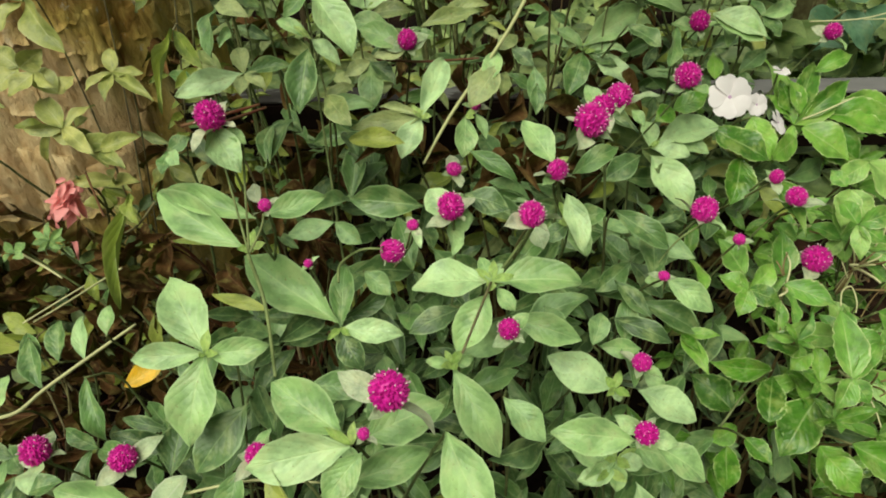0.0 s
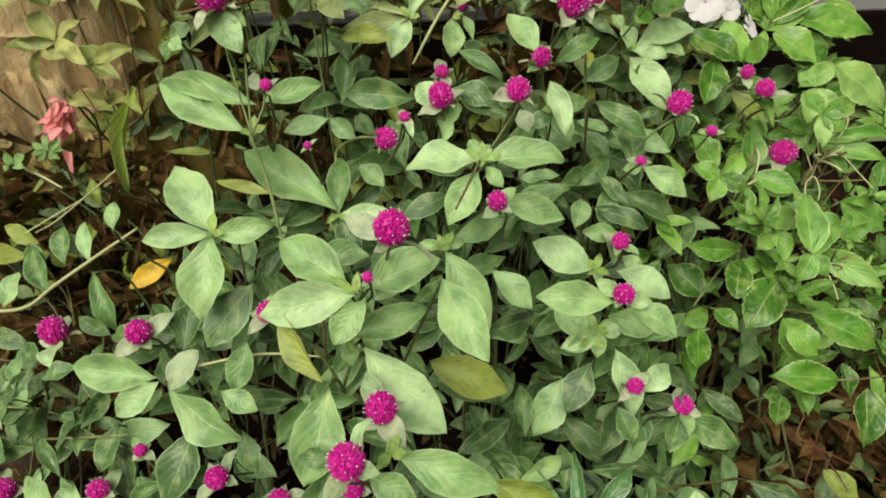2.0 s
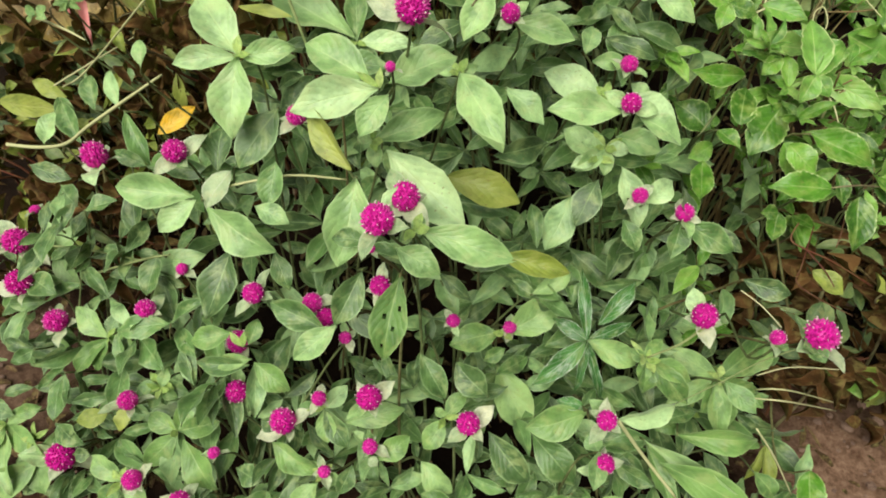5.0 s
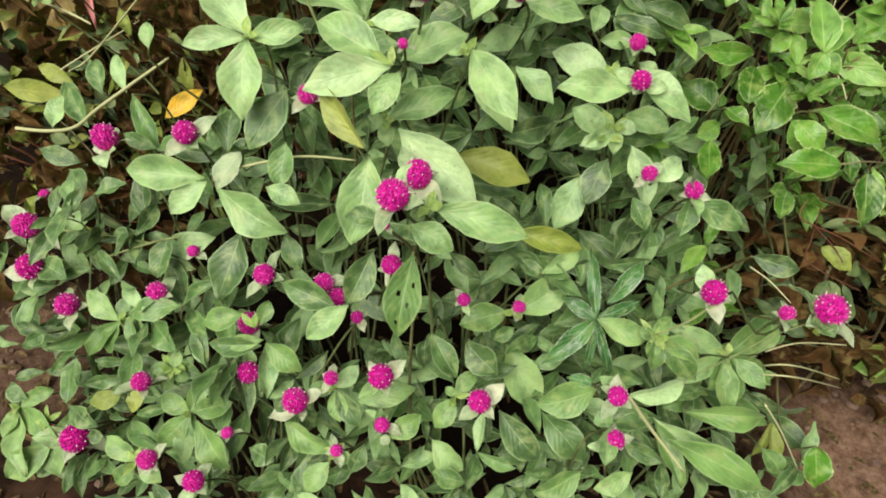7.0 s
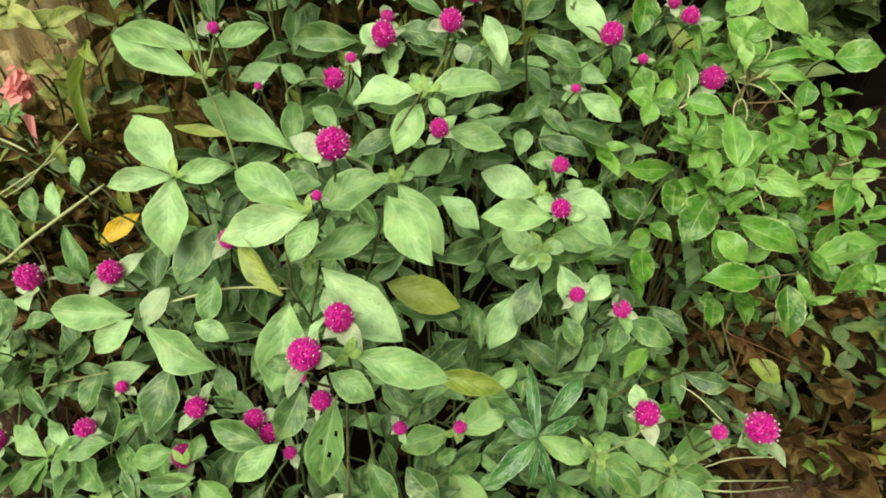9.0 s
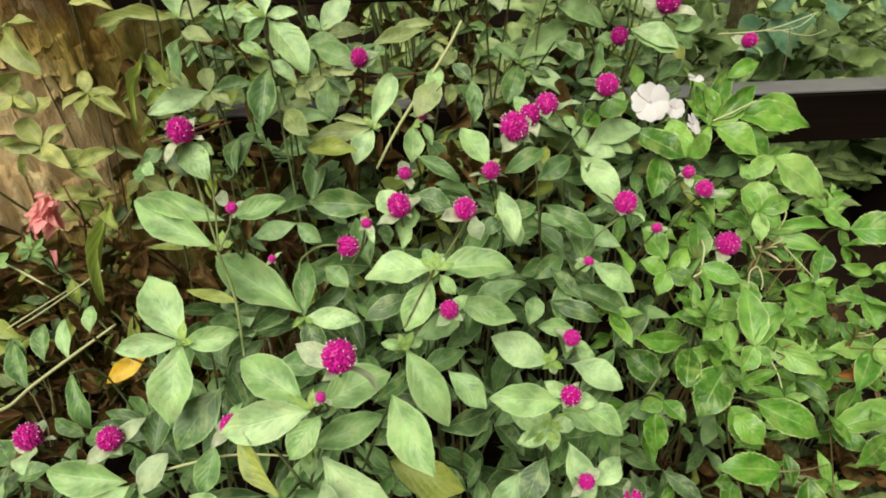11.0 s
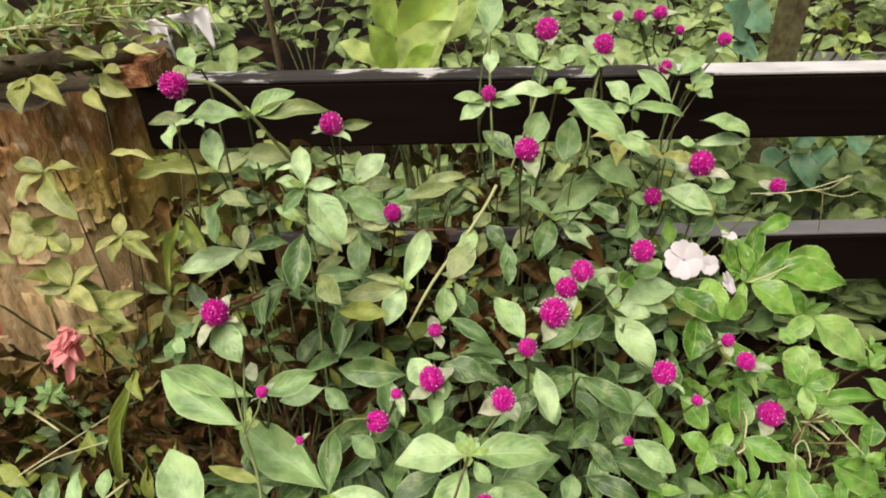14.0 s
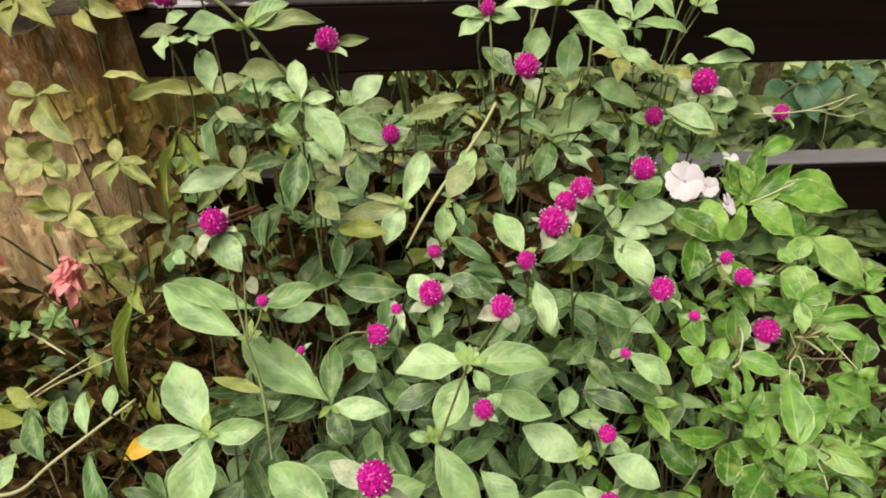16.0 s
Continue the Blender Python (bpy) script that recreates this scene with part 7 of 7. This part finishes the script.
# ---- balsam shoots: stars of small narrow leaves ----
for _ in range(26):
    key = fill_rng.choice(("b1", "b2", "b4", "b5"))
    foot = PLANTS[key].location
    node = Vector((foot.x + fill_rng.gauss(0, 0.06), foot.y + fill_rng.gauss(0, 0.06), 0))
    node.z = max(0.06, crown(node.x, node.y) - fill_rng.uniform(0.0, 0.05))
    if node.y > 0.74 or 0.23 < node.x < 0.35 and 0.44 < node.y < 0.56:
        continue
    stem_to(PLANTS[key], node, 0.0014, MAT_TAN)
    spin = fill_rng.uniform(0, 6.28)
    for k in range(6):
        a = spin + k * 1.05 + fill_rng.uniform(-0.2, 0.2)
        long = fill_rng.uniform(0.014, 0.036)
        add_leaf(PLANTS[key], node, node + Vector((math.cos(a), math.sin(a), fill_rng.uniform(0.1, 0.9))).normalized() * long, long * fill_rng.uniform(0.28, 0.45), fill_rng.choice("iII"))

# ---- bundles of tan stalks under the balsam tops ----
for key, heart, count in (("b1", (0.366, 0.396, 0.392), 9), ("b1", (0.300, 0.378, 0.386), 5), ("b3", (0.352, 0.300, 0.352), 6), ("b4", (0.455, 0.330, 0.330), 6)):
    heart = Vector(heart)
    for _ in range(count):
        out = Vector((fill_rng.gauss(0, 0.6), fill_rng.gauss(-0.1, 0.5), fill_rng.uniform(0.3, 1.0))).normalized() * fill_rng.uniform(0.016, 0.034)
        sag = heart + out * 0.6 + Vector((fill_rng.gauss(0, 0.003), -0.002, 0.004))
        stalk(PLANTS[key], [heart - Vector((0.2 * out.x, 0.2 * out.y, 0.03)), heart, sag, heart + out], fill_rng.uniform(0.0009, 0.0017), fill_rng.choice((MAT_TAN, MAT_STRAW)))

# ---- more pale leaves of the shrub that grows over the stump ----
for _ in range(8):
    node = Vector((fill_rng.uniform(-0.58, -0.33), fill_rng.uniform(0.60, 0.68), fill_rng.uniform(0.24, 0.56)))
    if fill_rng.random() < 0.3:
        stem_to(PLANTS["s1"], node, 0.0012)
    for k in range(3):
        a = fill_rng.uniform(0, 6.28)
        tip = node + Vector((math.cos(a), -0.3, math.sin(a) - 0.3)).normalized() * fill_rng.uniform(0.028, 0.05)
        add_leaf(PLANTS["s1"], node, tip, fill_rng.uniform(0.014, 0.022), fill_rng.choice("sssd"))

# ---- withered growth between the stump and the amaranths ----
withered = thing("withered_plant", (-0.22, 0.50, 0.0), "withered plant with hanging brown leaves and bare reddish twigs", "plant")
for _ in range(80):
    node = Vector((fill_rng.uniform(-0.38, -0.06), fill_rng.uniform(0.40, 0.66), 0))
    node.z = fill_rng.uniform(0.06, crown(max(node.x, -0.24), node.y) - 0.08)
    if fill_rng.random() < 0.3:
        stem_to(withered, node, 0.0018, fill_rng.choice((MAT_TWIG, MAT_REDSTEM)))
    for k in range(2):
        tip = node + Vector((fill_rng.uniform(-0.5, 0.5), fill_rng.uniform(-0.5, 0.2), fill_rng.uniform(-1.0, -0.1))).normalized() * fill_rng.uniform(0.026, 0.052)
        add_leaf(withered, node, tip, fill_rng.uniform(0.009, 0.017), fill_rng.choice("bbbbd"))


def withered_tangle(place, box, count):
    """Dead brown leaves and dark twigs close to the soil; their colour also carries the hollows' shade."""
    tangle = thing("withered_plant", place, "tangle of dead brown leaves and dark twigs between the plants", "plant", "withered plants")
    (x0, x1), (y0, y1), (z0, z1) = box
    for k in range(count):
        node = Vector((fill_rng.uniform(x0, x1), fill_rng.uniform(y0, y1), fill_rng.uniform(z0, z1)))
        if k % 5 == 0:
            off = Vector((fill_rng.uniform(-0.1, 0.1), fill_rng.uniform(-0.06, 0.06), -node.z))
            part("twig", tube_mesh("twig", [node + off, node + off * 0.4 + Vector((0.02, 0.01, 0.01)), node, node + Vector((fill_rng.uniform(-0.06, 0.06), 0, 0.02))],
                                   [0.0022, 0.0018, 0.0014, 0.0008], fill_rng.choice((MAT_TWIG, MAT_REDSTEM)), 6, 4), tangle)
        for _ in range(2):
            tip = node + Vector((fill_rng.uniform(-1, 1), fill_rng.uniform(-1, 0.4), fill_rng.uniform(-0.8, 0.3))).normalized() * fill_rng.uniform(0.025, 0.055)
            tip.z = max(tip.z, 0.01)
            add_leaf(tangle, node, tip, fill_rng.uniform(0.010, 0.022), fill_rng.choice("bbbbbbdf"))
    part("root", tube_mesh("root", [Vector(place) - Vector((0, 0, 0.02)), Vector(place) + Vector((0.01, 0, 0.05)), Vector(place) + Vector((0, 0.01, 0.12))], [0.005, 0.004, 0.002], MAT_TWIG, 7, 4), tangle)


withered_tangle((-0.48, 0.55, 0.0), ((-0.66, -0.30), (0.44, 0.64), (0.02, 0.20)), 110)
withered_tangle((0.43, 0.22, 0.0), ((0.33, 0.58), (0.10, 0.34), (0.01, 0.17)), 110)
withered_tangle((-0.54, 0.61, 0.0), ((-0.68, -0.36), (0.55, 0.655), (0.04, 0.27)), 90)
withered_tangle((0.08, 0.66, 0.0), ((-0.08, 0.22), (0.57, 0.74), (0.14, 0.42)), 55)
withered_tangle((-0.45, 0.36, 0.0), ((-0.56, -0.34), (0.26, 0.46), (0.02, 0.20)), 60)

# ---- dark low leaves added beside the balsams, the hollow's shade in their colour ----
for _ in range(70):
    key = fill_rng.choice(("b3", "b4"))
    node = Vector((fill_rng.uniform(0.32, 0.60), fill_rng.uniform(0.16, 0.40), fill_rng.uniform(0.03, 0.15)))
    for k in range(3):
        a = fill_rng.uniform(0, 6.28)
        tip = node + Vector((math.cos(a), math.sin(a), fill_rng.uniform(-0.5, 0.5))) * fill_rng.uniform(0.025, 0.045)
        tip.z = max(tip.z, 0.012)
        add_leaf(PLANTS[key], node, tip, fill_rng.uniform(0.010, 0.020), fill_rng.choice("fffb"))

# ---- litter and pebbles on the soil ----
def litter():
    verts, faces = [], []
    rng = random.Random(31)
    uvs = []
    for _ in range(2200):
        p = Vector((rng.uniform(-0.75, 0.75), rng.uniform(-0.25, 0.75), 0.005))
        long, wide, a = rng.uniform(0.003, 0.014), rng.uniform(0.0012, 0.004), rng.uniform(0, 6.28)
        u, v = Vector((math.cos(a), math.sin(a), rng.uniform(-0.15, 0.25))), Vector((-math.sin(a), math.cos(a), rng.uniform(-0.4, 0.4)))
        k = len(verts)
        for s in range(5):
            f = s / 4
            mid = p + u * long * (2 * f - 1) + Vector((0, 0, 0.5 * wide * math.sin(math.pi * f)))
            half = wide * (0.15 + math.sin(math.pi * (0.1 + 0.8 * f))) * rng.uniform(0.7, 1.2)
            for c in (-1, 0, 1):
                verts.append(tuple(mid + v * half * c + Vector((0, 0, 0.6 * half * abs(c)))))
                uvs.append((0.5 + 0.5 * c, f))
        for s in range(4):
            q = k + 3 * s
            faces += [(q, q + 1, q + 4, q + 3), (q + 1, q + 2, q + 5, q + 4)]
    ob = new("leaf_litter", mesh_of("leaf_litter", verts, faces, MAT_LITTER, uvs))
    tagged(ob, "dry brown leaf litter scattered on the soil", "leaf litter", kind="stuff")


litter()
peb_rng = random.Random(41)
PEBBLES = []
for _ in range(4):
    bm = bmesh.new()
    bmesh.ops.create_icosphere(bm, subdivisions=2, radius=1)
    for v in bm.verts:
        v.co *= 1 + 0.55 * noise.noise(v.co * 1.9 + Vector((peb_rng.random() * 9, 0, 0)))
        v.co.z *= 0.6
    me = bpy.data.meshes.new("pebble")
    bm.to_mesh(me)
    bm.free()
    me.materials.append(MAT_PEBBLE)
    PEBBLES.append(me)
for _ in range(220):
    x = peb_rng.choice((peb_rng.uniform(0.34, 0.62), peb_rng.uniform(0.40, 0.62), peb_rng.uniform(-0.62, -0.38)))
    r = 0.0016 + 0.006 * peb_rng.random() ** 3
    ob = tagged(new("pebble", peb_rng.choice(PEBBLES)), "rough pinkish-brown pebble half sunk in the soil", "pebble", "pebbles on the soil")
    ob.matrix_world = pose(x, peb_rng.uniform(0.02, 0.34), r * 0.2, 0, 0, peb_rng.uniform(0, 360)) @ Matrix.Scale(r, 4)


# ---- beyond the fence ----
far_rng = random.Random(51)


def joined_leaves(name, poses, shapes, material):
    """Many leaves in one mesh, for shrubs that stand far off."""
    verts, faces, uvs = [], [], []
    for m, shape in poses:
        me = shapes[shape % len(shapes)]
        k = len(verts)
        verts += [tuple(m @ v.co) for v in me.vertices]
        faces += [tuple(k + i for i in p.vertices) for p in me.polygons]
        own = [None] * len(me.vertices)
        for loop in me.loops:
            own[loop.vertex_index] = tuple(me.uv_layers[0].data[loop.index].uv)
        uvs += own
    return mesh_of(name, verts, faces, material, uvs)


FAR_SHAPES = [leaf_mesh("far_leaf", MAT_MASS, shape_rng, full=0.9, rows=5, fold=0.15, arch=0.08) for _ in range(5)]


def far_shrub(place, high, wide, count, size, label, name="garden_shrub"):
    bush = thing(name, place, label, "shrub", "shrubs beyond the fence")
    poses = []
    for k in range(count):
        a, r = far_rng.uniform(0, 6.28), wide * math.sqrt(far_rng.random())
        node = Vector(place) + Vector((r * math.cos(a), r * math.sin(a), high * (0.15 + 0.85 * far_rng.random() ** 0.7) * (1 - 0.4 * (r / wide) ** 2)))
        node.y = max(node.y, 0.87)
        if k % 12 == 0:
            stem_to(bush, node, 0.002)
        for _ in range(3):
            b = far_rng.uniform(0, 6.28)
            tip = node + Vector((math.cos(b), math.sin(b), far_rng.uniform(-0.4, 0.6))).normalized() * far_rng.uniform(*size)
            tip.y = max(tip.y, 0.845)
            poses.append((leaf_pose(node, tip, (tip - node).length * far_rng.uniform(0.36, 0.52), None, far_rng.gauss(0, 0.3)), far_rng.randrange(5)))
    foliage = part("foliage", joined_leaves("foliage", poses, FAR_SHAPES, MAT_MASS), bush)
    foliage["kind"] = "stuff"
    return bush


for x, y, h in ((-0.75, 1.1, 0.56), (-0.45, 1.05, 0.50), (-0.18, 1.05, 0.30), (0.12, 1.05, 0.26), (0.40, 1.02, 0.53), (1.35, 1.0, 0.45), (0.90, 1.16, 0.34), (0.66, 0.98, 0.26), (0.98, 0.96, 0.24), (1.12, 1.30, 0.36), (0.98, 1.62, 0.30), (-0.7, 1.5, 0.55), (0.15, 1.5, 0.5),
                (0.6, 1.5, 0.5), (-1.1, 1.9, 0.6), (-0.4, 2.1, 0.5), (0.2, 2.1, 0.5), (0.9, 2.1, 0.5), (1.6, 2.3, 0.5), (-0.7, 2.8, 0.6), (0.3, 2.9, 0.6), (1.2, 3.0, 0.5), (2.3, 2.2, 0.6)):
    far_shrub((x, y, 0), h, 0.17 + 0.08 * y, 105, (0.022, 0.100), "leafy green garden shrub behind the fence")
far_path = new("garden_path", box_mesh("garden_path", (3.0, 1.3, 0.03), MAT_CONCRETE, 0.006))
far_path.location = (2.40, 1.90, 0.008)
tagged(far_path, "pale grey concrete garden path", "path", kind="structure")
leaning_post = new("leaning_post", box_mesh("leaning_post", (0.032, 0.045, 0.80), MAT_TWIG, 0.004))
tagged(leaning_post, "dark brown wooden post leaning in the shrubs", "post")
leaning_post.matrix_world = pose(0.66, 1.14, 0.385, 0, -8, 20)
lime = thing("broadleaf_plant", (0.02, 1.0, 0.0), "broad-leaved plant with upright lime-green leaves", "plant")
for base, tip, width in (((-0.055, 1.00, 0.510), (-0.088, 0.99, 0.592), 0.050), ((-0.052, 1.00, 0.508), (0.040, 0.98, 0.600), 0.070), ((-0.044, 0.99, 0.506), (0.024, 0.97, 0.572), 0.038),
                         ((-0.036, 1.03, 0.520), (0.052, 1.05, 0.650), 0.085), ((-0.060, 1.04, 0.540), (-0.078, 1.06, 0.665), 0.045), ((0.020, 1.06, 0.530), (0.100, 1.08, 0.610), 0.055), ((-0.070, 1.02, 0.520), (-0.140, 1.01, 0.556), 0.040)):
    stem_to(lime, base, 0.003)
    part("leaf", fill_rng.choice(LEAVES["L"]), lime, leaf_pose(base, tip, width, (0, -0.85, 0.5), fill_rng.gauss(0, 0.35)))
yellow_plant = thing("yellow_plant", (0.84, 1.30, 0.0), "small plant with yellow-green leaves behind the fence", "plant")
for k in range(14):
    node = Vector((0.84 + fill_rng.uniform(-0.03, 0.03), 1.30 + fill_rng.uniform(-0.03, 0.03), fill_rng.uniform(0.42, 0.54)))
    if k % 4 == 0:
        stem_to(yellow_plant, node, 0.003)
    add_leaf(yellow_plant, node, node + Vector((fill_rng.uniform(-0.05, 0.05), -0.02, fill_rng.uniform(-0.02, 0.06))), fill_rng.uniform(0.014, 0.026), fill_rng.choice("LdL"))
castor = thing("broadleaf_shrub", (0.74, 1.12, 0.0), "shrub with large drooping blue-green leaves", "shrub")
for k in range(16):
    node = Vector((0.74 + fill_rng.uniform(-0.10, 0.16), 1.06 + fill_rng.uniform(-0.04, 0.10), fill_rng.uniform(0.24, 0.40)))
    if k % 2:
        stem_to(castor, node, 0.003)
    long = fill_rng.uniform(0.05, 0.085)
    add_leaf(castor, node, node + Vector((fill_rng.uniform(-1, 1), -0.4, fill_rng.uniform(-0.9, 0.1))).normalized() * long, long * fill_rng.uniform(0.5, 0.75), fill_rng.choice("tttf"), (0, -0.6, 0.8))

for base, tip, width in (((0.525, 1.04, 0.565), (0.463, 1.02, 0.615), 0.066), ((0.535, 1.03, 0.55), (0.491, 1.01, 0.547), 0.055), ((0.513, 1.06, 0.604), (0.562, 1.04, 0.565), 0.055), ((0.672, 1.05, 0.333), (0.622, 1.03, 0.296), 0.086), ((0.717, 1.06, 0.34), (0.757, 1.04, 0.291), 0.076)):
    stem_to(castor, base, 0.003)
    part("leaf", fill_rng.choice(LEAVES["t"]), castor, leaf_pose(base, tip, width, (0, -0.7, 0.7)))

# ---- dry stems that stand behind the rails ----
dry = thing("dry_plant", (0.02, 0.90, 0.0), "thin dry brown stems of a dead plant behind the fence", "plant")
for k in range(46):
    foot = Vector((0.02 + fill_rng.gauss(0, 0.13), 0.90 + fill_rng.uniform(-0.03, 0.06), -0.01))
    top = Vector((foot.x + fill_rng.gauss(0, 0.09), foot.y + fill_rng.uniform(-0.02, 0.05), fill_rng.uniform(0.22, 0.52)))
    bend = foot.lerp(top, 0.55) + Vector((fill_rng.gauss(0, 0.02), 0, 0.02))
    part("stem", tube_mesh("stem", [foot, bend, top], [0.0018, 0.0013, 0.0007], fill_rng.choice((MAT_TWIG, MAT_TAN, MAT_STEM)), 5, 4), dry)
    for _ in range(2):
        node = bend.lerp(top, fill_rng.random())
        add_leaf(dry, node, node + Vector((fill_rng.uniform(-1, 1), -0.3, fill_rng.uniform(-0.9, 0.2))).normalized() * fill_rng.uniform(0.025, 0.055), fill_rng.uniform(0.008, 0.018), fill_rng.choice("bbbbdf"))

# ---- leaves of the shrub that lie on the dark stump top ----
for _ in range(64):
    node = Vector((fill_rng.uniform(-0.66, -0.38), fill_rng.uniform(0.74, 0.90), fill_rng.uniform(0.585, 0.612)))
    for k in range(2):
        a = fill_rng.uniform(0, 6.28)
        add_leaf(PLANTS["s1"], node, node + Vector((math.cos(a), math.sin(a), fill_rng.uniform(-0.1, 0.4))) * fill_rng.uniform(0.02, 0.045), fill_rng.uniform(0.010, 0.020), fill_rng.choice("sfdAb"))

# ---- needle twigs and torn sheet above the stump ----
needles = thing("needle_twig", (-0.50, 0.76, 0.62), "feathery pale green needle twig lying on the stump", "twig")
needle_rng = random.Random(61)
for k in range(10):
    a = Vector((-0.58 + 0.02 * k, 0.73 + 0.006 * k, 0.626 + 0.004 * k))
    b = a + Vector((needle_rng.uniform(0.12, 0.20), needle_rng.uniform(-0.02, 0.03), needle_rng.uniform(0.0, 0.045)))
    part("twig", tube_mesh("twig", [a, a.lerp(b, 0.5) + Vector((0, 0, 0.012)), b], [0.0016, 0.0013, 0.0008], MAT_STRAW, 5, 4), needles)
    for s in range(12):
        p = a.lerp(b, (s + 0.5) / 12) + Vector((0, 0, 0.010))
        tip = p + Vector((needle_rng.uniform(0.005, 0.03), needle_rng.uniform(-0.02, 0.02), needle_rng.uniform(-0.02, 0.025)))
        add_leaf(needles, p, tip, 0.0045, needle_rng.choice("sAL"))


def torn_sheet():
    """A crumpled sheet with a straight upper edge and a ragged lower one."""
    rng = random.Random(71)
    cols, rows = 40, 10
    drop, verts, faces = [], [], []
    for c in range(cols + 1):
        tooth = abs((c / 2.7) % 2 - 1)
        drop.append(0.010 + 0.055 * tooth ** 1.3 * (0.65 + 0.5 * math.sin(c * 0.23)) + rng.uniform(0, 0.010))
    for side in (0.0, 0.0012):
        for c in range(cols + 1):
            for r in range(rows + 1):
                v = r / rows
                fold = 0.003 * math.sin(c * 0.55) * (0.4 + v) + 0.004 * math.sin(c * 0.21 + 3 * v)
                verts.append((0.0025 * c + 0.006 * v * math.sin(c * 0.4), side + fold, -drop[c] * v))
    n = rows + 1
    top = (cols + 1) * n
    for c in range(cols):
        for r in range(rows):
            a = c * n + r
            faces += [(a, a + 1, a + n + 1, a + n), (top + a, top + a + n, top + a + n + 1, top + a + 1)]
        faces += [(c * n, (c + 1) * n, top + (c + 1) * n, top + c * n), (c * n + rows, top + c * n + rows, top + (c + 1) * n + rows, (c + 1) * n + rows)]
    return mesh_of("torn_sheet", verts, faces, MAT_WHITE)


sheet = thing("plant_stake", (-0.37, 0.965, 0.0), "dark stake with a torn white plastic sheet hanging from it", "stake")
part("stake", tube_mesh("stake", [(-0.37, 0.97, -0.02), (-0.37, 0.97, 0.40), (-0.365, 0.97, 0.70)], [0.012, 0.012, 0.010], MAT_TWIG, 8, 4), sheet)
part("torn_sheet", torn_sheet(), sheet, pose(-0.405, 0.950, 0.606, 0, -14, 0), "torn white plastic strips")
trunk = new("slim_trunk", tube_mesh("slim_trunk", [(-0.24, 1.02, -0.02), (-0.23, 1.02, 0.35), (-0.25, 1.02, 0.75)], [0.006, 0.005, 0.005], MAT_LOG, 9, 6))
tagged(trunk, "slim dark trunk of a young tree behind the fence", "trunk")
